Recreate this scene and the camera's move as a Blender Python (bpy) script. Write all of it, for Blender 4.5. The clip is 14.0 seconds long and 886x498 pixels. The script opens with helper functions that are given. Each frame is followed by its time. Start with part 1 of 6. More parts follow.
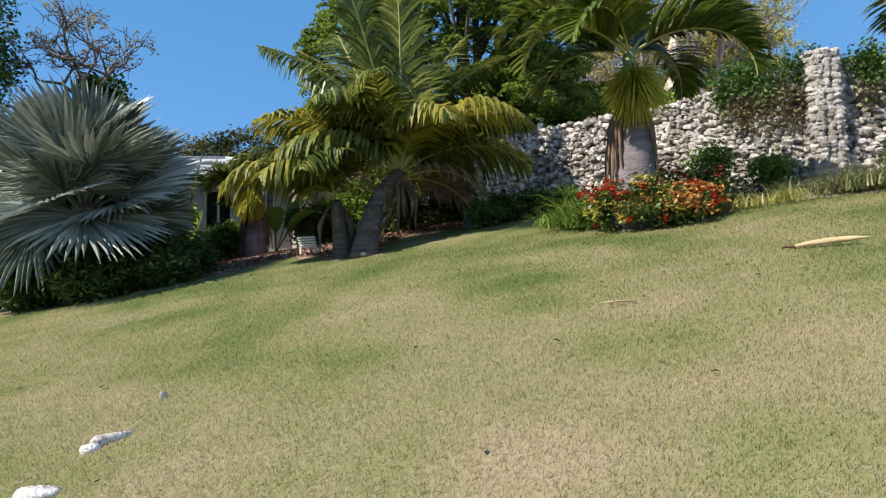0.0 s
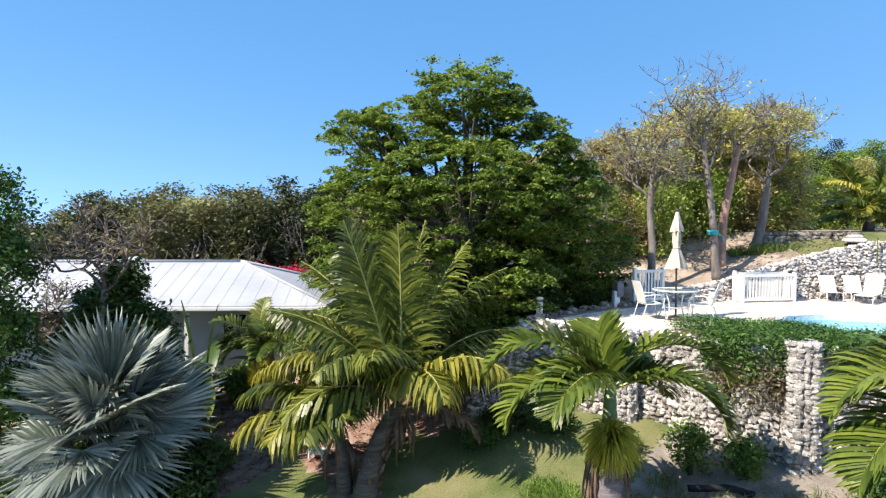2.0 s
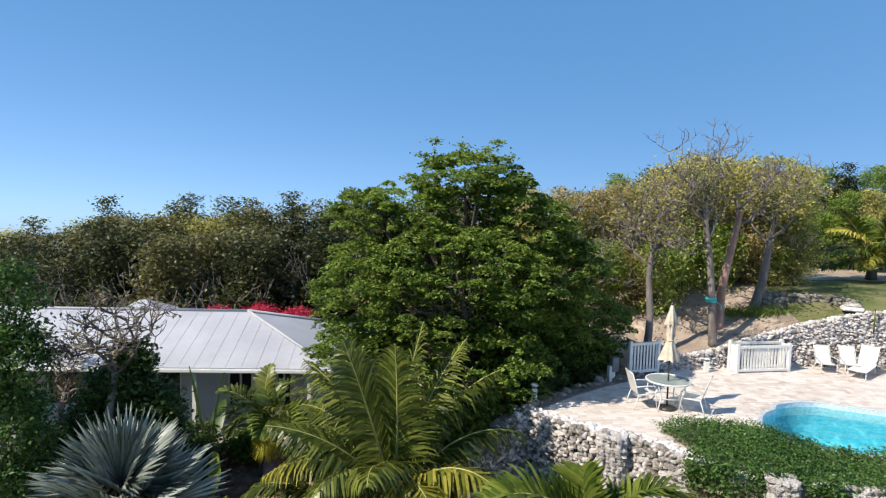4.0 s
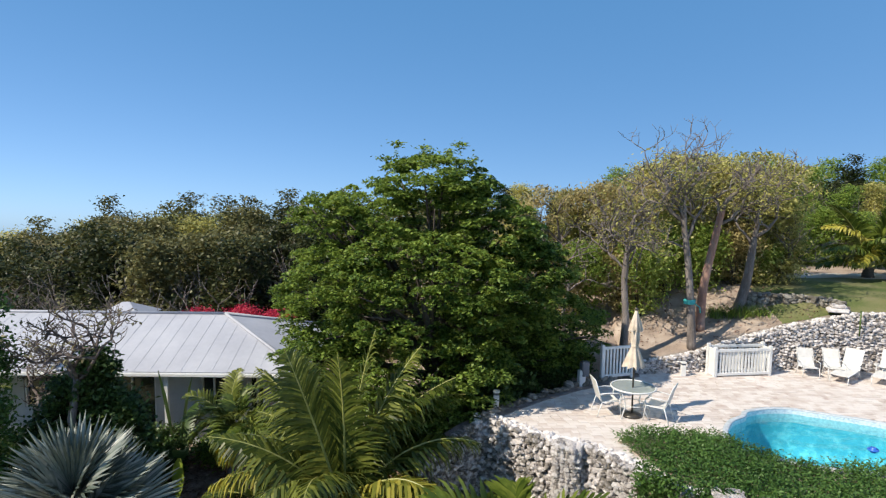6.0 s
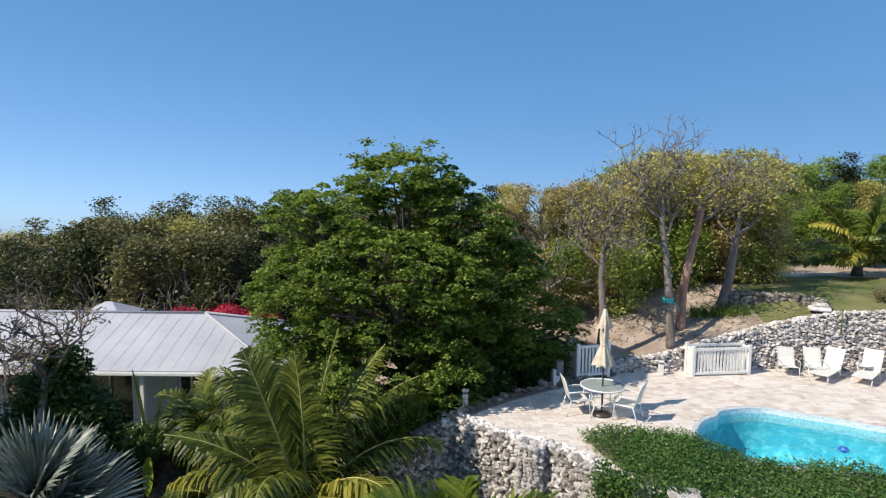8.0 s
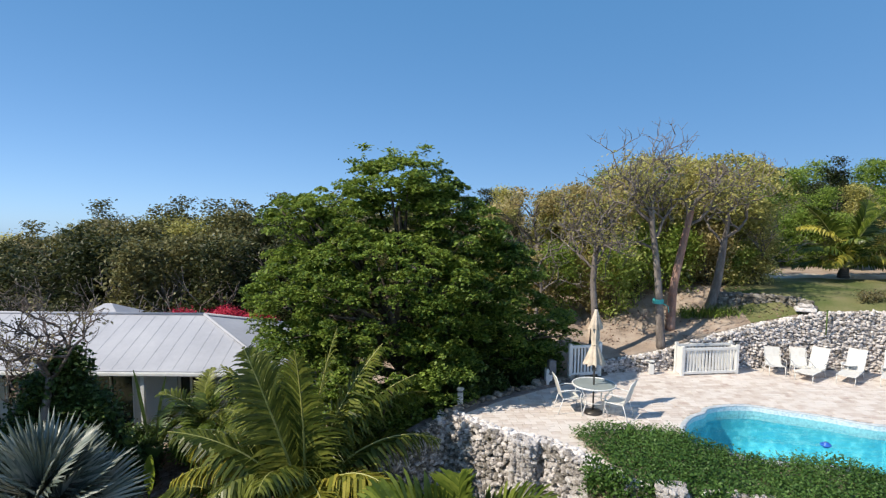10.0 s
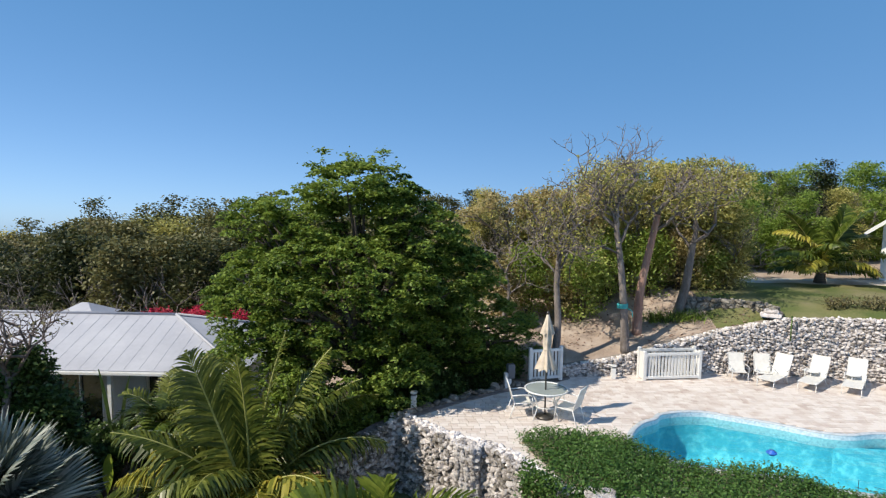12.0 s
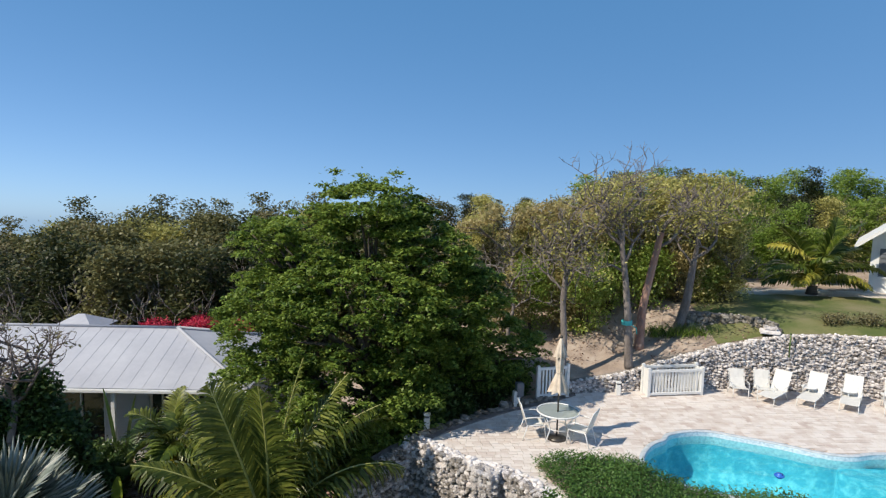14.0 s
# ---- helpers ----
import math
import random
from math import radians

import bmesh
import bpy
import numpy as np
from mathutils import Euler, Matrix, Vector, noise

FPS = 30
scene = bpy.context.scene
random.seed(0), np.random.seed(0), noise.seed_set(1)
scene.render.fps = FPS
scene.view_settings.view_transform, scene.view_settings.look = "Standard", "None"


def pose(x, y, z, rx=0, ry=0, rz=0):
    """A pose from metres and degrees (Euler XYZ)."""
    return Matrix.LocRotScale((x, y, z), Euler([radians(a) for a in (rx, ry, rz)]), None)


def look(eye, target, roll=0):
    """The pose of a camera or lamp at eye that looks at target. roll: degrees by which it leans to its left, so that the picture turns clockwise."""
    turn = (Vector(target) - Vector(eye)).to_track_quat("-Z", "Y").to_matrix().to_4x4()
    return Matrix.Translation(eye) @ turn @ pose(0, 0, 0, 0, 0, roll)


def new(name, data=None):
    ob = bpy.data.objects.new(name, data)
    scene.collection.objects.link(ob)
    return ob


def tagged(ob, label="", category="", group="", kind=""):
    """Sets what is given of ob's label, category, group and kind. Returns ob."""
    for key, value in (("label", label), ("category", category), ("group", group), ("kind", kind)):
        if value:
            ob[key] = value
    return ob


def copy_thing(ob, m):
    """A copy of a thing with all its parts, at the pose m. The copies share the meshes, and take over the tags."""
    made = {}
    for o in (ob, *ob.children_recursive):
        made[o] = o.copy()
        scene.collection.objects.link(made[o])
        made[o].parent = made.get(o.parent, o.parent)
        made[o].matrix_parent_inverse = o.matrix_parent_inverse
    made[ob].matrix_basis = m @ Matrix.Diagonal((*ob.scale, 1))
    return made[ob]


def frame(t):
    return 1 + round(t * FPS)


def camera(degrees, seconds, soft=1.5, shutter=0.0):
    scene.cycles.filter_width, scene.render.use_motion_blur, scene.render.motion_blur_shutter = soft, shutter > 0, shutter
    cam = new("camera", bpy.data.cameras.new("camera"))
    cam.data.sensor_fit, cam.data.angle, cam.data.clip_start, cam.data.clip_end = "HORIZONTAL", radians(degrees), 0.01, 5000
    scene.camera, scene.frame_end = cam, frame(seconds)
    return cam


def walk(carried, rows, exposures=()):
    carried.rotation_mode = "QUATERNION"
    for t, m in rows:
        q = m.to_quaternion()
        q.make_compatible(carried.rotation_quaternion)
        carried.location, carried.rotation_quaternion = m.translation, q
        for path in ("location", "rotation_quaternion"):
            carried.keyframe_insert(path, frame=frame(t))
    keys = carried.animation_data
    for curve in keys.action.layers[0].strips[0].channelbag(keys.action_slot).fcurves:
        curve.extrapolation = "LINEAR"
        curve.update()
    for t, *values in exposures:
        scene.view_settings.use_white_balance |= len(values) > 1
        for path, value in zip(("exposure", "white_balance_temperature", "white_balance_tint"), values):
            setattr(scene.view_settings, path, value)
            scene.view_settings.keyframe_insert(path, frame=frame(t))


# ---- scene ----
cam = camera(73.0, 14.0, 1.25)
ROWS = [  # seconds, x, y, z, pitch, lean, yaw
    (0.0, 0.000, 0.000, -3.836, 5.36, 1.14, 0.55),
    (0.5, 0.019, -0.234, -2.378, 2.96, 1.38, 1.58),
    (1.0, 0.221, -0.543, -0.434, 0.29, 1.50, 2.34),
    (1.5, 0.347, -0.767, 1.034, -1.04, 0.74, 2.31),
    (2.0, 0.512, -0.797, 2.188, -1.93, -0.17, 2.48),
    (2.5, 0.620, -0.836, 3.405, -3.12, -0.60, 2.57),
    (3.0, 0.616, -0.948, 4.165, -3.82, -1.00, 2.83),
    (5.5, 1.680, -0.910, 5.658, -5.68, -0.99, 4.80),
    (6.0, 2.191, -0.591, 5.455, -5.67, -0.77, 5.29),
    (6.5, 2.490, -0.400, 5.287, -5.58, -0.65, 5.39),
    (7.0, 2.872, -0.351, 5.217, -5.44, -0.52, 5.78),
    (7.5, 3.197, -0.349, 5.296, -5.52, -0.58, 6.26),
    (8.0, 3.163, -0.420, 5.371, -5.54, -0.55, 6.04),
    (10.5, 3.207, -0.843, 5.427, -5.27, -0.60, 5.54),
    (11.0, 3.610, -0.825, 5.497, -5.39, -0.74, 5.72),
    (11.5, 4.070, -0.792, 5.567, -5.46, -0.80, 6.09),
    (12.0, 4.548, -0.761, 5.595, -5.50, -0.94, 6.37),
    (12.5, 4.815, -0.845, 5.658, -5.52, -1.03, 6.44),
    (13.0, 4.619, -0.867, 5.625, -5.42, -1.24, 5.80),
    (13.5, 4.177, -0.879, 5.824, -5.58, -1.25, 5.05),
    (14.0, 3.661, -0.803, 6.423, -6.42, -1.45, 4.49),
]
walk(cam, [(t, pose(x, y, z, 90 + pitch, lean, yaw)) for t, x, y, z, pitch, lean, yaw in ROWS],
     [(0.0, 0.64, 7100, 10), (1.0, 0.6, 7100, 10), (2.0, 0.86, 7100, 10), (3.0, 0.6, 7100, 10), (5.5, 0.3, 7100, 10), (7.5, 0.25, 7100, 10), (12.0, 0.2, 7100, 10), (14.0, 0.1, 7100, 10)])
R = random.Random(7)

# ---- light ----
SUN_ELEV, SUN_WAY = radians(44), Vector((0.86, 0.51, 0)).normalized()   # the way the shadows fall
world = bpy.data.worlds.new("sky_world")
scene.world = world
world.use_nodes = True
wt = world.node_tree
sky = wt.nodes.new("ShaderNodeTexSky")
sky.sky_type, sky.sun_disc = 'NISHITA', False
sky.sun_elevation = SUN_ELEV
sky.sun_rotation = math.atan2(SUN_WAY.x, -SUN_WAY.y)
sky.altitude = 200
sky.air_density, sky.dust_density, sky.ozone_density = 0.6, 0.7, 1.5
# the horizon lies lower ahead, where the hill falls away to the sea
way_in, dip = wt.nodes.new("ShaderNodeTexCoord"), wt.nodes.new("ShaderNodeMapping")
dip.inputs["Rotation"].default_value = (radians(5.0), 0, 0)
wt.links.new(way_in.outputs["Generated"], dip.inputs[0])
wt.links.new(dip.outputs[0], sky.inputs[0])
blue = wt.nodes.new("ShaderNodeMix")
blue.data_type, blue.blend_type = 'RGBA', 'MULTIPLY'
blue.inputs["Factor"].default_value = 1.0
for sock in blue.inputs:
    if sock.name == "B" and sock.type == 'RGBA':
        sock.default_value = (1.08, 1.11, 1.2, 1)
    if sock.name == "A" and sock.type == 'RGBA':
        wt.links.new(sky.outputs[0], sock)
# clear tropical air: most of the gradient is evened out towards one blue
even = wt.nodes.new("ShaderNodeMix")
even.data_type = 'RGBA'
even.inputs["Factor"].default_value = 0.55
for sock in blue.outputs:
    if sock.type == 'RGBA':
        clear = sock
for sock in even.inputs:
    if sock.name == "A" and sock.type == 'RGBA':
        wt.links.new(clear, sock)
    if sock.name == "B" and sock.type == 'RGBA':
        sock.default_value = (0.30, 1.92, 4.5, 1)
for sock in even.outputs:
    if sock.type == 'RGBA':
        wt.links.new(sock, wt.nodes["Background"].inputs[0])
wt.nodes["Background"].inputs[1].default_value = 0.14
sun = new("sun", bpy.data.lights.new("sun", 'SUN'))
sun.data.energy, sun.data.angle, sun.data.color = 5.0, radians(0.53), (1.0, 0.95, 0.86)
sun.matrix_world = look((0, 0, 30), Vector((0, 0, 30)) + SUN_WAY * math.cos(SUN_ELEV) - Vector((0, 0, math.sin(SUN_ELEV))))


# ---- materials ----
def material(name, ramp, scale=4.0, rough=0.8, bump=0.3, fine=40.0, metal=0.0, island=0.0, thin=0.0, spec=0.5, per_object=0.0, stretch=(1, 1, 1), grade=None):
    """A surface with colour variation at two scales, fine relief and, for leaves, light through it."""
    m = bpy.data.materials.new(name)
    m.use_nodes = True
    nt = m.node_tree
    n, link = nt.nodes, nt.links.new
    b = n["Principled BSDF"]
    tc = n.new("ShaderNodeTexCoord")
    mp = n.new("ShaderNodeMapping")
    mp.inputs["Scale"].default_value = stretch
    link(tc.outputs["Object"], mp.inputs[0])
    n1 = n.new("ShaderNodeTexNoise"); n1.inputs["Scale"].default_value = scale; n1.inputs["Detail"].default_value = 4
    n2 = n.new("ShaderNodeTexNoise"); n2.inputs["Scale"].default_value = fine; n2.inputs["Detail"].default_value = 3
    link(mp.outputs[0], n1.inputs[0]); link(mp.outputs[0], n2.inputs[0])
    mix = n.new("ShaderNodeMath"); mix.operation = 'MULTIPLY_ADD'; mix.inputs[1].default_value = 0.35
    link(n2.outputs[0], mix.inputs[0])
    half = n.new("ShaderNodeMath"); half.operation = 'MULTIPLY_ADD'; half.inputs[1].default_value = 0.9; half.inputs[2].default_value = -0.12
    link(n1.outputs[0], half.inputs[0]); link(half.outputs[0], mix.inputs[2])
    value = mix.outputs[0]
    for amount, node, sock in ((island, "ShaderNodeNewGeometry", "Random Per Island"), (per_object, "ShaderNodeObjectInfo", "Random")):
        if amount:
            g = n.new(node)
            a = n.new("ShaderNodeMath"); a.operation = 'MULTIPLY_ADD'; a.inputs[1].default_value = amount
            link(g.outputs[sock], a.inputs[0])
            sub = n.new("ShaderNodeMath"); sub.operation = 'SUBTRACT'; sub.inputs[1].default_value = amount / 2
            link(value, sub.inputs[0]); link(sub.outputs[0], a.inputs[2])
            value = a.outputs[0]
    if grade:
        # greener or drier along y
        sep = n.new("ShaderNodeSeparateXYZ")
        link(tc.outputs["Object"], sep.inputs[0])
        mr = n.new("ShaderNodeMapRange")
        mr.inputs["From Min"].default_value, mr.inputs["From Max"].default_value = grade[0], grade[1]
        mr.inputs["To Min"].default_value, mr.inputs["To Max"].default_value = 0.0, grade[2]
        link(sep.outputs["Y"], mr.inputs["Value"])
        ad = n.new("ShaderNodeMath"); ad.operation = 'ADD'
        link(value, ad.inputs[0]); link(mr.outputs[0], ad.inputs[1])
        value = ad.outputs[0]
    cr = n.new("ShaderNodeValToRGB")
    e = cr.color_ramp.elements
    stops = ramp if isinstance(ramp[0], (tuple, list)) and len(ramp[0]) == 2 else [(0.25 + 0.5 * i / max(1, len(ramp) - 1), c) for i, c in enumerate(ramp)]
    e[0].position, e[0].color = stops[0][0], (*stops[0][1], 1)
    e[1].position, e[1].color = stops[-1][0], (*stops[-1][1], 1)
    for p, c in stops[1:-1]:
        k = e.new(p); k.color = (*c, 1)
    link(value, cr.inputs[0])
    link(cr.outputs[0], b.inputs["Base Color"])
    b.inputs["Roughness"].default_value = rough
    b.inputs["Metallic"].default_value = metal
    b.inputs["Specular IOR Level"].default_value = spec
    if bump:
        bp = n.new("ShaderNodeBump"); bp.inputs["Strength"].default_value = bump; bp.inputs["Distance"].default_value = 0.02
        link(n2.outputs[0], bp.inputs["Height"]); link(bp.outputs[0], b.inputs["Normal"])
    if thin:
        tr = n.new("ShaderNodeBsdfTranslucent")
        gain = n.new("ShaderNodeHueSaturation"); gain.inputs["Value"].default_value = 1.3; gain.inputs["Hue"].default_value = 0.485
        link(cr.outputs[0], gain.inputs["Color"]); link(gain.outputs[0], tr.inputs[0])
        ms = n.new("ShaderNodeMixShader"); ms.inputs[0].default_value = thin
        link(b.outputs[0], ms.inputs[1]); link(tr.outputs[0], ms.inputs[2])
        link(ms.outputs[0], n["Material Output"].inputs[0])
    return m


LAWN_RAMP = [(0.26, (0.088, 0.115, 0.038)), (0.42, (0.165, 0.165, 0.074)), (0.58, (0.22, 0.19, 0.112)), (0.76, (0.275, 0.222, 0.152))]
GRASS_SOIL = material("lawn_soil", LAWN_RAMP, scale=0.8, fine=30, rough=0.95, bump=0.9, spec=0.1, grade=(3.5, 9.0, -0.15))
DIRT = material("dry_soil", [(0.20, 0.15, 0.118), (0.34, 0.268, 0.215), (0.46, 0.385, 0.32)], scale=1.5, fine=25, rough=0.95, bump=0.8, spec=0.1)
MULCH = material("bark_mulch", [(0.12, 0.065, 0.05), (0.26, 0.155, 0.12), (0.42, 0.30, 0.25)], scale=3, fine=60, rough=0.95, bump=1.0, spec=0.1, island=0.5)
STONE = material("limestone", [(0.26, (0.18, 0.163, 0.142)), (0.40, (0.45, 0.41, 0.392)), (0.56, (0.665, 0.62, 0.598)), (0.78, (0.80, 0.763, 0.745))], scale=9, fine=55, rough=0.9, bump=1.0, spec=0.2, per_object=0.35, island=0.3)
# core of the walls, darker than the stones set on its face
CORE_FILL = material("wall_core", [(0.09, 0.08, 0.075), (0.18, 0.16, 0.15), (0.27, 0.24, 0.225)], scale=4, fine=50, rough=0.95, bump=0.8, spec=0.1)
PAVER = material("paver_stone", [(0.26, (0.43, 0.34, 0.30)), (0.42, (0.53, 0.45, 0.405)), (0.6, (0.60, 0.535, 0.49)), (0.78, (0.66, 0.605, 0.565))], scale=2.5, fine=35, rough=0.75, bump=0.25, per_object=0.40, island=0.40, spec=0.3)
JOINT = material("paver_joint", [(0.46, 0.39, 0.34), (0.56, 0.49, 0.43)], scale=6, fine=60, rough=0.95)
ROOF = material("roof_metal", [(0.33, 0.335, 0.37), (0.385, 0.39, 0.425), (0.44, 0.445, 0.475)], scale=0.8, fine=6, rough=0.6, bump=0.03, metal=0.0)
WHITE = material("white_paint", [(0.62, 0.62, 0.60), (0.74, 0.74, 0.72)], scale=3, fine=30, rough=0.5, bump=0.1)
WALLPAINT = material("house_paint", [(0.40, 0.42, 0.42), (0.52, 0.54, 0.54)], scale=1.2, fine=30, rough=0.8, bump=0.2)
PATH = material("pale_gravel", [(0.36, 0.31, 0.25), (0.52, 0.46, 0.39), (0.62, 0.56, 0.49)], scale=2, fine=40, rough=0.95, bump=0.5)

BED_SOIL = material("pale_bed_soil", [(0.14, 0.12, 0.10), (0.25, 0.215, 0.185), (0.36, 0.315, 0.275)], scale=2.2, fine=30, rough=0.95, bump=0.9, spec=0.1)
UPPER_LAWN = material("upper_lawn_soil", LAWN_RAMP, scale=0.6, fine=30, rough=0.95, bump=0.9, spec=0.1, grade=(18.0, 19.0, -0.15))


# ---- builders ----
def mesh_of(name, verts, faces, mat, smooth=False):
    me = bpy.data.meshes.new(name)
    me.from_pydata([tuple(v) for v in verts] if not isinstance(verts, np.ndarray) else verts.tolist(), [], faces if isinstance(faces, list) else faces.tolist())
    for m in (mat if isinstance(mat, (list, tuple)) else [mat]):
        me.materials.append(m)
    if smooth:
        me.polygons.foreach_set("use_smooth", [True] * len(me.polygons))
    me.update()
    return me


def put(name, me, parent=None, m=None, label=""):
    ob = new(name, me)
    if parent is not None:
        ob.parent = parent
    if m is not None:
        ob.matrix_basis = m
    return tagged(ob, label) if label else ob


def thing(name, label, category, m=None, group="", kind=""):
    ob = new(name)
    ob.empty_display_size = 0.1
    if m is not None:
        ob.matrix_basis = m
    return tagged(ob, label, category, group, kind)


def part(name, bm, mat, parent=None, label="", m=None, smooth=False):
    me = bpy.data.meshes.new(name)
    bm.to_mesh(me)
    bm.free()
    for k in (mat if isinstance(mat, (list, tuple)) else [mat]):
        me.materials.append(k)
    if smooth:
        me.polygons.foreach_set("use_smooth", [True] * len(me.polygons))
    return put(name, me, parent, m, label)


def add_box(bm, lo, hi, bevel=0.0):
    r = bmesh.ops.create_cube(bm, size=1.0)
    lo, hi = Vector(lo), Vector(hi)
    c, s = (lo + hi) / 2, hi - lo
    for v in r["verts"]:
        v.co = Vector((v.co.x * s.x, v.co.y * s.y, v.co.z * s.z)) + c
    if bevel:
        bmesh.ops.bevel(bm, geom=list({e for v in r["verts"] for e in v.link_edges}), offset=bevel, segments=2, affect='EDGES')
    return r["verts"]


def box_part(name, lo, hi, mat, parent=None, bevel=0.01, label="", m=None):
    bm = bmesh.new()
    add_box(bm, lo, hi, bevel)
    return part(name, bm, mat, parent, label, m)


def tube_data(points, radii, sides=7, base=0):
    """Vertices and faces of a round bar along points."""
    pts = [Vector(p) for p in points]
    vs, fs = [], []
    for i, p in enumerate(pts):
        d = (pts[min(i + 1, len(pts) - 1)] - pts[max(i - 1, 0)])
        d = d.normalized() if d.length > 1e-6 else Vector((0, 0, 1))
        u = d.cross(Vector((0.31, 0.87, 0.39))).normalized()
        w = d.cross(u)
        r = radii[i] if isinstance(radii, (list, tuple)) else radii
        for k in range(sides):
            a = 2 * math.pi * k / sides
            vs.append(p + u * (r * math.cos(a)) + w * (r * math.sin(a)))
    n = len(pts)
    for i in range(n - 1):
        for k in range(sides):
            a, b = base + i * sides + k, base + i * sides + (k + 1) % sides
            fs.append((a, b, b + sides, a + sides))
    fs.append(tuple(base + k for k in reversed(range(sides))))
    fs.append(tuple(base + (n - 1) * sides + k for k in range(sides)))
    return vs, fs


def tubes(name, bars, mat, parent=None, sides=7, label="", smooth=True, m=None):
    vs, fs = [], []
    for points, radii in bars:
        a, b = tube_data(points, radii, sides, len(vs))
        vs += a
        fs += b
    return put(name, mesh_of(name, vs, fs, mat, smooth), parent, m, label)


def step(a, b, x):
    t = min(1.0, max(0.0, (x - a) / (b - a)))
    return t * t * (3 - 2 * t)


def along(line, s):
    """The point and the direction s metres along a line of (x, y)."""
    for a, b in zip(line, line[1:]):
        d = Vector((b[0] - a[0], b[1] - a[1]))
        if s <= d.length or b is line[-1]:
            return Vector((a[0], a[1])) + d.normalized() * s, d.normalized()
        s -= d.length


def length(line):
    return sum(math.dist(a[:2], b[:2]) for a, b in zip(line, line[1:]))


def inside(p, poly):
    x, y, r = p[0], p[1], False
    for (ax, ay), (bx, by) in zip(poly, poly[1:] + poly[:1]):
        if (ay > y) != (by > y) and x < (bx - ax) * (y - ay) / (by - ay) + ax:
            r = not r
    return r


def smooth_line(line, n=6, closed=False):
    """A rounded line through the given corners."""
    pts = [Vector((*p[:2], p[2] if len(p) > 2 else 0)) for p in line]
    out, k = [], len(pts)
    for i in range(k if closed else k - 1):
        if closed:
            p0, p1, p2, p3 = pts[i - 1], pts[i], pts[(i + 1) % k], pts[(i + 2) % k]
        else:
            p0, p1, p2, p3 = pts[max(i - 1, 0)], pts[i], pts[i + 1], pts[min(i + 2, k - 1)]
        for j in range(n):
            t = j / n
            out.append(0.5 * ((2 * p1) + (p2 - p0) * t + (2 * p0 - 5 * p1 + 4 * p2 - p3) * t * t + (3 * p1 - p0 - 3 * p2 + p3) * t ** 3))
    if not closed:
        out.append(pts[-1])
    return out


# ---- the lie of the land ----
FRONT = [(0.55, 12.02), (1.25, 12.72), (1.95, 13.45), (2.6, 12.92), (3.4, 12.3), (4.2, 12.0), (4.85, 11.35), (5.25, 10.6), (5.8, 10.15), (6.5, 9.9), (7.4, 9.8), (9.5, 9.6), (13, 9.3), (18, 9.0), (24, 8.5)]
REAR = [(6.3, 17.45), (7.8, 17.85), (8.6, 18.1), (11.0, 18.65), (13.2, 18.75), (14.8, 18.7), (16.5, 18.3), (19, 17.6), (24, 16.0)]
REAR_TOP = [0.30, 0.50, 0.66, 1.30, 1.78, 1.86, 1.9, 1.9, 1.9]
SIDE = [(1.95, 13.45), (2.45, 14.05), (3.2, 14.9), (4.3, 15.9), (5.3, 16.6), (6.3, 17.45)]
DECK = FRONT[2:] + REAR[::-1] + SIDE[1:-1][::-1]


def rear_y(x):
    line = SIDE + REAR[1:]
    for a, b in zip(line, line[1:]):
        if a[0] <= x <= b[0]:
            return a[1] + (b[1] - a[1]) * (x - a[0]) / (b[0] - a[0])
    return 13.35 if x < 1.85 else 16.0


def rear_top(x):
    for (a, b), (p, q) in zip(zip(REAR, REAR[1:]), zip(REAR_TOP, REAR_TOP[1:])):
        if a[0] <= x <= b[0]:
            return p + (q - p) * (x - a[0]) / (b[0] - a[0])
    return 0.05 if x < REAR[0][0] else REAR_TOP[-1]


def land(x, y):
    """Height of the ground."""
    yy = y if y < 12 else 12 + 4 * math.tanh((y - 12) / 4)
    xx = max(-30.0, min(14.0, x))
    low = -5.04 + 0.1465 * xx + 0.2235 * max(yy, -25.0)
    low += 0.03 * noise.noise(Vector((x * 0.5, y * 0.5, 0)))
    far = math.hypot(x, y - 10)
    fall = 0.085 * max(0.0, far - 42)      # the hill drops away all round
    if inside((x, y), DECK):
        return min(low, -0.5) if not inside((x, y), POOL_HOLE) else -2.2
    if x > 0.5 and y > 12.5:
        d = y - rear_y(x)
        if d > 0.22:
            top = rear_top(x) - 0.08
            high = top + max(0.0, min(2.1 - top, 0.28 * d)) + 0.012 * max(0, d - 4) + 0.04 * noise.noise(Vector((x, y, 3)))
            k = step(1.8, 6.0, x + max(0, d - 3) * 0.25)
            return low + (high - low) * k - fall
    return low - fall


POOL = [(7.45, 12.75), (7.6, 13.35), (7.95, 13.95), (8.35, 14.3), (8.55, 14.62), (9.1, 14.9), (9.7, 14.98), (10.2, 14.8), (11.2, 14.42), (12.0, 14.02), (12.7, 13.92), (13.5, 14.15), (14.6, 14.1), (15.4, 13.3), (15.3, 12.0), (14.2, 11.2), (12.6, 10.95), (11.4, 11.0), (10.7, 11.2), (10.3, 11.5), (9.5, 11.58), (8.6, 11.72), (7.95, 12.05), (7.55, 12.35)]
POOL_HOLE = [(7.2, 12.3), (7.3, 13.6), (8.3, 14.9), (9.7, 15.3), (14.8, 14.5), (15.8, 12.8), (14.5, 10.8), (11, 10.7), (8, 11.6)]


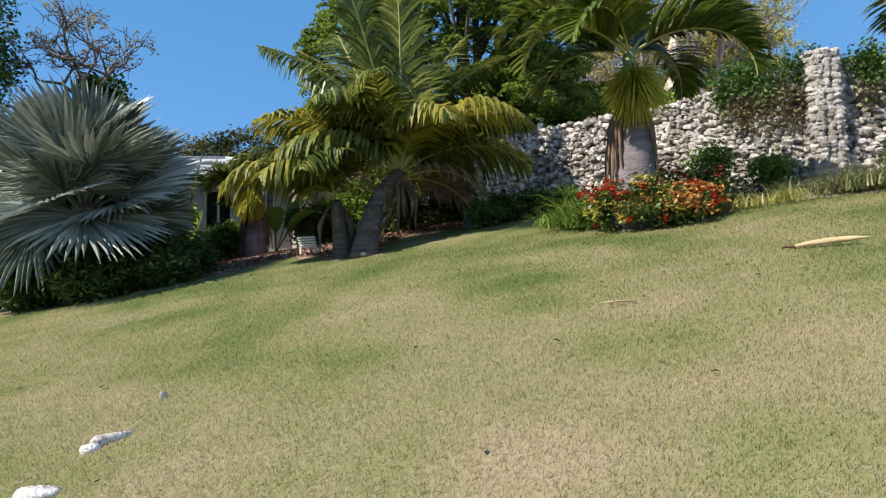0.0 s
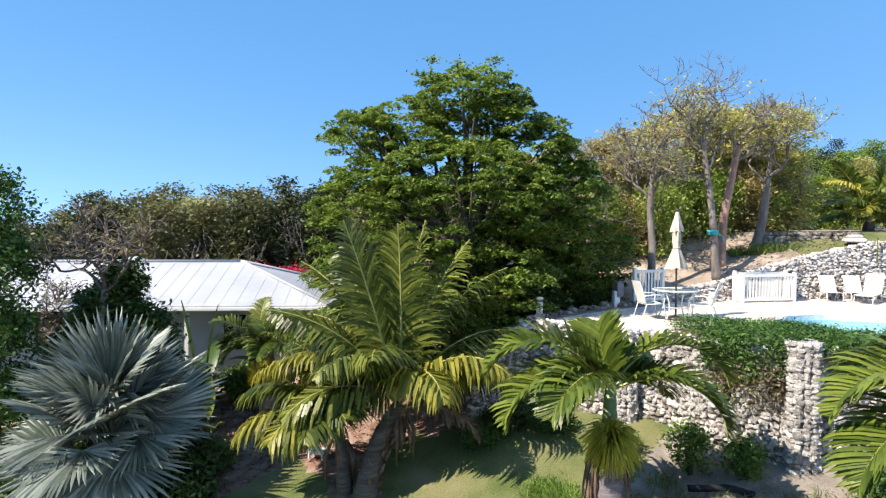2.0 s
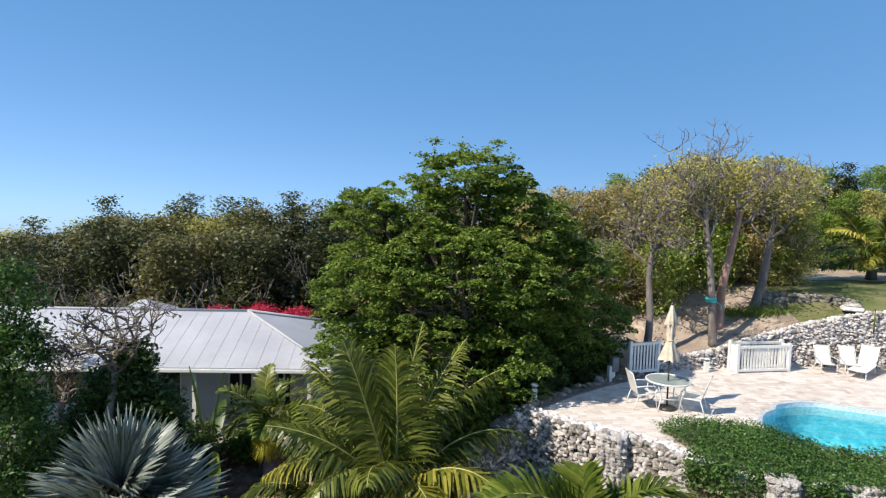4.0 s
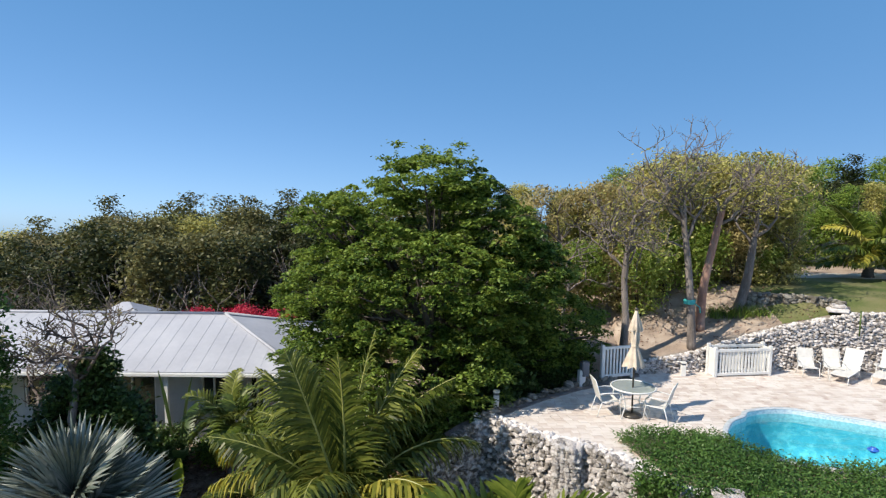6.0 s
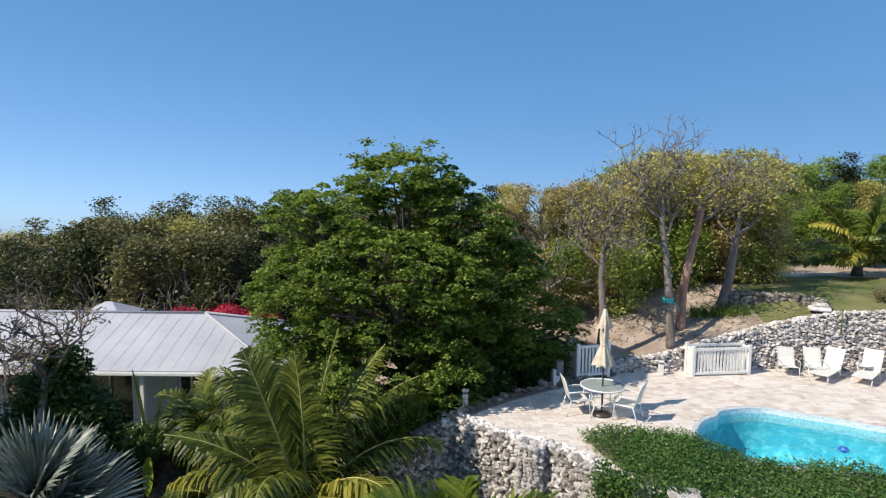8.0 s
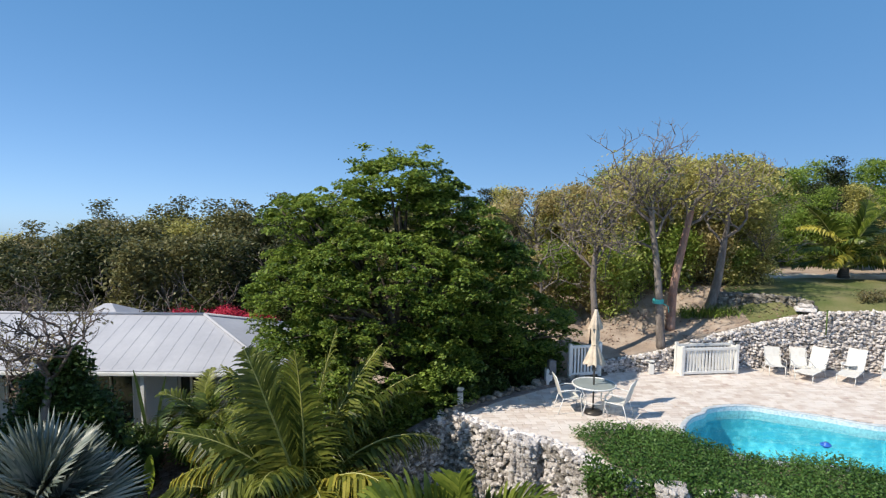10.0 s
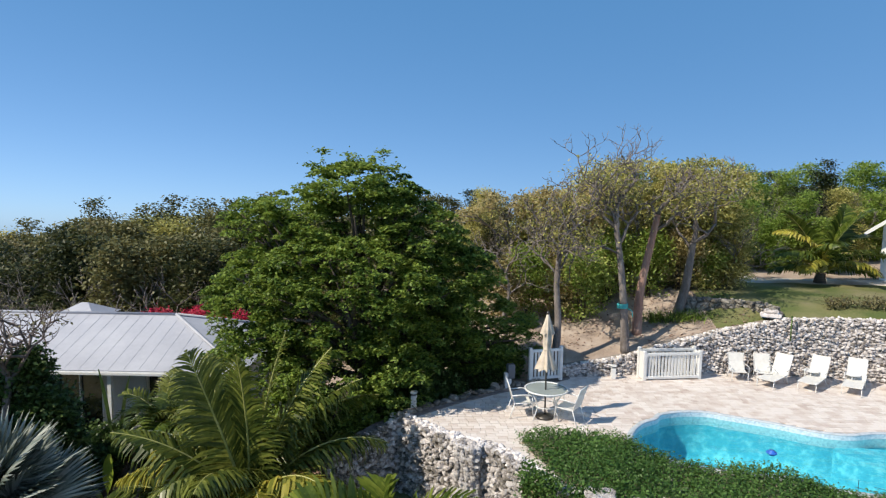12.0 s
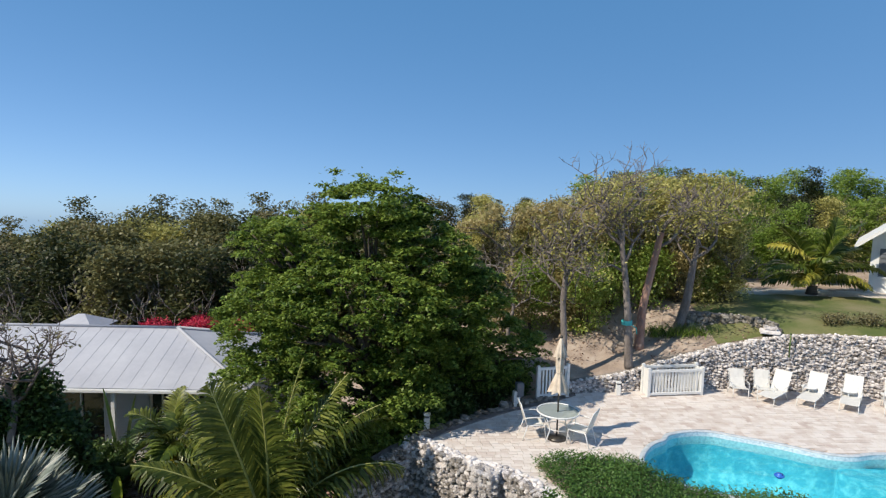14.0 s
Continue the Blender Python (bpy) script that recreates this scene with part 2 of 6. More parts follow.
MULCH_BED = [(-12.0, 11.6), (-8.8, 11.0), (-6.2, 10.5), (-4.5, 10.9), (-3.9, 11.4), (-3.4, 11.85), (-2.5, 11.45), (-2.0, 10.3), (-1.2, 10.1), (-1.2, 11.6), (-0.9, 12.3), (-0.2, 12.5), (0.3, 12.2), (1.9, 13.5), (-1.0, 15.8), (-4.0, 16.4), (-12.0, 16.2)]
WALL_BED = [(2.0, 8.6), (2.5, 8.05), (3.7, 8.35), (5.1, 8.05), (7.0, 7.5), (14.0, 7.0), (14.0, 9.2), (6.5, 9.9), (5.2, 10.6), (4.6, 11.3), (3.9, 10.6), (3.2, 9.3)]


def ground_sheet():
    """One sheet of ground, fine near by and coarse towards the horizon."""
    def steps(lo, hi, fine, near):
        v = [i * fine for i in range(int(lo / fine), int(hi / fine) + 1)]
        for sgn, edge in ((1, hi), (-1, lo)):
            d, x, ext = fine, edge, []
            while abs(x - edge) < near:
                d *= 1.5
                x += sgn * d
                ext.append(x)
            v = v + ext if sgn > 0 else ext[::-1] + v
        return v
    xs, ys = steps(-16, 24, 0.125, 900), steps(-2, 30, 0.125, 900)
    vs = [(x, y, land(x, y)) for y in ys for x in xs]
    w = len(xs)
    fs = [(j * w + i, j * w + i + 1, (j + 1) * w + i + 1, (j + 1) * w + i) for j in range(len(ys) - 1) for i in range(w - 1)]
    me = mesh_of("ground", vs, fs, [GRASS_SOIL, DIRT, MULCH, PATH, BED_SOIL, UPPER_LAWN], True)
    idx = []
    for f in me.polygons:
        c = f.center
        w = noise.noise(Vector((c.x * 1.7, c.y * 1.7, 5))) * 0.35
        p = (c.x + w, c.y + w)
        k = 1 if c.y > 13.6 else 0
        if c.x > 11.3 and 18.8 < c.y < 24.6:
            k = 5
        elif c.x > 6 and 24.4 < c.y + w < 26.0:
            k = 3
        elif inside(p, MULCH_BED):
            k = 2
        elif inside(p, WALL_BED):
            k = 4
        idx.append(k)
    me.polygons.foreach_set("material_index", idx)
    return tagged(put("ground", me), "sloping lawn with dry patches, bare soil under the trees", "ground", kind="structure")


ground_sheet()


def wall_core(name, line, tops, thick, mat, label, deep=0.6, side=1, seg=0.4):
    """A wall along a line, its back on the given side; the foot follows the ground."""
    total = length(line)
    n = int(total / seg)
    vs, fs = [], []
    acc = [0]
    for a, b in zip(line, line[1:]):
        acc.append(acc[-1] + math.dist(a, b))
    for i in range(n + 1):
        s = min(total * i / n, total - 1e-4)
        p, d = along(line, s)
        nrm = Vector((-d.y, d.x)) * side
        top = float(np.interp(s, acc, tops))
        q = p + nrm * thick
        foot = min(land(p.x - nrm.x * 0.3, p.y - nrm.y * 0.3), land(p.x, p.y), top - 0.3) - deep
        vs += [(p.x, p.y, foot), (p.x, p.y, top), (q.x, q.y, top), (q.x, q.y, foot)]
    for i in range(n):
        a, b = i * 4, i * 4 + 4
        for k in range(4):
            fs.append((a + k, a + (k + 1) % 4, b + (k + 1) % 4, b + k))
    fs += [(3, 2, 1, 0), (n * 4, n * 4 + 1, n * 4 + 2, n * 4 + 3)]
    me = mesh_of(name, vs, fs, mat)
    bm = bmesh.new(); bm.from_mesh(me); bmesh.ops.recalc_face_normals(bm, faces=bm.faces); bm.to_mesh(me); bm.free()
    return tagged(put(name, me), label, "wall", kind="structure")


FRONT_TOP = [-0.5, -0.22, -0.02] + [0.02] * (len(FRONT) - 3)


def front_top(x):
    return float(np.interp(x, [0.55, 1.25, 1.95, 6.9, 6.91], [-0.48, -0.2, 0.05, 0.06, 0.16]))


wall_front = wall_core("wall_front", FRONT, FRONT_TOP, 0.28, CORE_FILL, "dry-stacked white limestone retaining wall under the pool terrace")
wall_rear = wall_core("wall_rear", REAR, REAR_TOP, 0.55, BED_SOIL, "low curved limestone rubble wall behind the terrace")


wall_side = wall_core("wall_side", SIDE, [0.03] * len(SIDE), 0.3, CORE_FILL, "low stone edge of the terrace under the tree", side=-1)

# ---- terrace ----
def flat_poly(name, poly, z, mat, hole=None, thick=0.12):
    bm = bmesh.new()
    loops = [poly] + ([hole] if hole else [])
    edges = []
    for lp in loops:
        vs = [bm.verts.new((p[0], p[1], z)) for p in lp]
        edges += [bm.edges.new((vs[i], vs[(i + 1) % len(vs)])) for i in range(len(vs))]
    bmesh.ops.triangle_fill(bm, use_beauty=True, use_dissolve=False, edges=edges)
    r = bmesh.ops.extrude_face_region(bm, geom=list(bm.faces))
    for v in r["geom"]:
        if isinstance(v, bmesh.types.BMVert):
            v.co.z -= thick
    bmesh.ops.recalc_face_normals(bm, faces=bm.faces)
    return part(name, bm, mat)


POOL_EDGE = smooth_line(POOL, 5, True)
deck = tagged(flat_poly("terrace_floor", DECK, -0.035, JOINT, [(p.x, p.y) for p in POOL_EDGE]), "pale travertine paved pool terrace", "terrace floor", kind="structure")


# ---- pool ----
def glass_water():
    m = bpy.data.materials.new("pool_water")
    m.use_nodes = True
    n, link = m.node_tree.nodes, m.node_tree.links.new
    n.remove(n["Principled BSDF"])
    tr = n.new("ShaderNodeBsdfTransparent"); tr.inputs[0].default_value = (0.36, 0.84, 0.90, 1)
    gl = n.new("ShaderNodeBsdfGlossy"); gl.inputs["Roughness"].default_value = 0.03
    fr = n.new("ShaderNodeFresnel"); fr.inputs[0].default_value = 1.33
    wv = n.new("ShaderNodeTexNoise"); wv.inputs["Scale"].default_value = 8.0; wv.inputs["Detail"].default_value = 3
    bp = n.new("ShaderNodeBump"); bp.inputs["Strength"].default_value = 0.8; bp.inputs["Distance"].default_value = 0.06
    link(wv.outputs[0], bp.inputs["Height"])
    for k in (gl, fr):
        link(bp.outputs[0], k.inputs["Normal"])
    mx = n.new("ShaderNodeMixShader")
    link(fr.outputs[0], mx.inputs[0]); link(tr.outputs[0], mx.inputs[1]); link(gl.outputs[0], mx.inputs[2])
    link(mx.outputs[0], n["Material Output"].inputs[0])
    return m


# turquoise plaster; its pale blotches paint in the light rippling through the water
POOL_TILE = material("caustic_plaster", [(0.30, (0.05, 0.42, 0.55)), (0.50, (0.09, 0.50, 0.63)), (0.68, (0.27, 0.68, 0.76))], scale=5.0, fine=16, rough=0.6, bump=0.1)
BAND_TILE = material("waterline_tile", [(0.30, 0.42, 0.52), (0.55, 0.66, 0.72), (0.75, 0.82, 0.85)], scale=18, fine=90, rough=0.3, bump=0.1)
COPING = material("pool_coping", [(0.30, 0.34, 0.37), (0.44, 0.48, 0.51), (0.56, 0.59, 0.62)], scale=9, fine=60, rough=0.6, bump=0.3)
BLUE_PLASTIC = material("blue_plastic", [(0.02, 0.10, 0.45), (0.03, 0.16, 0.60)], rough=0.35, bump=0)


def swimming_pool():
    pool = thing("swimming_pool", "free-form swimming pool with turquoise water and pale mosaic rim", "swimming pool")
    ring = POOL_EDGE
    n = len(ring)
    ctr = sum(ring, Vector()) / n

    def lane(name, profile, mat):
        vs, fs = [], []
        for out, z in profile:
            for i, p in enumerate(ring):
                d = (ring[(i + 1) % n] - ring[i - 1]).normalized()
                o = Vector((-d.y, d.x, 0))
                if o.dot(p - ctr) < 0 and abs(o.dot((p - ctr).normalized())) > 0.3:
                    o = -o
                vs.append((p.x + o.x * out, p.y + o.y * out, z))
        k = len(profile)
        for a in range(k - 1):
            for i in range(n):
                j = (i + 1) % n
                fs.append((a * n + i, a * n + j, (a + 1) * n + j, (a + 1) * n + i))
        return put(name, mesh_of(name, vs, fs, mat, True), pool)
    lane("coping", [(-0.012, -0.02), (-0.012, 0.0), (0.0, 0.010), (0.09, 0.010), (0.11, 0.004), (0.11, -0.12)], COPING)
    lane("waterline_tiles", [(-0.008, -0.015), (-0.006, -0.345)], BAND_TILE)
    bm = bmesh.new()
    rings = []
    for s, z in ((1.0, -0.34), (0.985, -0.9), (0.93, -1.2), (0.6, -1.35)):
        rings.append([bm.verts.new((ctr.x + (p.x - ctr.x) * s, ctr.y + (p.y - ctr.y) * s, z)) for p in ring])
    for a, b in zip(rings, rings[1:]):
        for i in range(n):
            bm.faces.new((a[i], a[(i + 1) % n], b[(i + 1) % n], b[i]))
    bm.faces.new(rings[-1])
    part("basin", bm, POOL_TILE, pool, "turquoise plaster basin", smooth=True)
    for k in range(3):
        st = [(12.3 + 0.28 * k, 13.82 - 0.28 * k), (13.6, 13.95 - 0.3 * k), (15.0, 13.4 - 0.1 * k), (15.1, 12.4), (14.2, 12.1 + 0.25 * k), (13.0, 12.75 + 0.15 * k)]
        o = flat_poly("step", [(p.x, p.y) for p in smooth_line(st, 5, True)], -0.32 - 0.26 * k, POOL_TILE, None, 0.9)
        o.parent = pool
    water = mesh_of("water", [(p.x, p.y, -0.13) for p in ring], [tuple(range(n - 1, -1, -1))], glass_water())
    w = put("water", water, pool, None, "clear turquoise water with small ripples")
    w.visible_shadow = False
    skim = thing("pool_float", "small blue floating pool chlorinator on the water", "pool float", pose(10.55, 12.95, -0.13))
    tubes("body", [([(0, 0, -0.06), (0, 0, 0.05)], [0.06, 0.065])], BLUE_PLASTIC, skim, 12)
    tubes("ring", [([(0.09 * math.cos(a), 0.09 * math.sin(a), 0.0) for a in [i * math.pi / 8 for i in range(17)]], 0.025)], BLUE_PLASTIC, skim, 6)


swimming_pool()

# ---- terrace furniture ----
METAL_WHITE = material("white_enamel", [(0.62, 0.62, 0.60), (0.74, 0.74, 0.73)], scale=5, fine=60, rough=0.35, bump=0.03)
SLING = material("white_sling", [(0.62, 0.61, 0.58), (0.72, 0.71, 0.68)], scale=8, fine=160, rough=0.7, bump=0.15, thin=0.12)
CANVAS = material("beige_canvas", [(0.42, 0.352, 0.28), (0.59, 0.51, 0.42), (0.69, 0.615, 0.525)], scale=6, fine=80, rough=0.85, bump=0.3)
POLE = material("bronze_pole", [(0.06, 0.055, 0.05), (0.10, 0.09, 0.08)], rough=0.4, metal=0.6, bump=0)
GREYBOX = material("grey_box", [(0.10, 0.11, 0.12), (0.16, 0.17, 0.19)], rough=0.5)


def frosted():
    m = material("table_glass", [(0.40, 0.45, 0.44), (0.48, 0.52, 0.51)], rough=0.12, bump=0, spec=0.6)
    n, link = m.node_tree.nodes, m.node_tree.links.new
    tr = n.new("ShaderNodeBsdfTransparent"); tr.inputs[0].default_value = (0.82, 0.88, 0.86, 1)
    mx = n.new("ShaderNodeMixShader"); mx.inputs[0].default_value = 0.55
    link(tr.outputs[0], mx.inputs[1]); link(n["Principled BSDF"].outputs[0], mx.inputs[2]); link(mx.outputs[0], n["Material Output"].inputs[0])
    return m


def circle(r, z, n=28, cx=0, cy=0):
    return [(cx + r * math.cos(2 * math.pi * i / n), cy + r * math.sin(2 * math.pi * i / n), z) for i in range(n + 1)]


def patio_table(x, y):
    t = thing("patio_table", "round white metal patio table with a glass top", "table", pose(x, y, 0))
    tubes("tabletop", [([(0, 0, 0.705), (0, 0, 0.715)], 0.52)], frosted(), t, 32, "translucent glass top", smooth=False)
    tubes("rim", [(circle(0.53, 0.71), 0.022)], METAL_WHITE, t, 6)
    tubes("lower_ring", [(circle(0.30, 0.30, 20), 0.012)], METAL_WHITE, t, 5)
    for k in range(4):
        a = math.pi / 4 + k * math.pi / 2
        c, s = math.cos(a), math.sin(a)
        tubes("leg", [([(0.50 * c, 0.50 * s, 0.70), (0.34 * c, 0.34 * s, 0.45), (0.30 * c, 0.30 * s, 0.28), (0.46 * c, 0.46 * s, 0.0)], 0.016)], METAL_WHITE, t, 6)


def sheet(name, rows, thick, mat, parent, label=""):
    """A thin curved panel from rows of points, with thickness downwards."""
    w = len(rows[0])
    vs = [Vector(p) for r in rows for p in r]
    low = []
    for p in vs:
        low.append(p - Vector((0, 0, thick)))
    k = len(vs)
    fs = []
    h = len(rows)
    for j in range(h - 1):
        for i in range(w - 1):
            a = j * w + i
            fs += [(a, a + 1, a + 1 + w, a + w), (k + a, k + a + w, k + a + 1 + w, k + a + 1)]
    rim = [i for i in range(w)] + [j * w + w - 1 for j in range(1, h)] + [(h - 1) * w + i for i in range(w - 2, -1, -1)] + [j * w for j in range(h - 2, 0, -1)]
    for a, b in zip(rim, rim[1:] + rim[:1]):
        fs.append((b, a, k + a, k + b))
    return put(name, mesh_of(name, vs + low, fs, mat, False), parent, None, label)


def patio_chair(x, y, turn):
    c = thing("patio_chair", "white metal patio chair with a sling seat and arms", "chair", pose(x, y, 0, 0, 0, turn), "chairs round the patio table")
    c.scale = (0.9, 0.9, 0.94)
    sheet("seat", [[(-0.25, 0.24, 0.43), (0.25, 0.24, 0.43)], [(-0.25, 0.0, 0.40), (0.25, 0.0, 0.40)], [(-0.25, -0.22, 0.40), (0.25, -0.22, 0.40)]], 0.012, SLING, c)
    sheet("backrest", [[(-0.25, -0.24, 0.44), (0.25, -0.24, 0.44)], [(-0.25, -0.32, 0.7), (0.25, -0.32, 0.7)], [(-0.24, -0.42, 0.97), (0.24, -0.42, 0.97)]], 0.02, SLING, c)
    tubes("back_frame", [([(-0.27, -0.24, 0.42), (-0.27, -0.32, 0.7), (-0.26, -0.42, 0.98), (0.26, -0.42, 0.98), (0.27, -0.32, 0.7), (0.27, -0.24, 0.42)], 0.014)], METAL_WHITE, c, 6)
    for s in (-1, 1):
        tubes("arm", [([(0.29 * s, -0.31, 0.62), (0.30 * s, 0.0, 0.65), (0.30 * s, 0.22, 0.64), (0.29 * s, 0.27, 0.58)], 0.016)], METAL_WHITE, c, 6)
        tubes("leg", [([(0.29 * s, 0.27, 0.58), (0.28 * s, 0.25, 0.42), (0.28 * s, 0.31, 0.0)], 0.014)], METAL_WHITE, c, 6)
        tubes("leg", [([(0.28 * s, -0.22, 0.42), (0.28 * s, -0.36, 0.0)], 0.014)], METAL_WHITE, c, 6)
        tubes("seat_rail", [([(0.27 * s, 0.25, 0.42), (0.27 * s, -0.24, 0.40)], 0.013)], METAL_WHITE, c, 6)


def closed_umbrella(x, y):
    u = thing("patio_umbrella", "closed beige canvas patio umbrella on a dark pole", "umbrella", pose(x, y, 0))
    tubes("pole", [([(0, 0, 0.03), (0, 0, 2.66)], 0.022)], POLE, u, 8)
    tubes("base", [([(0, 0, 0), (0, 0, 0.05), (0, 0, 0.09)], [0.24, 0.23, 0.06])], POLE, u, 16)

    def folds(name, prof, lab, seed):
        vs, fs, n = [], [], 24
        rr = random.Random(seed)
        ph = [rr.uniform(-0.12, 0.12) for _ in range(n)]
        for r, z, deep in prof:
            for i in range(n):
                a = 2 * math.pi * i / n
                k = r * (1 + deep * (1 if i % 3 == 0 else -0.6) + ph[i] * deep)
                vs.append((k * math.cos(a), k * math.sin(a), z + 0.05 * deep * (i % 3)))
        for j in range(len(prof) - 1):
            for i in range(n):
                b = (i + 1) % n
                fs.append((j * n + i, j * n + b, (j + 1) * n + b, (j + 1) * n + i))
        return put(name, mesh_of(name, vs, fs, CANVAS, True), u, None, lab)
    folds("canopy", [(0.20, 1.22, 0.45), (0.18, 1.34, 0.4), (0.11, 1.6, 0.3), (0.07, 1.74, 0.2), (0.09, 1.9, 0.25), (0.085, 2.1, 0.25), (0.07, 2.22, 0.2)], "folded beige canopy tied in the middle", 1)
    folds("vent", [(0.13, 2.12, 0.4), (0.11, 2.25, 0.35), (0.065, 2.45, 0.25), (0.03, 2.62, 0.1), (0.01, 2.64, 0)], "upper tier of the folded canopy", 2)
    tubes("finial", [([(0, 0, 2.62), (0, 0, 2.66), (0, 0, 2.70)], [0.035, 0.045, 0.01])], POLE, u, 8)
    tubes("tie", [(circle(0.085, 1.74, 14), 0.012)], CANVAS, u, 5)


patio_table(5.58, 14.05)
patio_chair(4.97, 14.05, -82)
patio_chair(6.12, 13.78, 62)
closed_umbrella(5.56, 13.98)


def picket_run(parent, x0, x1, y, z0, z1, pitch=0.135, posts=True):
    n = max(2, int(round((x1 - x0) / pitch)))
    for i in range(n + 1):
        x = x0 + (x1 - x0) * i / n
        bm = bmesh.new()
        add_box(bm, (x - 0.03, y - 0.012, z0 + 0.03), (x + 0.03, y + 0.012, z1 - 0.02), 0.004)
        part("picket", bm, WHITE, parent)
    for z in (z0 + 0.08, z1 - 0.06):
        box_part("rail", (x0 - 0.03, y - 0.045, z - 0.04), (x1 + 0.03, y + 0.02, z + 0.04), WHITE, parent, 0.008)
    if posts:
        for x in (x0 - 0.06, x1 + 0.06):
            box_part("post", (x - 0.05, y - 0.05, z0 - 0.03), (x + 0.05, y + 0.05, z1 + 0.04), WHITE, parent, 0.012)


f1 = thing("fence_panel", "white painted wooden picket fence panel at the terrace edge", "fence", pose(5.33, 16.62, 0.08, 0, 0, 22))
picket_run(f1, 0.0, 0.86, 0, 0.0, 0.96, 0.105)
f2 = thing("picket_enclosure", "white painted picket box round pool equipment", "fence", pose(8.43, 17.42, 0.0, 0, 0, 13.5))
picket_run(f2, 0.36, 2.02, 0, 0.0, 0.86, 0.105)
picket_run(f2, 0.36, 2.02, 0.36, 0.0, 0.90, 0.12)
for xx in (0.30, 2.08):
    box_part("end_panel", (xx - 0.02, 0.055, 0.02), (xx + 0.02, 0.305, 0.84), WHITE, f2, 0.006)


def bollard(x, y, z, h, label, turn=0):
    b = thing("bollard_light", label, "path light", pose(x, y, z, 0, 0, turn), "terrace path lights")
    bm = bmesh.new(); add_box(bm, (-0.07, -0.07, 0), (0.07, 0.07, h * 0.78), 0.012)
    part("post", bm, WHITE, b)
    bm = bmesh.new(); add_box(bm, (-0.055, -0.055, h * 0.78), (0.055, 0.055, h * 0.9), 0.004)
    part("lens", bm, GREYBOX, b)
    bm = bmesh.new(); add_box(bm, (-0.09, -0.09, h * 0.9), (0.09, 0.09, h), 0.02)
    part("cap", bm, WHITE, b)


bollard(7.82, 17.5, 0, 0.42, "short white square path light beside the stone wall")
bollard(2.25, 13.9, 0.0, 0.52, "white square post light at the terrace corner")
bx = thing("meter_post", "white post carrying a dark grey electric box", "electric box", pose(4.62, 16.05, 0.0, 0, 0, 20))
box_part("post", (-0.10, -0.07, 0), (0.10, 0.07, 0.48), WHITE, bx, 0.015)
box_part("box", (-0.02, -0.09, 0.30), (0.20, 0.10, 0.72), GREYBOX, bx, 0.02, "dark grey plastic box")


def lounger(x, y, turn, lift, label):
    l = thing("sun_lounger", label, "sun lounger", pose(x, y, 0, 0, 0, turn), "loungers along the wall")
    l.scale = (0.76, 0.78, 0.84)
    # foot end at the origin, head towards +y
    pts = [(0, 0.0, 0.30), (0, 0.55, 0.31), (0, 1.15, 0.33)]
    a = radians(lift)
    top = (0, 1.15 + 0.78 * math.cos(a), 0.33 + 0.78 * math.sin(a))
    for s in (-1, 1):
        tubes("side_rail", [([(0.31 * s, p[1], p[2]) for p in pts], 0.017)], METAL_WHITE, l, 6)
        tubes("leg", [([(0.31 * s, 0.10, 0.30), (0.31 * s, 0.02, 0.0)], 0.016)], METAL_WHITE, l, 6)
        tubes("leg", [([(0.31 * s, 1.05, 0.32), (0.31 * s, 1.30, 0.0)], 0.016)], METAL_WHITE, l, 6)
        tubes("arm", [([(0.33 * s, 0.78, 0.32), (0.35 * s, 0.82, 0.52), (0.35 * s, 1.20, 0.53)], 0.014)], METAL_WHITE, l, 6)
    sheet("mattress", [[(-0.30, p[1], p[2] + 0.012), (0.0, p[1], p[2] - 0.005), (0.30, p[1], p[2] + 0.012)] for p in pts], 0.016, SLING, l)
    mid = tuple((pts[-1][i] + top[i]) / 2 for i in range(3))
    sheet("backrest", [[(-0.30, p[1], p[2] + 0.014), (0.0, p[1] + 0.01, p[2]), (0.30, p[1], p[2] + 0.014)] for p in (pts[-1], mid, top)], 0.02, SLING, l)
    tubes("back_frame", [([(-0.31, 1.15, 0.33), (-0.31, top[1], top[2]), (0.31, top[1], top[2]), (0.31, 1.15, 0.33)], 0.017)], METAL_WHITE, l, 6)


def upright_chair(x, y, turn):
    c = thing("pool_chair", "white sling pool chair with a tall back by the wall", "chair", pose(x, y, 0, 0, 0, turn), "upright chairs along the wall")
    c.scale = (0.76, 0.76, 0.82)
    sheet("seat", [[(-0.29, -0.28, 0.36), (0.29, -0.28, 0.36)], [(-0.29, 0.2, 0.33), (0.29, 0.2, 0.33)]], 0.016, SLING, c)
    sheet("backrest", [[(-0.29, 0.2, 0.34), (0.29, 0.2, 0.34)], [(-0.28, 0.36, 0.62), (0.28, 0.36, 0.62)], [(-0.28, 0.46, 0.92), (0.28, 0.46, 0.92)]], 0.02, SLING, c)
    tubes("back_frame", [([(-0.30, 0.2, 0.33), (-0.30, 0.47, 0.93), (0.30, 0.47, 0.93), (0.30, 0.2, 0.33)], 0.015)], METAL_WHITE, c, 6)
    for s in (-1, 1):
        tubes("leg", [([(0.30 * s, -0.28, 0.36), (0.30 * s, -0.32, 0.0)], 0.015)], METAL_WHITE, c, 6)
        tubes("leg", [([(0.30 * s, 0.16, 0.34), (0.30 * s, 0.36, 0.0)], 0.015)], METAL_WHITE, c, 6)
        tubes("arm", [([(0.32 * s, -0.28, 0.36), (0.33 * s, -0.24, 0.56), (0.33 * s, 0.32, 0.56)], 0.014)], METAL_WHITE, c, 6)


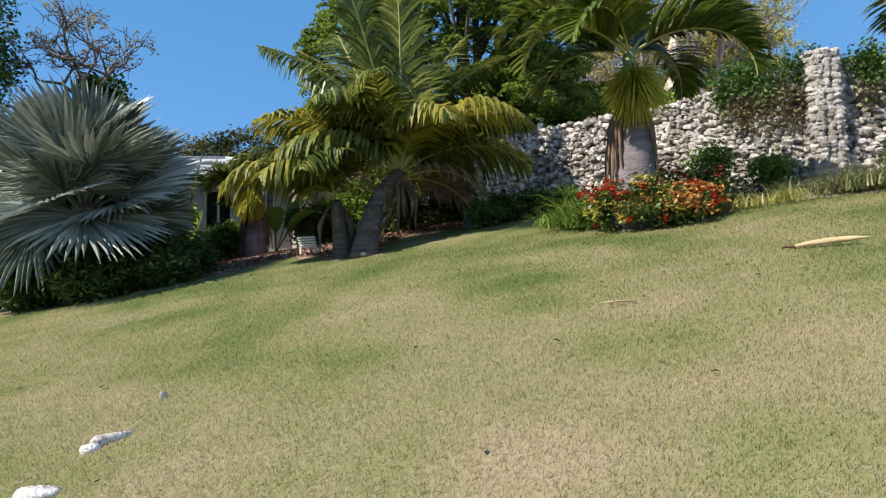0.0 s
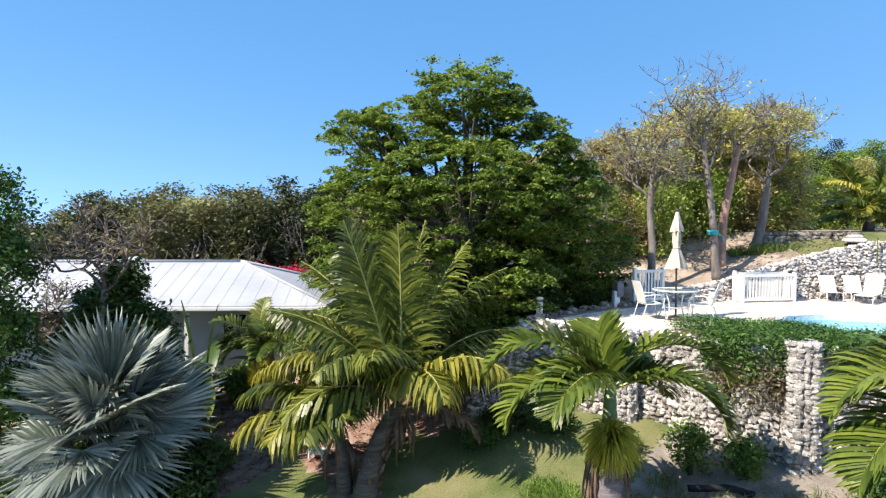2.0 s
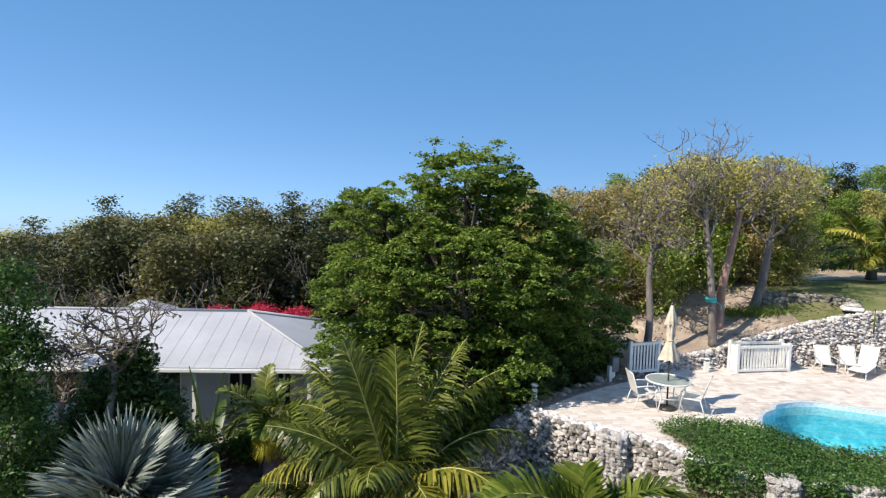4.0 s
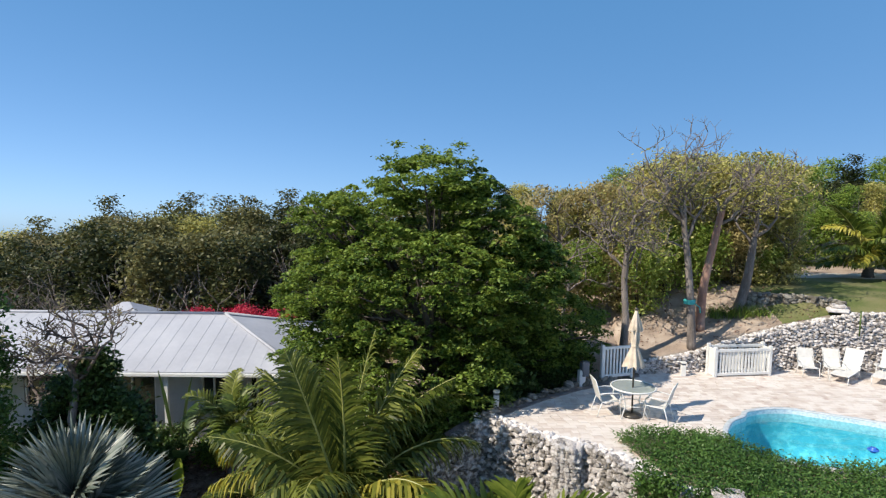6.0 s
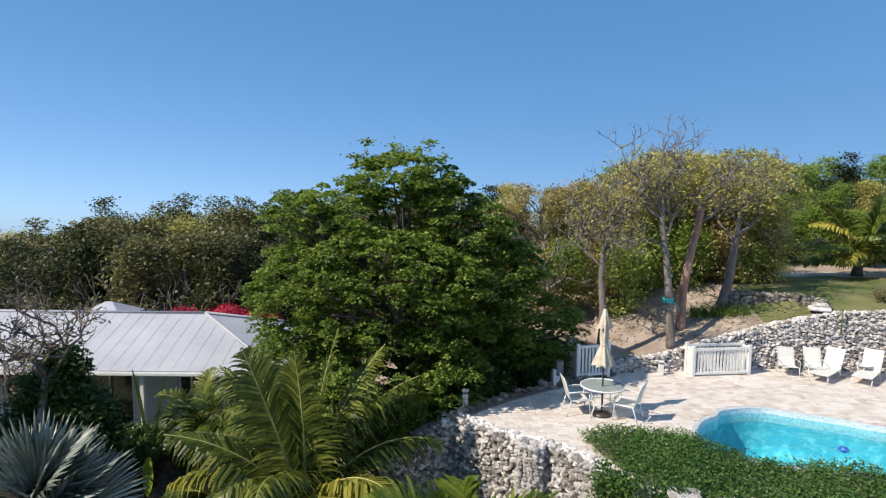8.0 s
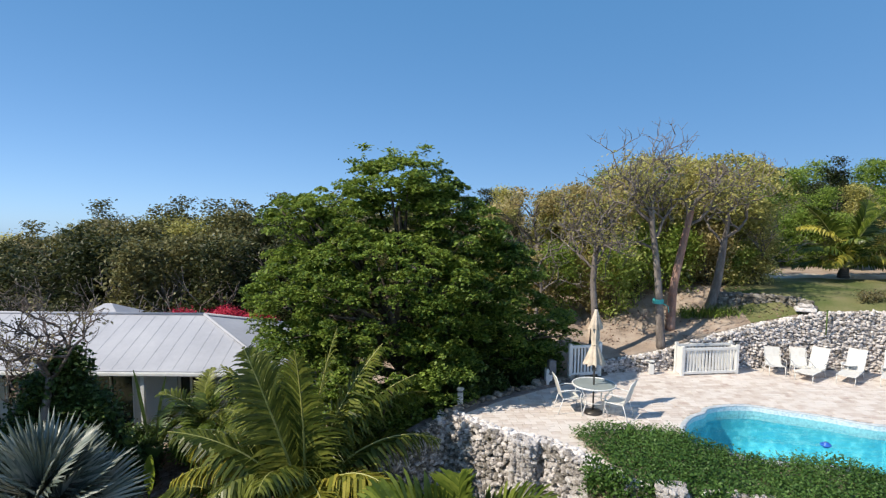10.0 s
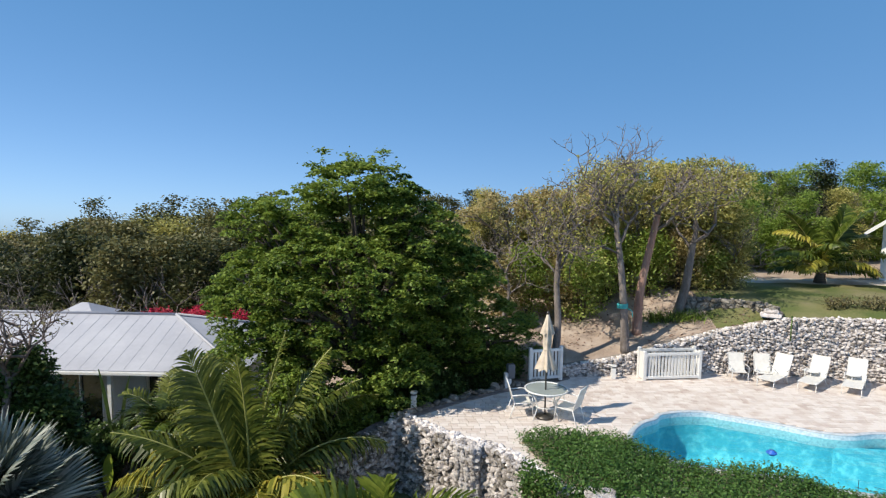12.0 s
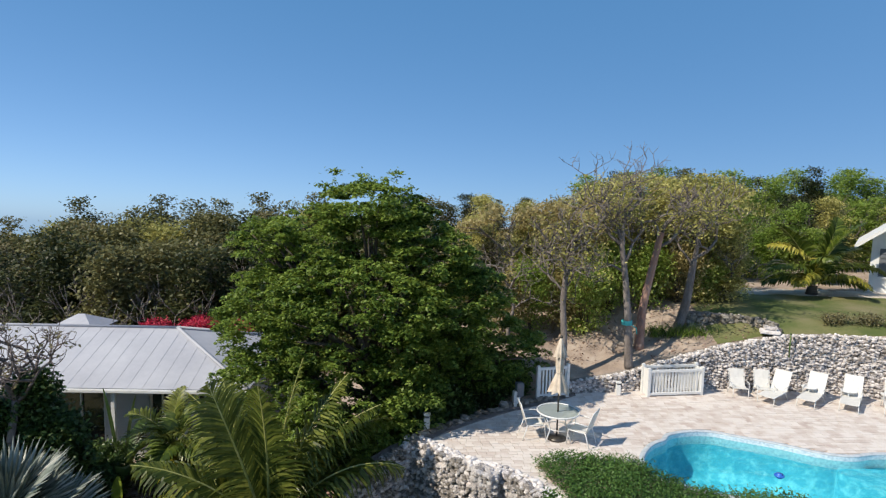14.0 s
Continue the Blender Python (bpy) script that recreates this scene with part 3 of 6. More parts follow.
upright_chair(11.62, 18.0, -4)
upright_chair(12.36, 18.0, -8)
lounger(12.12, 17.3, -47, 60, "white sling sun lounger with a steeply raised back")
lounger(13.22, 17.18, -42, 60, "white sling sun lounger with a steeply raised back")
lounger(14.32, 16.95, -34, 60, "white sling sun lounger with a steeply raised back")
lounger(15.45, 16.7, -30, 60, "white sling sun lounger with a steeply raised back")
for tx, ty in ((14.75, 17.75), (13.7, 17.95), (15.8, 17.55)):
    st = thing("side_table", "small white metal side table between sun loungers", "side table", pose(tx, ty, 0), "side tables by the loungers")
    tubes("tabletop", [([(0, 0, 0.40), (0, 0, 0.415)], 0.22)], METAL_WHITE, st, 16, smooth=False)
    for k in range(3):
        a = k * 2.1
        tubes("leg", [([(0.16 * math.cos(a), 0.16 * math.sin(a), 0.40), (0.2 * math.cos(a), 0.2 * math.sin(a), 0)], 0.012)], METAL_WHITE, st, 5)

# ---- the house with the metal roof ----
GLASSY = material("window_glass", [(0.015, 0.017, 0.018), (0.03, 0.033, 0.035)], rough=0.06, bump=0, spec=0.8)


def metal_house():
    EAVE_Y, EAVE_Z, RIDGE_Y, RIDGE_Z = 16.35, -0.05, 19.45, 1.05
    X1, X0, RX1, RX0 = -3.5, -24.0, -6.85, -20.5
    BACK = 2 * RIDGE_Y - EAVE_Y
    base = land(-8, 17.5) - 0.3
    h = thing("house", "low pale house with a silver standing-seam metal hip roof", "house", pose(-3.5, 16.35, 0) @ pose(0, 0, 0, 0, 0, 6) @ pose(3.5, -16.35, 0))
    corners = {"a": (X0, EAVE_Y, EAVE_Z), "b": (X1, EAVE_Y, EAVE_Z), "c": (X1, BACK, EAVE_Z), "d": (X0, BACK, EAVE_Z), "r0": (RX0, RIDGE_Y, RIDGE_Z), "r1": (RX1, RIDGE_Y, RIDGE_Z)}

    def slope(name, pts, lab=""):
        vs = [Vector(p) for p in pts]
        nrm = (vs[1] - vs[0]).cross(vs[2] - vs[0]).normalized()
        if nrm.z < 0:
            nrm = -nrm
        low = [v - nrm * 0.06 for v in vs]
        k = len(vs)
        fs = [tuple(range(k)), tuple(range(2 * k - 1, k - 1, -1))] + [(i, (i + 1) % k, k + (i + 1) % k, k + i) for i in range(k)]
        me = mesh_of(name, vs + low, fs, ROOF)
        bm = bmesh.new(); bm.from_mesh(me); bmesh.ops.recalc_face_normals(bm, faces=bm.faces); bm.to_mesh(me); bm.free()
        return put(name, me, h, None, lab)
    front = slope("roof_slope", [corners["a"], corners["b"], corners["r1"], corners["r0"]], "silver standing-seam roof slope")
    slope("roof_slope", [corners["b"], corners["c"], corners["r1"]], "shaded hip end of the metal roof")
    slope("roof_slope", [corners["c"], corners["d"], corners["r0"], corners["r1"]])
    slope("roof_slope", [corners["d"], corners["a"], corners["r0"]])

    def rib(p, q, r=0.02, name="seam", parent=front):
        p, q = Vector(p), Vector(q)
        tubes(name, [([p, q], r)], ROOF, parent, 4, smooth=False)
    x = X0 + 0.3
    while x < X1 - 0.2:
        # where the seam meets a hip or the ridge
        if x > RX1:
            k = (X1 - x) / (X1 - RX1)
        elif x < RX0:
            k = (x - X0) / (RX0 - X0)
        else:
            k = 1.0
        rib((x, EAVE_Y + 0.01, EAVE_Z + 0.004), (x, EAVE_Y + (RIDGE_Y - EAVE_Y) * k, EAVE_Z + (RIDGE_Z - EAVE_Z) * k + 0.004), 0.0065)
        x += 0.46
    for p, q in (("r0", "r1"), ("b", "r1"), ("c", "r1"), ("a", "r0")):
        tubes("ridge_cap", [([Vector(corners[p]) + Vector((0, 0, 0.03)), Vector(corners[q]) + Vector((0, 0, 0.03))], 0.055)], ROOF, h, 6)
    box_part("gutter", (X0, EAVE_Y - 0.10, EAVE_Z - 0.13), (X1, EAVE_Y + 0.004, EAVE_Z - 0.02), WHITE, h, 0.02)
    wy = EAVE_Y + 0.9
    holes = [(-21.5, -20.2), (-18.2, -17.0), (-15.4, -14.1), (-12.4, -11.2), (-9.85, -8.3), (-6.9, -6.1), (-5.4, -4.9)]
    bm = bmesh.new()
    edge = X0 + 0.8
    for a, b in holes + [(X1 - 0.8, X1 - 0.8)]:
        add_box(bm, (edge, wy, base), (a, wy + 0.2, EAVE_Z - 0.06))
        if b > a:
            add_box(bm, (a, wy, EAVE_Z - 0.38), (b, wy + 0.2, EAVE_Z - 0.06))
            add_box(bm, (a, wy, base), (b, wy + 0.2, EAVE_Z - (2.3 if b - a > 1.4 else 1.45)))
        edge = b
    add_box(bm, (X1 - 1.0, wy + 0.2, base), (X1 - 0.8, BACK - 0.9, EAVE_Z - 0.06))
    add_box(bm, (X0 + 0.8, wy + 0.2, base), (X0 + 1.0, BACK - 0.9, EAVE_Z - 0.06))
    add_box(bm, (X0 + 1.0, BACK - 1.1, base), (X1 - 1.0, BACK - 0.9, EAVE_Z - 0.06))
    part("wall", bm, WALLPAINT, h, "pale grey-green painted wall")
    for a, b in holes:
        z0 = EAVE_Z - (2.3 if b - a > 1.4 else 1.45)
        wdw = box_part("window", (a + 0.003, wy + 0.14, z0), (b - 0.003, wy + 0.16, EAVE_Z - 0.39), GLASSY, h, 0.0, "dark window pane")
        for lo, hi in (((a + 0.002, wy + 0.05, z0), (a + 0.06, wy + 0.137, EAVE_Z - 0.385)), ((b - 0.06, wy + 0.05, z0), (b - 0.002, wy + 0.137, EAVE_Z - 0.385)), (((a + b) / 2 - 0.025, wy + 0.06, z0), ((a + b) / 2 + 0.025, wy + 0.137, EAVE_Z - 0.385))):
            box_part("window_frame", lo, hi, WHITE, wdw, 0.004)
    for x in (-16.3, -13.2, -10.4, -7.6, -4.2):
        box_part("post", (x - 0.06, EAVE_Y + 0.05, base), (x + 0.06, EAVE_Y + 0.17, EAVE_Z - 0.03), WHITE, h, 0.01)
    # second, higher roof behind
    px, py, pz = -11.0, 20.9, 1.17
    bm = bmesh.new()
    ring = [bm.verts.new(v) for v in ((px - 0.9, py - 0.9, 0.72), (px + 0.9, py - 0.9, 0.72), (px + 0.9, py + 0.9, 0.72), (px - 0.9, py + 0.9, 0.72))]
    tip = [bm.verts.new((px - 0.12, py, pz)), bm.verts.new((px + 0.12, py, pz))]
    bm.faces.new((ring[0], ring[1], tip[1], tip[0])); bm.faces.new((ring[1], ring[2], tip[1])); bm.faces.new((ring[2], ring[3], tip[0], tip[1])); bm.faces.new((ring[3], ring[0], tip[0]))
    bm.faces.new(ring[::-1])
    part("roof_peak", bm, ROOF, h, "small pyramid roof rising behind the ridge")


metal_house()


def white_cottage():
    c = thing("cottage", "small white gabled cottage with a broad eave", "cottage", pose(19.85, 26.4, 2.5, 0, 0, -32))
    bm = bmesh.new()
    vs = [(0.35, 0, -0.4), (3.85, 0, -0.4), (3.85, 0, 1.95), (2.1, 0, 3.35), (0.35, 0, 1.95)]
    a = [bm.verts.new(v) for v in vs]
    b = [bm.verts.new((v[0], 4.0, v[2])) for v in vs]
    bm.faces.new(a); bm.faces.new(b[::-1])
    for i in range(5):
        bm.faces.new((a[i], b[i], b[(i + 1) % 5], a[(i + 1) % 5]))
    bmesh.ops.recalc_face_normals(bm, faces=bm.faces)
    part("wall", bm, WHITE, c, "white boarded wall")
    for sx in (-1, 1):
        bm = bmesh.new()
        vs = [(2.1, -0.7, 3.55), (2.1, 4.4, 3.55), (2.1 + sx * 2.35, 4.4, 1.68), (2.1 + sx * 2.35, -0.7, 1.68)]
        t = [bm.verts.new(v) for v in vs]
        u = [bm.verts.new((v[0], v[1], v[2] - 0.16)) for v in vs]
        bm.faces.new(t); bm.faces.new(u[::-1])
        for i in range(4):
            bm.faces.new((t[i], u[i], u[(i + 1) % 4], t[(i + 1) % 4]))
        bmesh.ops.recalc_face_normals(bm, faces=bm.faces)
        part("roof_slope", bm, WHITE, c, "white-edged roof slope")
    for x in (0.65, 2.3):
        w = box_part("window", (x, -0.03, 0.35), (x + 0.75, 0.02, 1.55), GREYBOX, c, 0.005, "window with grey louvred shutters")
        for i in range(6):
            box_part("slat", (x + 0.05, -0.05, 0.42 + i * 0.18), (x + 0.70, -0.032, 0.53 + i * 0.18), GREYBOX, w, 0.003)
        box_part("window_frame", (x - 0.07, -0.06, 0.26), (x + 0.82, -0.031, 0.345), WHITE, w, 0.005)


white_cottage()


# ---- plants ----
BARK_GREY = material("grey_bark", [(0.085, 0.07, 0.063), (0.165, 0.14, 0.126), (0.27, 0.237, 0.217)], scale=5, fine=40, rough=0.9, bump=0.6, stretch=(1, 1, 0.3))
BARK_DULL = material("dull_brown_bark", [(0.06, 0.045, 0.04), (0.13, 0.10, 0.088), (0.22, 0.18, 0.165)], scale=5, fine=40, rough=0.9, bump=0.5)
BARK_RED = material("copper_bark", [(0.16, 0.09, 0.07), (0.30, 0.17, 0.13), (0.42, 0.30, 0.24)], scale=4, fine=30, rough=0.7, bump=0.4, stretch=(1, 1, 0.3))
BARK_DARK = material("dark_bark", [(0.05, 0.04, 0.03), (0.12, 0.095, 0.075)], scale=6, fine=40, rough=0.95, bump=0.8)
PALM_BARK = material("palm_bark", [(0.042, 0.034, 0.027), (0.095, 0.078, 0.062), (0.175, 0.148, 0.122)], scale=3, fine=18, rough=0.9, bump=0.9, stretch=(0.6, 0.6, 6))
BOTTLE_BARK = material("bottle_palm_bark", [(0.09, 0.072, 0.076), (0.165, 0.138, 0.148), (0.27, 0.235, 0.25)], scale=3.5, fine=22, rough=0.85, bump=0.6, stretch=(0.7, 0.7, 3))
GREEN_SHAFT = material("crownshaft", [(0.10, 0.15, 0.05), (0.20, 0.25, 0.09)], scale=3, fine=20, rough=0.45, bump=0.15, stretch=(2, 2, 0.4))
HUSK = material("dead_husk", [(0.06, 0.038, 0.026), (0.14, 0.09, 0.06), (0.25, 0.175, 0.12)], scale=4, fine=40, rough=0.9, bump=0.6)


def foliage(name, dark, mid, light, thin=0.35, rough=0.5, island=0.55, per_object=0.25, scale=0.6):
    return material(name, [(0.28, dark), (0.5, mid), (0.74, light)], scale=scale, fine=12, rough=rough, bump=0, island=island, thin=thin, spec=0.3, per_object=per_object)


LEAF_BIG = foliage("broad_leaf_green", (0.040, 0.080, 0.015), (0.105, 0.178, 0.03), (0.225, 0.31, 0.062))
LEAF_BRIGHT = foliage("bright_leaf_green", (0.065, 0.135, 0.02), (0.135, 0.225, 0.04), (0.24, 0.34, 0.075), thin=0.4)
LEAF_FOREST = foliage("scrub_leaf_green", (0.026, 0.036, 0.012), (0.064, 0.076, 0.025), (0.15, 0.145, 0.055), per_object=0.8, thin=0.25)
LEAF_OLIVE = foliage("olive_leaf", (0.22, 0.22, 0.06), (0.37, 0.36, 0.10), (0.52, 0.48, 0.18), thin=0.42)
LEAF_WOOD = foliage("slope_wood_leaf", (0.09, 0.165, 0.025), (0.185, 0.28, 0.05), (0.31, 0.40, 0.095), thin=0.42)
LEAF_MID = foliage("mid_leaf_green", (0.14, 0.22, 0.04), (0.27, 0.35, 0.075), (0.42, 0.47, 0.14), thin=0.42)
LEAF_STRAW = foliage("brown_olive_leaf", (0.20, 0.17, 0.065), (0.33, 0.28, 0.115), (0.47, 0.40, 0.19), thin=0.4)
LEAF_RUST = foliage("rusty_leaf", (0.12, 0.11, 0.05), (0.20, 0.18, 0.085), (0.29, 0.255, 0.14))
LEAF_DARK = foliage("dark_shrub_leaf", (0.03, 0.062, 0.015), (0.062, 0.115, 0.028), (0.135, 0.195, 0.055), thin=0.25, rough=0.4)
LEAF_VINE = foliage("vine_leaf", (0.03, 0.08, 0.015), (0.06, 0.13, 0.028), (0.10, 0.19, 0.045), thin=0.25)
DEAD_VINE = foliage("dry_vine", (0.11, 0.082, 0.055), (0.20, 0.15, 0.10), (0.19, 0.20, 0.08), thin=0.2)
FROND = foliage("coconut_frond", (0.048, 0.072, 0.015), (0.105, 0.13, 0.024), (0.23, 0.25, 0.055), thin=0.38, rough=0.35)
FROND_YELLOW = foliage("yellowing_frond", (0.09, 0.11, 0.02), (0.19, 0.20, 0.03), (0.38, 0.34, 0.06), thin=0.4, rough=0.4)
FROND_DEEP = foliage("bottle_palm_frond", (0.045, 0.075, 0.012), (0.09, 0.13, 0.02), (0.18, 0.22, 0.04), thin=0.3, rough=0.35)
FAN_BLUE = foliage("silver_blue_fan", (0.085, 0.11, 0.09), (0.15, 0.18, 0.15), (0.30, 0.325, 0.285), thin=0.1, rough=0.38)
RACHIS = material("frond_stem", [(0.18, 0.20, 0.05), (0.30, 0.30, 0.09), (0.40, 0.36, 0.14)], scale=4, rough=0.5, bump=0)
FAN_STALK = material("fan_stalk", [(0.07, 0.09, 0.06), (0.13, 0.155, 0.11)], scale=4, rough=0.5, bump=0)
FLOWER_STEM = foliage("yellow_green_inflorescence", (0.38, 0.40, 0.05), (0.52, 0.51, 0.08), (0.64, 0.60, 0.14), thin=0.45)
RED_FLOWER = foliage("orange_red_bracts", (0.38, 0.03, 0.012), (0.55, 0.055, 0.02), (0.62, 0.15, 0.04), thin=0.3)
ORANGE_FLOWER = foliage("orange_leaves", (0.36, 0.13, 0.03), (0.48, 0.25, 0.07), (0.52, 0.36, 0.14), thin=0.3)
MAGENTA = foliage("magenta_bracts", (0.30, 0.012, 0.03), (0.48, 0.025, 0.06), (0.58, 0.06, 0.10), thin=0.3)
YELLOW_LEAF = foliage("yellow_leaf", (0.30, 0.27, 0.04), (0.44, 0.40, 0.06), (0.52, 0.46, 0.12), thin=0.3)
BANANA = foliage("broad_light_leaf", (0.10, 0.19, 0.02), (0.20, 0.30, 0.03), (0.32, 0.40, 0.06), thin=0.4)


def leaf_data(c, size, rng, up=0.35, aspect=0.5, way=None):
    """Folded diamond leaves at the points c."""
    n = len(c)
    nrm = rng.normal(size=(n, 3)); nrm[:, 2] = np.abs(nrm[:, 2]) + up * 2
    nrm /= np.linalg.norm(nrm, axis=1, keepdims=True)
    d = rng.normal(size=(n, 3)) if way is None else way + 0.5 * rng.normal(size=(n, 3))
    d -= nrm * (d * nrm).sum(1, keepdims=True)
    d /= np.linalg.norm(d, axis=1, keepdims=True) + 1e-9
    w = np.cross(nrm, d)
    s = (size * rng.uniform(0.65, 1.35, n))[:, None]
    v = np.empty((n, 4, 3))
    v[:, 0] = c - d * s * 0.5
    v[:, 1] = c + w * s * aspect * 0.5 + nrm * s * 0.08
    v[:, 2] = c + d * s * 0.5 - nrm * s * 0.1
    v[:, 3] = c - w * s * aspect * 0.5 + nrm * s * 0.08
    return v.reshape(-1, 3), np.arange(4 * n).reshape(n, 4)


def clump_points(lobes, clumps, per, spread, flat, rng, inner=0.55, under=0.35, dome=0.0):
    """Leaf places, gathered into clumps over the outside of some round masses."""
    w = np.array([(l[3] * l[4] * l[5]) ** 0.667 for l in lobes])
    pick = rng.choice(len(lobes), clumps, p=w / w.sum())
    L = np.array(lobes)[pick]
    u = rng.normal(size=(clumps, 3)); u /= np.linalg.norm(u, axis=1, keepdims=True)
    flip = (u[:, 2] < 0) & (rng.rand(clumps) > under)
    u[flip, 2] *= -1
    r = inner + (1.08 - inner) * rng.rand(clumps, 1) ** 0.6
    ctr = L[:, :3] + u * L[:, 3:6] * r
    c = np.repeat(ctr, per, axis=0)
    if dome:
        # every clump is a low dome of leaves, dark and open beneath
        v = rng.normal(size=c.shape); v /= np.linalg.norm(v, axis=1, keepdims=True)
        v[:, 2] = np.abs(v[:, 2]) - 0.25 * rng.rand(len(c))
        size = np.repeat(rng.uniform(0.65, 1.3, (clumps, 1)), per, axis=0) * dome
        return c + v * size * np.array([1, 1, 0.62]) * rng.uniform(0.8, 1.08, (len(c), 1))
    c = c + rng.normal(size=c.shape) * np.array([spread, spread, spread * flat])
    return c


def leaf_mesh(name, c, size, mat, rng, up=0.35, aspect=0.5, way=None):
    v, f = leaf_data(c, size, rng, up, aspect, way)
    me = bpy.data.meshes.new(name)
    n = len(f)
    me.vertices.add(4 * n); me.vertices.foreach_set("co", v.ravel())
    me.loops.add(4 * n); me.loops.foreach_set("vertex_index", np.arange(4 * n))
    me.polygons.add(n); me.polygons.foreach_set("loop_start", np.arange(0, 4 * n, 4)); me.polygons.foreach_set("loop_total", np.full(n, 4))
    me.update(calc_edges=True)
    me.materials.append(mat)
    return me


def limb_bars(start, way, size, r, rr, depth, out, spread=0.55, lift=0.12, tips=None, wig=0.18, taper=0.55):
    """Forking limbs, each bent a little."""
    p, d = Vector(start), Vector(way).normalized()
    pts, rad = [p.copy()], [r]
    k = 4
    for i in range(k):
        d = (d + Vector((rr.uniform(-wig, wig), rr.uniform(-wig, wig), rr.uniform(-wig, wig) + lift * 0.4))).normalized()
        p = p + d * (size / k)
        pts.append(p.copy()); rad.append(r * (1 - 0.42 * (i + 1) / k))
    out.append((pts, rad))
    if depth <= 0:
        if tips is not None:
            tips.append(p.copy())
        return
    for i in range(2 if rr.random() < 0.55 else 3):
        a = Vector((rr.uniform(-1, 1), rr.uniform(-1, 1), rr.uniform(-0.5, 0.9)))
        limb_bars(p if i < 2 else pts[2], d * (1 - spread) + a.normalized() * spread, size * rr.uniform(0.6, 0.85), r * taper, rr, depth - 1, out, spread, lift, tips, wig, taper)


def broad_tree(name, label, x, y, lobes, clumps, per, spread, flat, size, mat, trunk_r, trunk_h, seed, bark=None, up=0.5, aspect=0.5, extra=None, group="", inner=0.55, under=0.35, dome=0.0):
    """A trunk with limbs and a crown of leaf clumps."""
    z = land(x, y) - 0.1
    t = thing(name, label, "tree", pose(x, y, z), group)
    rr, rng = random.Random(seed), np.random.RandomState(seed)
    bars, tips = [], []
    pts = [(0, 0, 0), (0.05, 0.02, trunk_h * 0.5), (0.0, 0.05, trunk_h)]
    tubes("trunk", [(pts, [trunk_r * 1.3, trunk_r, trunk_r * 0.85])], bark or BARK_DARK, t, 9)
    for l in lobes:
        c = Vector(l[:3])
        s = Vector((0, 0, trunk_h * 0.85))
        mid = (s + c) / 2 + Vector((rr.uniform(-0.3, 0.3), rr.uniform(-0.3, 0.3), 0.2))
        bars.append(([s, mid, c], [trunk_r * 0.6, trunk_r * 0.4, trunk_r * 0.2]))
        for _ in range(5):
            u = Vector((rr.uniform(-1, 1), rr.uniform(-1, 1), rr.uniform(-0.3, 1))).normalized()
            e = c + Vector((u.x * l[3], u.y * l[4], u.z * l[5])) * 0.85
            bars.append(([mid, (mid + e) / 2 + Vector((0, 0, 0.15)), e], [trunk_r * 0.3, trunk_r * 0.18, 0.015]))
    tubes("branchwork", bars, bark or BARK_DARK, t, 5)
    c = clump_points(lobes, clumps, per, spread, flat, rng, inner, under, dome)
    if extra is not None:
        c = np.concatenate([c, extra(rng)])
    put("crown", leaf_mesh("crown", c, size, mat, rng, up, aspect), t)
    return t


# the dense dark tree beside the terrace
BX, BY = 0.7, 15.65
bz = land(BX, BY) - 0.1


def top_sprigs(rng):
    out = []
    for sx, sz in ((-0.5, 6.62), (0.25, 6.5), (1.18, 6.62), (0.9, 6.4), (1.5, 6.2), (-0.75, 6.25)):
        c = np.array([sx - BX, -0.6, sz - bz])
        out.append(c + rng.normal(size=(60, 3)) * np.array([0.11, 0.11, 0.05]))
        out.append(c + np.array([0, 0, -0.25]) + rng.normal(size=(20, 3)) * np.array([0.03, 0.03, 0.15]))
    for l in big_lobes:
        u = rng.normal(size=(600, 3)); u /= np.linalg.norm(u, axis=1, keepdims=True)
        out.append(np.array(l[:3]) + u * np.array(l[3:6]) * (0.7 * rng.rand(600, 1) ** 0.33))
    return np.concatenate(out)


big_lobes = [(x - BX, y - BY, z - bz, a, b, c) for x, y, z, a, b, c in ((2.2 + (x - 2.2) * 0.93, y - 1.25, 4.5 + (z - 4.5) * 0.93, a * 0.93, b * 0.93, c * 0.93) for x, y, z, a, b, c in (
    (0.5, 16.6, 2.6, 3.3, 2.0, 3.0), (-2.75, 16.4, 4.45, 0.9, 0.95, 0.8), (-1.5, 16.5, 4.7, 1.15, 1.25, 0.95), (0.3, 16.5, 5.2, 1.6, 1.5, 1.15),
    (1.4, 16.6, 4.9, 1.1, 1.2, 1.1), (3.0, 17.2, 2.6, 1.5, 1.5, 1.4), (3.8, 18.0, 1.3, 1.6, 1.2, 1.1), (4.8, 18.5, 0.8, 1.1, 0.9, 0.8), (-2.4, 16.3, 2.2, 1.5, 1.7, 1.8),
    (-2.6, 16.2, 0.2, 1.5, 1.5, 1.3), (0.4, 15.6, 0.3, 2.3, 1.4, 1.3), (1.5, 16.0, 0.5, 1.1, 0.9, 0.8), (0.2, 15.3, 2.6, 2.4, 1.3, 1.6), (0.1, 14.9, -0.9, 1.0, 0.8, 0.8), (0.9, 14.8, 0.0, 0.7, 0.5, 0.45), (0.4, 14.3, -0.4, 0.8, 0.6, 0.5), (1.9, 16.6, 1.6, 1.2, 0.9, 0.9), (-1.0, 15.0, -0.7, 1.1, 0.8, 1.0),
    (2.9, 17.3, 0.6, 1.0, 0.7, 0.7), (2.6, 16.9, 1.6, 1.4, 1.0, 1.0), (4.3, 18.3, 0.2, 1.0, 0.6, 0.6), (3.5, 17.9, 0.2, 1.0, 0.6, 0.5)))]
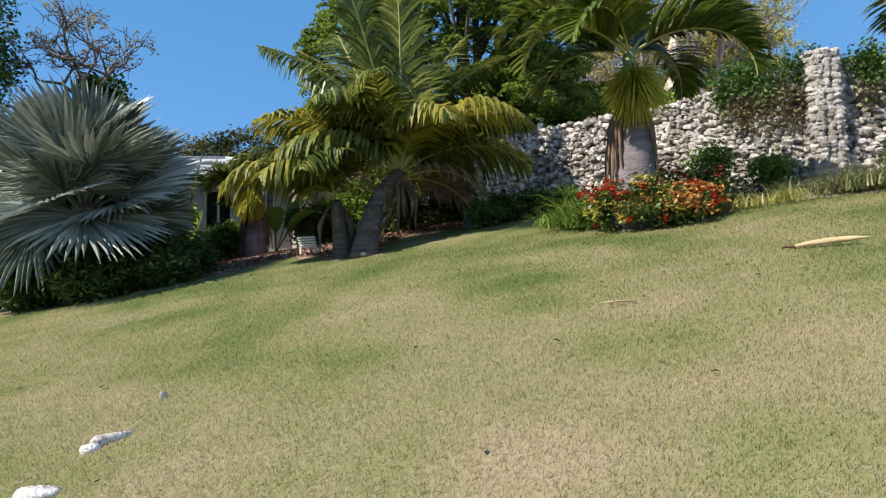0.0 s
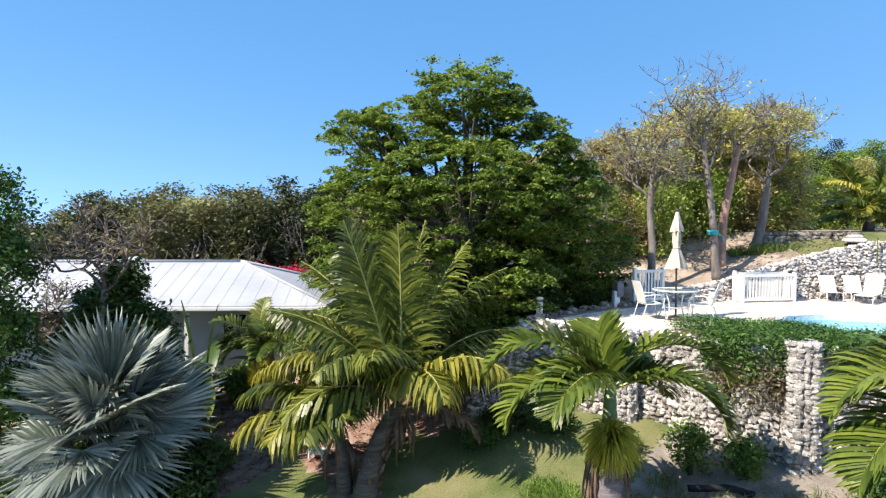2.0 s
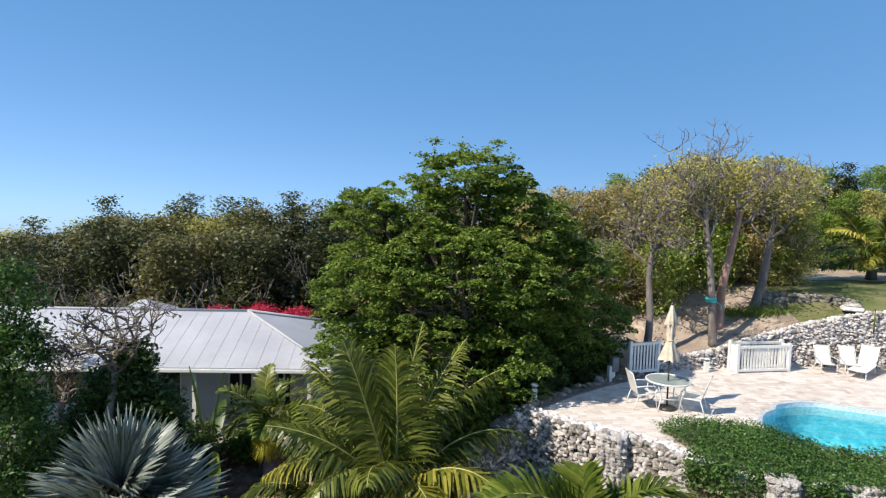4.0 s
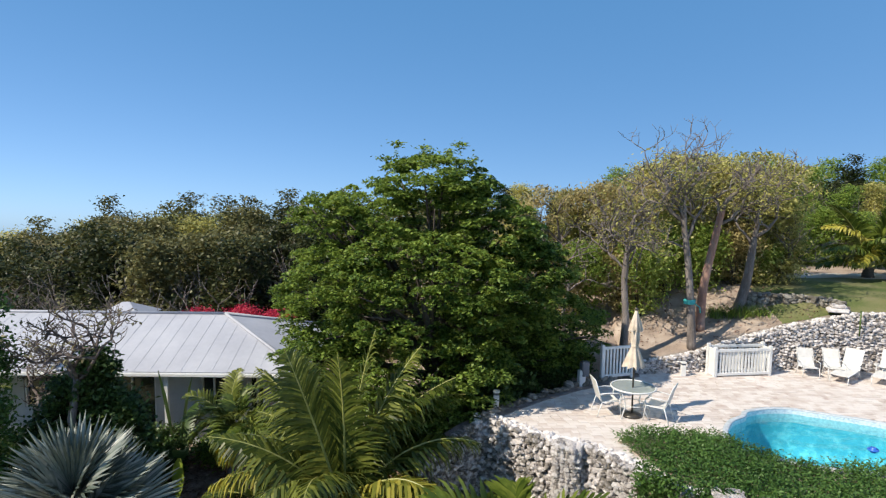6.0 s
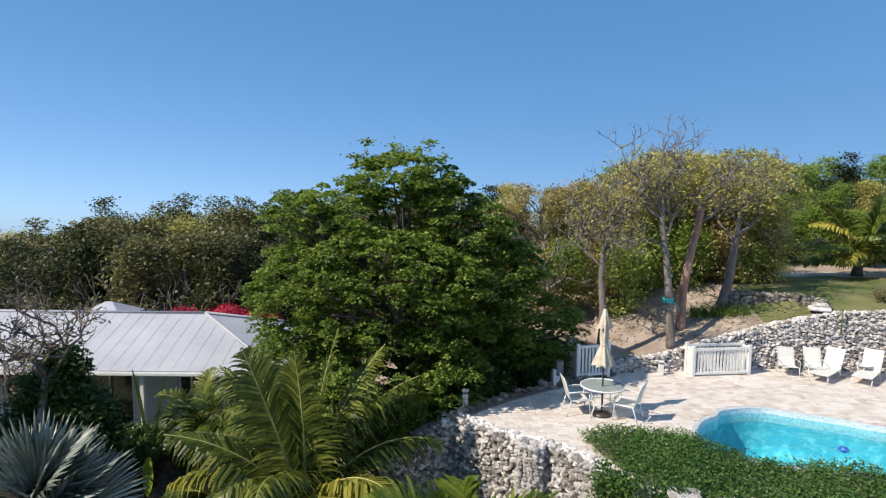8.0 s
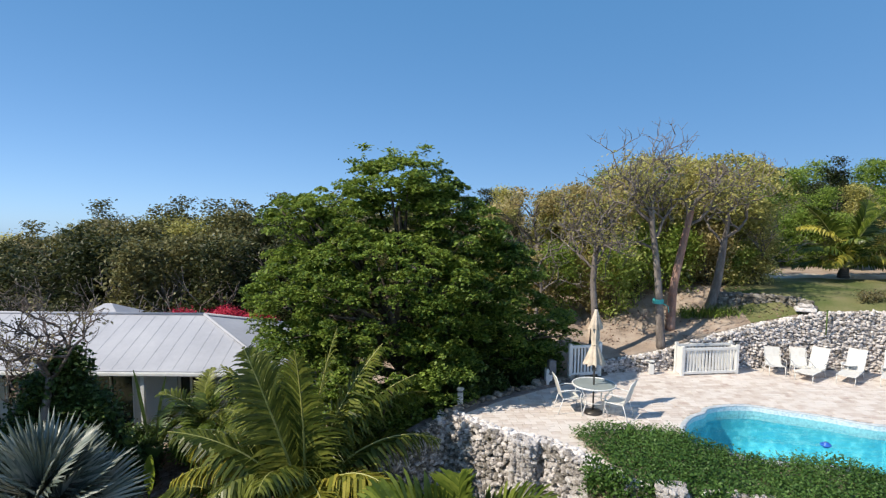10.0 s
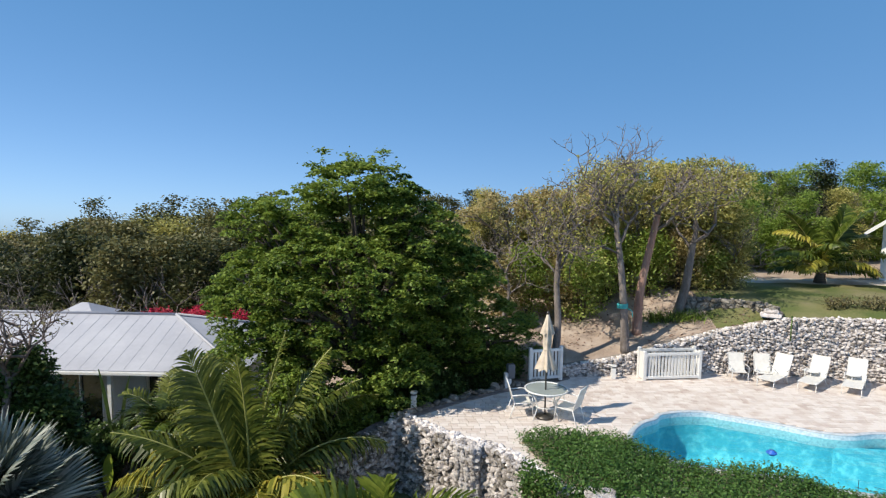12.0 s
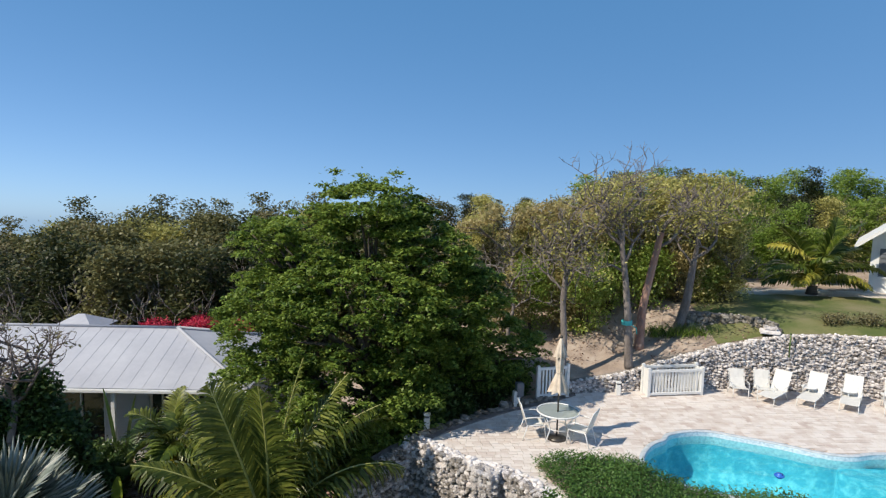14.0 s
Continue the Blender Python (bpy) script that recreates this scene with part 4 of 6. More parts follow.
broad_tree("broadleaf_tree", "dense dark-green broadleaf tree with layered clumps of leaves", BX, BY, big_lobes, 1500, 100, 0.165, 0.45, 0.115, LEAF_BIG, 0.28, 2.2, 5, up=0.6, extra=top_sprigs, inner=0.84, under=0.55, dome=0.26)


# ---- palms ----
def frond_mesh(name, size, lift, droop, rng, mat, pairs=46, leaf=0.6, width=0.035, hang=0.5, vee=0.5, bow=0.0):
    """A feather frond along +x: a bending stem with two rows of narrow leaflets."""
    n = 16
    p, e, pts = np.zeros(3), lift, []
    yaw = 0.0
    for i in range(n + 1):
        pts.append(p.copy())
        t = i / n
        e2 = e - droop * t ** 1.4
        yaw += bow / n
        p = p + np.array([math.cos(e2) * math.cos(yaw), math.cos(e2) * math.sin(yaw), math.sin(e2)]) * size / n
    pts = np.array(pts)
    vs, fs, mi = [], [], []
    r = [0.028 * size / 3 * (1 - 0.85 * i / n) + 0.004 for i in range(n + 1)]
    a, b = tube_data([Vector(q) for q in pts], r, 5, 0)
    vs += a; fs += b; mi += [1] * len(b)
    for k in range(pairs):
        t = 0.13 + 0.87 * (k + rng.uniform(0, 0.4)) / pairs
        f = min(t, 0.999) * n
        i = int(f)
        q = pts[i] + (pts[min(i + 1, n)] - pts[i]) * (f - i)
        d = pts[min(i + 1, n)] - pts[max(i - 1, 0)]; d /= np.linalg.norm(d)
        sidev = np.cross(d, [0, 0, 1.0]); sidev /= np.linalg.norm(sidev) + 1e-9
        upv = np.cross(sidev, d)
        long = leaf * (math.sin(math.pi * min(1, 0.16 + t * 0.86)) ** 0.6 + 0.05) * rng.uniform(0.72, 1.12)
        sag = hang * (0.15 + 0.85 * math.hypot(d[0], d[1]))
        for sgn in (-1, 1):
            o = sidev * sgn * 0.85 + d * (0.55 + 0.5 * t + rng.uniform(-0.14, 0.14)) + upv * (vee + rng.uniform(-0.2, 0.2))
            o /= np.linalg.norm(o)
            g = np.array([0, 0, -1.0])
            m = q + o * long * 0.45 + g * long * 0.05 * sag
            o2 = o + g * sag * 0.9; o2 /= np.linalg.norm(o2)
            m2 = m + o2 * long * 0.32
            o3 = o2 + g * sag * 1.2; o3 /= np.linalg.norm(o3)
            e_ = m2 + o3 * long * 0.28
            wv = np.cross(o, upv); wv /= np.linalg.norm(wv) + 1e-9
            wd = width * (0.7 + 0.6 * long / leaf)
            z = len(vs)
            vs += [q - wv * wd * 0.3, q + wv * wd * 0.3, m - wv * wd * 0.5, m + wv * wd * 0.5, m2 - wv * wd * 0.4, m2 + wv * wd * 0.4, e_]
            fs += [(z, z + 1, z + 3, z + 2), (z + 2, z + 3, z + 5, z + 4), (z + 4, z + 5, z + 6)]
            mi += [0, 0, 0]
    me = mesh_of(name, vs, fs, [mat, RACHIS])
    me.polygons.foreach_set("material_index", mi)
    return me


def add_frond(parent, at, az, lift, size, droop, rng, mat=None, label="", **kw):
    me = frond_mesh("frond", size, radians(lift), radians(droop), rng, mat or FROND, **kw)
    return put("frond", me, parent, pose(*at, 0, 0, az) @ pose(0, 0, 0, rng.uniform(-25, 25), 0, 0), label)


def stem(parent, pts, radii, mat, name="trunk", sides=12):
    """A ringed trunk."""
    line = smooth_line(pts, 6)
    k = len(line)
    rs = list(np.interp(np.linspace(0, 1, k), np.linspace(0, 1, len(radii)), radii))
    rs = [r * (1 + (0.05 if i % 2 else -0.03)) for i, r in enumerate(rs)]
    return tubes(name, [(line, rs)], mat, parent, sides)


def feather_palm(x, y, label, stems, fronds, seed, mat=None, leaf=0.75, pairs=50, name="coconut_palm", **kw):
    z = land(x, y)
    t = thing(name, label, "palm tree", pose(x, y, z))
    rng = np.random.RandomState(seed)
    for pts, rad in stems:
        stem(t, pts, rad, PALM_BARK)
    for at, az, lift, size, droop, m2 in fronds:
        add_frond(t, at, az, lift, size, droop, rng, m2 or mat, pairs=pairs, leaf=leaf, **kw)
    return t


# azimuth 0 is to the right, 90 away, 270 towards the lawn
Y_, N_ = FROND_YELLOW, None
H = (0.58, 0.82, 1.60)
H2 = (-0.58, 0.60, 1.05)
coco = feather_palm(-1.46, 10.3, "clump of two coconut palms with arching green and yellowing fronds",
             [([(0.0, 0, -0.1), (0.10, 0.14, 0.5), (0.25, 0.38, 1.08), H], [0.27, 0.19, 0.15, 0.13]), ([(-0.42, 0.3, -0.05), (-0.48, 0.38, 0.45), H2], [0.17, 0.13, 0.10])],
             [(H, 150, 87, 3.9, 10, N_), (H, 20, 84, 3.9, 14, N_), (H, 250, 86, 3.7, 14, N_), (H, 100, 82, 3.6, 22, N_),
              (H, 38, 72, 3.9, 32, N_), (H, 8, 70, 3.8, 52, N_), (H, 33, 62, 4.1, 78, N_), (H, 22, 54, 3.6, 86, N_), (H, 335, 58, 3.0, 108, Y_), (H, 300, 62, 2.5, 125, Y_), (H, 5, 40, 2.9, 96, N_),
              (H, 164, 68, 3.8, 46, N_), (H, 190, 64, 3.5, 60, N_), (H, 150, 58, 3.4, 72, N_), (H, 204, 52, 3.1, 88, Y_), (H, 236, 66, 2.7, 112, N_), (H, 214, 38, 2.7, 96, N_), (H, 272, 74, 2.6, 100, N_), (H, 70, 60, 3.3, 80, N_), (H, 125, 58, 3.3, 80, N_),
              (H2, 184, 62, 2.5, 112, N_), (H2, 206, 44, 2.3, 104, Y_), (H2, 232, 52, 2.0, 118, Y_), (H2, 262, 58, 1.8, 120, N_), (H2, 160, 74, 2.5, 70, N_), (H2, 300, 70, 1.6, 100, N_)], 21, leaf=0.98, pairs=66, hang=1.25, width=0.05, vee=0.05)
for az, lift, size, droop in ((350, 18, 1.9, 95), (25, 10, 1.7, 90)):
    add_frond(coco, (H[0], H[1], H[2] - 0.1), az, lift, size, droop, np.random.RandomState(int(az)), HUSK, "dead brown hanging frond", pairs=44, leaf=0.7, hang=1.4, width=0.03)
rs = random.Random(5)
for i in range(16):
    an = rs.uniform(0, 6.28)
    bx, by, top = ((H[0], H[1], 1.35), (H2[0], H2[1], 0.85), (H[0], H[1], 1.3))[i % 3]
    r0 = 0.15
    ca, sa = r0 * math.cos(an), r0 * math.sin(an)
    tubes("sheath", [([(bx + ca, by + sa, top + 0.1), (bx + 2.0 * ca, by + 2.0 * sa, top - 0.25), (bx + 1.9 * ca, by + 1.9 * sa, top - rs.uniform(0.5, 0.9))], [0.03, 0.05, 0.01])], HUSK, coco, 4, "dry brown hanging sheath")

for i in range(22):
    k, an = 0.12 + 0.8 * i / 22, i * 2.4
    bx, by, bz_ = H[0] * k, H[1] * k ** 1.3, H[2] * k
    r0 = 0.2 - 0.07 * k
    tubes("leaf_base", [([(bx + r0 * 0.8 * math.cos(an), by + r0 * 0.8 * math.sin(an), bz_), (bx + r0 * 1.15 * math.cos(an), by + r0 * 1.15 * math.sin(an), bz_ + 0.10), (bx + r0 * 1.5 * math.cos(an), by + r0 * 1.5 * math.sin(an), bz_ + rs.uniform(0.14, 0.22))], [0.05, 0.04, 0.012])], HUSK, coco, 5, "stub of a cut old frond")


def bottle_palm(x, y, label, height, fat, fronds, seed, size=1.9, fruit=True, name="bottle_palm"):
    z = land(x, y) - 0.05
    t = thing(name, label, "palm tree", pose(x, y, z, 0, 0, 0))
    rng = np.random.RandomState(seed)
    h = height
    stem(t, [(0, 0, 0), (0.0, 0, h * 0.25), (0.02, 0, h * 0.5), (0.03, 0, h * 0.62)], [fat * 0.98, fat * 1.06, fat * 0.84, fat * 0.46], BOTTLE_BARK, sides=16)
    tubes("crownshaft", [([(0.03, 0, h * 0.60), (0.03, 0, h * 0.75), (0.03, 0, h)], [fat * 0.5, fat * 0.42, fat * 0.26])], GREEN_SHAFT, t, 12, "smooth green crownshaft")
    top = (0.03, 0, h * 0.97)
    for az, lift, ln, dr in fronds:
        add_frond(t, top, az, lift, ln * size / 1.9, dr, rng, FROND_DEEP, pairs=64, leaf=0.66 * size / 1.9, width=0.06, hang=0.4, vee=0.5)
    if fruit:
        bars = []
        c0 = Vector((-0.04, -0.40, h * 0.735))
        for i in range(640):
            u = Vector((rng.normal(), rng.normal(), rng.normal() * 0.9)).normalized()
            s = rng.uniform(0.34, 0.50) * size / 1.9
            e = c0 + u * s + Vector((0, 0, -0.12 * s))
            bars.append(([c0 + u * 0.06, c0 + u * s * 0.65 + Vector((0, 0, 0.02)), e - Vector((0, 0, 0.16 * s))], [0.005, 0.008, 0.005]))
        tubes("inflorescence", bars, FLOWER_STEM, t, 3, "bushy yellow-green flower ball")
        for a in range(26):
            an = (0, math.pi)[a % 2] + rng.normal() * 0.45
            r0 = fat * 0.8
            ca_, sa_, e = math.cos(an), math.sin(an), rng.uniform(-0.12, 0.12)
            line = [(r0 * 0.75 * ca_, r0 * sa_, h * 0.68), (r0 * 1.25 * ca_, r0 * 1.2 * sa_, h * 0.56), (r0 * 1.42 * ca_ + e * 0.4, r0 * 1.35 * sa_, h * 0.40), (r0 * 1.35 * ca_ + e, r0 * 1.35 * sa_, h * rng.uniform(0.1, 0.3))]
            tubes("husk", [(line, [0.02, 0.03, 0.022, 0.005])], HUSK, t, 4, "dry brown hanging sheath")
    return t


bottle_palm(2.66, 8.42, "bottle palm with a swollen grey trunk and arching fronds", 2.62, 0.30,
            [(178, 58, 2.5, 142), (3, 56, 2.45, 145), (200, 34, 2.2, 130), (340, 30, 2.15, 128), (150, 26, 1.7, 110), (35, 28, 1.7, 110), (225, 48, 1.9, 150), (60, 84, 1.1, 25)], 31)
bottle_palm(6.75, 6.35, "bottle palm with long arching fronds over the lawn", 2.55, 0.34,
            [(176, 60, 2.4, 150), (190, 30, 2.2, 130), (160, 60, 1.9, 110), (5, 45, 1.9, 120), (60, 50, 1.8, 110), (120, 40, 1.8, 115), (260, 42, 1.6, 120), (320, 40, 1.7, 120)], 32, 2.1)
bottle_palm(-4.6, 14.3, "small bottle palm in the mulched bed by the house", 1.75, 0.26,
            [(175, 40, 1.7, 110), (5, 40, 1.7, 110), (215, 30, 1.6, 110), (325, 35, 1.6, 110), (100, 60, 1.6, 90), (270, 40, 1.4, 110)], 33, 1.7)


def fan_mesh(name, r, rng, petiole=1.2, blades=42, mat=None):
    """A fan leaf along +x on a stalk: stiff folded blades, split at the tips."""
    vs, fs, mi = [], [], []
    a, b = tube_data([Vector((0, 0, 0)), Vector((petiole * 0.5, 0, 0.04)), Vector((petiole, 0, 0))], [0.03, 0.024, 0.02], 5, 0)
    vs += a; fs += b; mi += [1] * len(b)
    span = radians(230)
    tip = radians(rng.uniform(-4, 32))
    nod = (math.cos(tip), math.sin(tip))
    hub = np.array([petiole, 0, 0])
    for i in range(blades):
        t = (i + 0.5) / blades - 0.5
        an = t * span
        half = span / blades * 0.5
        ln = r * (1 - 0.35 * abs(t) * 2 * abs(t)) * rng.uniform(0.92, 1.06)
        split = ln * 0.6

        def pt(ang, rad, dz):
            cup = 0.22 * rad * (abs(ang) / 2.0) ** 2
            fx, fz = rad * math.cos(ang), dz + cup - 0.11 * rad * rad
            return hub + np.array([fx * nod[0] + fz * nod[1], rad * math.sin(ang), fz * nod[0] - fx * nod[1]])
        z = len(vs)
        twist = rng.uniform(-0.03, 0.03)
        dz = 0.02
        vs += [pt(an, 0.02, 0), pt(an - half, split, -dz), pt(an, split, dz), pt(an + half, split, -dz), pt(an - half * 0.55 + twist, ln * 0.80, -dz), pt(an + twist, ln * 0.82, dz * 0.6), pt(an + half * 0.55 + twist, ln * 0.80, -dz), pt(an + twist, ln, -0.05 * rng.rand())]
        fs += [(z, z + 1, z + 2), (z, z + 2, z + 3), (z + 1, z + 4, z + 5, z + 2), (z + 2, z + 5, z + 6, z + 3), (z + 4, z + 7, z + 5), (z + 5, z + 7, z + 6)]
        mi += [0] * 6
    me = mesh_of(name, vs, fs, [mat or FAN_BLUE, FAN_STALK])
    me.polygons.foreach_set("material_index", mi)
    return me


def fan_palm(x, y, label, hub_z, count, r, seed, reach=1.3):
    z = land(x, y)
    t = thing("fan_palm", label, "palm tree", pose(x, y, z))
    rng = np.random.RandomState(seed)
    stem(t, [(0, 0, -0.1), (0.02, 0, hub_z * 0.5), (0, 0, hub_z)], [0.30, 0.26, 0.2], PALM_BARK)
    for i in range(count):
        k = (i + 0.5) / count
        lift = 90 - 96 * k ** 1.2
        az = i * 137.5 + rng.uniform(-12, 12)
        me = fan_mesh("fan_leaf", r * rng.uniform(0.85, 1.12), rng, reach * (1.0 - 0.3 * k) * rng.uniform(0.9, 1.1))
        m = pose(0, 0, hub_z - 0.35 * k, 0, 0, az) @ pose(0, 0, 0, rng.uniform(-60, 60), -lift, 0)
        put("fan_leaf", me, t, m, "stiff silver-blue fan leaf" if i == 0 else "")
    for i in range(7):
        az = rng.uniform(0, 360)
        tubes("dead_leaf", [([(0.2 * math.cos(az), 0.2 * math.sin(az), hub_z * 0.8), (0.7 * math.cos(az), 0.7 * math.sin(az), hub_z * 0.7), (0.95 * math.cos(az), 0.95 * math.sin(az), 0.1)], [0.02, 0.05, 0.01])], HUSK, t, 4, "dry brown hanging leaf")
    return t


fan_palm(-6.6, 10.75, "large silver-blue fan palm with stiff pleated leaves", 1.75, 34, 1.42, 41, 1.0)


# ---- open, half-bare trees on the slope ----
def gumbo_tree(x, y, label, pts, radii, bark, seed, forks, leaves, mat, depth=4):
    z = land(x, y) - 0.05
    t = thing("half_bare_tree", label, "tree", pose(x, y, z), "half-bare trees behind the terrace")
    rr, rng = random.Random(seed), np.random.RandomState(seed)
    line = smooth_line(pts, 5)
    rs = list(np.interp(np.linspace(0, 1, len(line)), np.linspace(0, 1, len(radii)), radii))
    tubes("trunk", [(line, rs)], bark, t, 9)
    bars, tips = [], []
    for at, way, size, r in forks:
        limb_bars(at, way, size, r, rr, depth, bars, 0.56, 0.08, tips, 0.3, 0.66)
    tubes("branchwork", bars, BARK_GREY, t, 4)
    if leaves:
        top = max(p.z for p in tips)
        use = [p for p in tips if rr.random() < (0.95 if p.z < top * 0.84 else 0.0)]
        c = np.repeat(np.array([tuple(p) for p in use]), leaves, axis=0)
        c = c + rng.normal(size=c.shape) * np.array([0.2, 0.2, 0.10])
        put("crown", leaf_mesh("crown", c, 0.11, mat, rng, 0.3), t)
    return t


gumbo_tree(6.03, 17.75, "grey-trunked tree with bare forking branches and thin foliage", [(0, 0, 0), (0.1, 0.05, 1.4), (0.02, 0.1, 2.8), (0.1, 0.1, 3.8)], [0.15, 0.11, 0.09, 0.08], BARK_GREY, 3,
           [((0.1, 0.1, 3.8), (-0.5, 0, 1), 0.7, 0.07), ((0.06, 0.1, 3.6), (-0.15, 0, 1), 1.1, 0.06), ((0.0, 0.1, 2.6), (0.25, 0.05, 1), 1.0, 0.06), ((0.1, 0.1, 3.7), (0.6, 0.2, 1), 0.7, 0.07), ((0.05, 0.1, 3.0), (-0.9, 0.2, 0.7), 0.8, 0.05), ((0.06, 0.1, 3.3), (0.2, -0.6, 0.8), 0.7, 0.045)], 2, LEAF_OLIVE, 5)
gumbo_tree(8.3, 18.35, "tall pale-barked tree with a turquoise rope round its trunk", [(0, 0, 0), (-0.10, 0, 1.4), (-0.24, 0.05, 2.8), (-0.45, 0.05, 4.1)], [0.15, 0.12, 0.10, 0.08], BARK_GREY, 8,
           [((-0.45, 0.05, 4.0), (-0.7, 0, 1), 0.95, 0.075), ((-0.45, 0.05, 4.1), (-0.2, 0, 1), 1.25, 0.055), ((-0.4, 0.05, 3.8), (0.25, 0.1, 1), 1.2, 0.05), ((-0.36, 0.05, 3.4), (0.5, 0.1, 1), 0.8, 0.07), ((-0.42, 0.05, 3.9), (0, 0.6, 1), 0.75, 0.06), ((-0.45, 0.05, 4.1), (0.1, -0.1, 1), 0.95, 0.06), ((-0.3, 0.05, 3.1), (-0.9, -0.2, 0.6), 0.7, 0.045)], 3, LEAF_OLIVE, 5)
gumbo_tree(8.85, 19.4, "copper-barked tree with a peeling trunk and olive foliage", [(0, 0, 0), (0.05, 0, 1.4), (0.28, 0, 2.8), (0.5, 0, 4.0)], [0.17, 0.135, 0.12, 0.10], BARK_RED, 9,
           [((0.5, 0, 4.0), (0.3, 0, 1), 0.75, 0.08), ((0.45, 0, 3.7), (-0.5, 0.3, 1), 0.75, 0.065), ((0.42, 0, 3.5), (0.8, 0.2, 0.8), 0.8, 0.065)], 8, LEAF_OLIVE, 5)
gumbo_tree(10.33, 20.3, "leaning pale tree with a crooked branch and rusty foliage", [(0, 0, -0.1), (0.25, 0, 0.9), (0.35, 0, 1.7), (0.45, 0.05, 2.5)], [0.18, 0.15, 0.13, 0.10], BARK_GREY, 12,
           [((0.45, 0.05, 2.5), (0.3, 0, 1), 0.9, 0.09), ((0.45, 0.05, 2.5), (0.9, 0.1, 0.5), 1.05, 0.07), ((0.4, 0.05, 2.2), (-0.4, 0.5, 1), 1.0, 0.06)], 8, LEAF_OLIVE, 5)
gumbo_tree(4.55, 19.6, "slender bare tree with crooked grey branches", [(0, 0, 0), (-0.1, 0, 0.9), (0.05, 0.05, 1.7), (-0.1, 0.05, 2.4)], [0.08, 0.065, 0.055, 0.045], BARK_GREY, 21,
           [((-0.1, 0.05, 2.4), (-0.6, 0, 0.8), 0.8, 0.045), ((-0.1, 0.05, 2.3), (0.4, 0, 1), 0.8, 0.04), ((0.03, 0.05, 1.6), (0.9, -0.1, 0.5), 0.7, 0.035), ((0.0, 0.05, 1.8), (-0.9, -0.1, 0.5), 0.7, 0.035)], 0, LEAF_OLIVE, 4)
tq = material("turquoise_rope", [(0.02, 0.30, 0.32), (0.05, 0.42, 0.42)], rough=0.7)
rope = thing("rope_wrap", "turquoise rope tied round a tree trunk", "rope", pose(8.16, 18.36, land(8.3, 18.35) + 1.42))
tubes("coil", [(circle(0.155, 0.035 * k, 14), 0.022) for k in range(4)], tq, rope, 5)
tubes("knot", [([(0.14, -0.08, 0.0), (0.28, -0.12, -0.1), (0.30, -0.12, -0.28)], 0.018)], tq, rope, 5)

# ---- woods ----
def wood_tree(seed, mat, h, w, clumps, per, size, up=0.4):
    """A scrubby tree of the woods, standing at the origin."""
    rr, rng = random.Random(seed), np.random.RandomState(seed)
    t = thing("woodland_tree", "scrubby grey-green tree at the edge of the woods", "tree", None, "trees of the woods")
    bars, tips = [], []
    for i in range(3):
        limb_bars((rr.uniform(-0.2, 0.2), rr.uniform(-0.2, 0.2), -0.3), (rr.uniform(-0.3, 0.3), rr.uniform(-0.3, 0.3), 1), h * 0.30, 0.07, rr, 4, bars, 0.5, 0.2, tips, 0.22, 0.66)
    tubes("trunk", bars[:1], BARK_GREY, t, 6)
    tubes("branchwork", bars[1:], BARK_GREY, t, 4)
    lobes = []
    for i in range(9):
        a = rr.uniform(0, 6.28)
        k = rr.uniform(0.1, 0.6) * w * (1.15 - 0.1 * i)
        zz = h * (0.10 + 0.74 * i / 8)
        lobes.append((k * math.cos(a), k * math.sin(a), zz, w * rr.uniform(0.22, 0.42), w * rr.uniform(0.22, 0.42), h * rr.uniform(0.09, 0.17)))
    lobes += [(rr.uniform(-0.2, 0.2) * w, rr.uniform(-0.2, 0.2) * w, h * q, w * 0.5, w * 0.5, h * 0.17) for q in (0.14, 0.3, 0.48)]
    c = clump_points(lobes, int(clumps * 0.95), int(per * 1.3), 0.27, 0.5, rng, 0.5, 0.6)
    put("crown", leaf_mesh("crown", c, size, mat, rng, up), t)
    return t


KINDS = [wood_tree(101, LEAF_FOREST, 6.0, 2.1, 300, 34, 0.17), wood_tree(102, LEAF_FOREST, 6.4, 1.8, 260, 34, 0.165), wood_tree(103, LEAF_FOREST, 5.6, 2.2, 170, 26, 0.15),
         wood_tree(104, LEAF_WOOD, 5.8, 2.2, 230, 34, 0.18), wood_tree(105, LEAF_OLIVE, 5.4, 2.2, 260, 34, 0.15), wood_tree(106, LEAF_RUST, 5.0, 1.9, 130, 20, 0.13)]
WR = random.Random(77)
spots = []


def plant(x, y, top, kinds):
    """A tree of the woods whose crown reaches the height top."""
    z = land(x, y)
    k = WR.choice(kinds)
    h0 = (6.0, 6.4, 5.6, 5.8, 5.4, 5.0)[k]
    s = max(0.35, (top - z) / h0)
    spots.append((KINDS[k], pose(x, y, z, 0, 0, WR.uniform(0, 360)) @ Matrix.Diagonal((min(s * 1.1, 1.5), min(s * 1.1, 1.5), s, 1))))


def skyline_left(x):
    return float(np.interp(x, [-60, -34, -27, -23, -20, -15, -9, -3, 3], [0.6, 1.2, 2.4, 3.3, 4.1, 4.3, 4.6, 5.2, 5.6]))


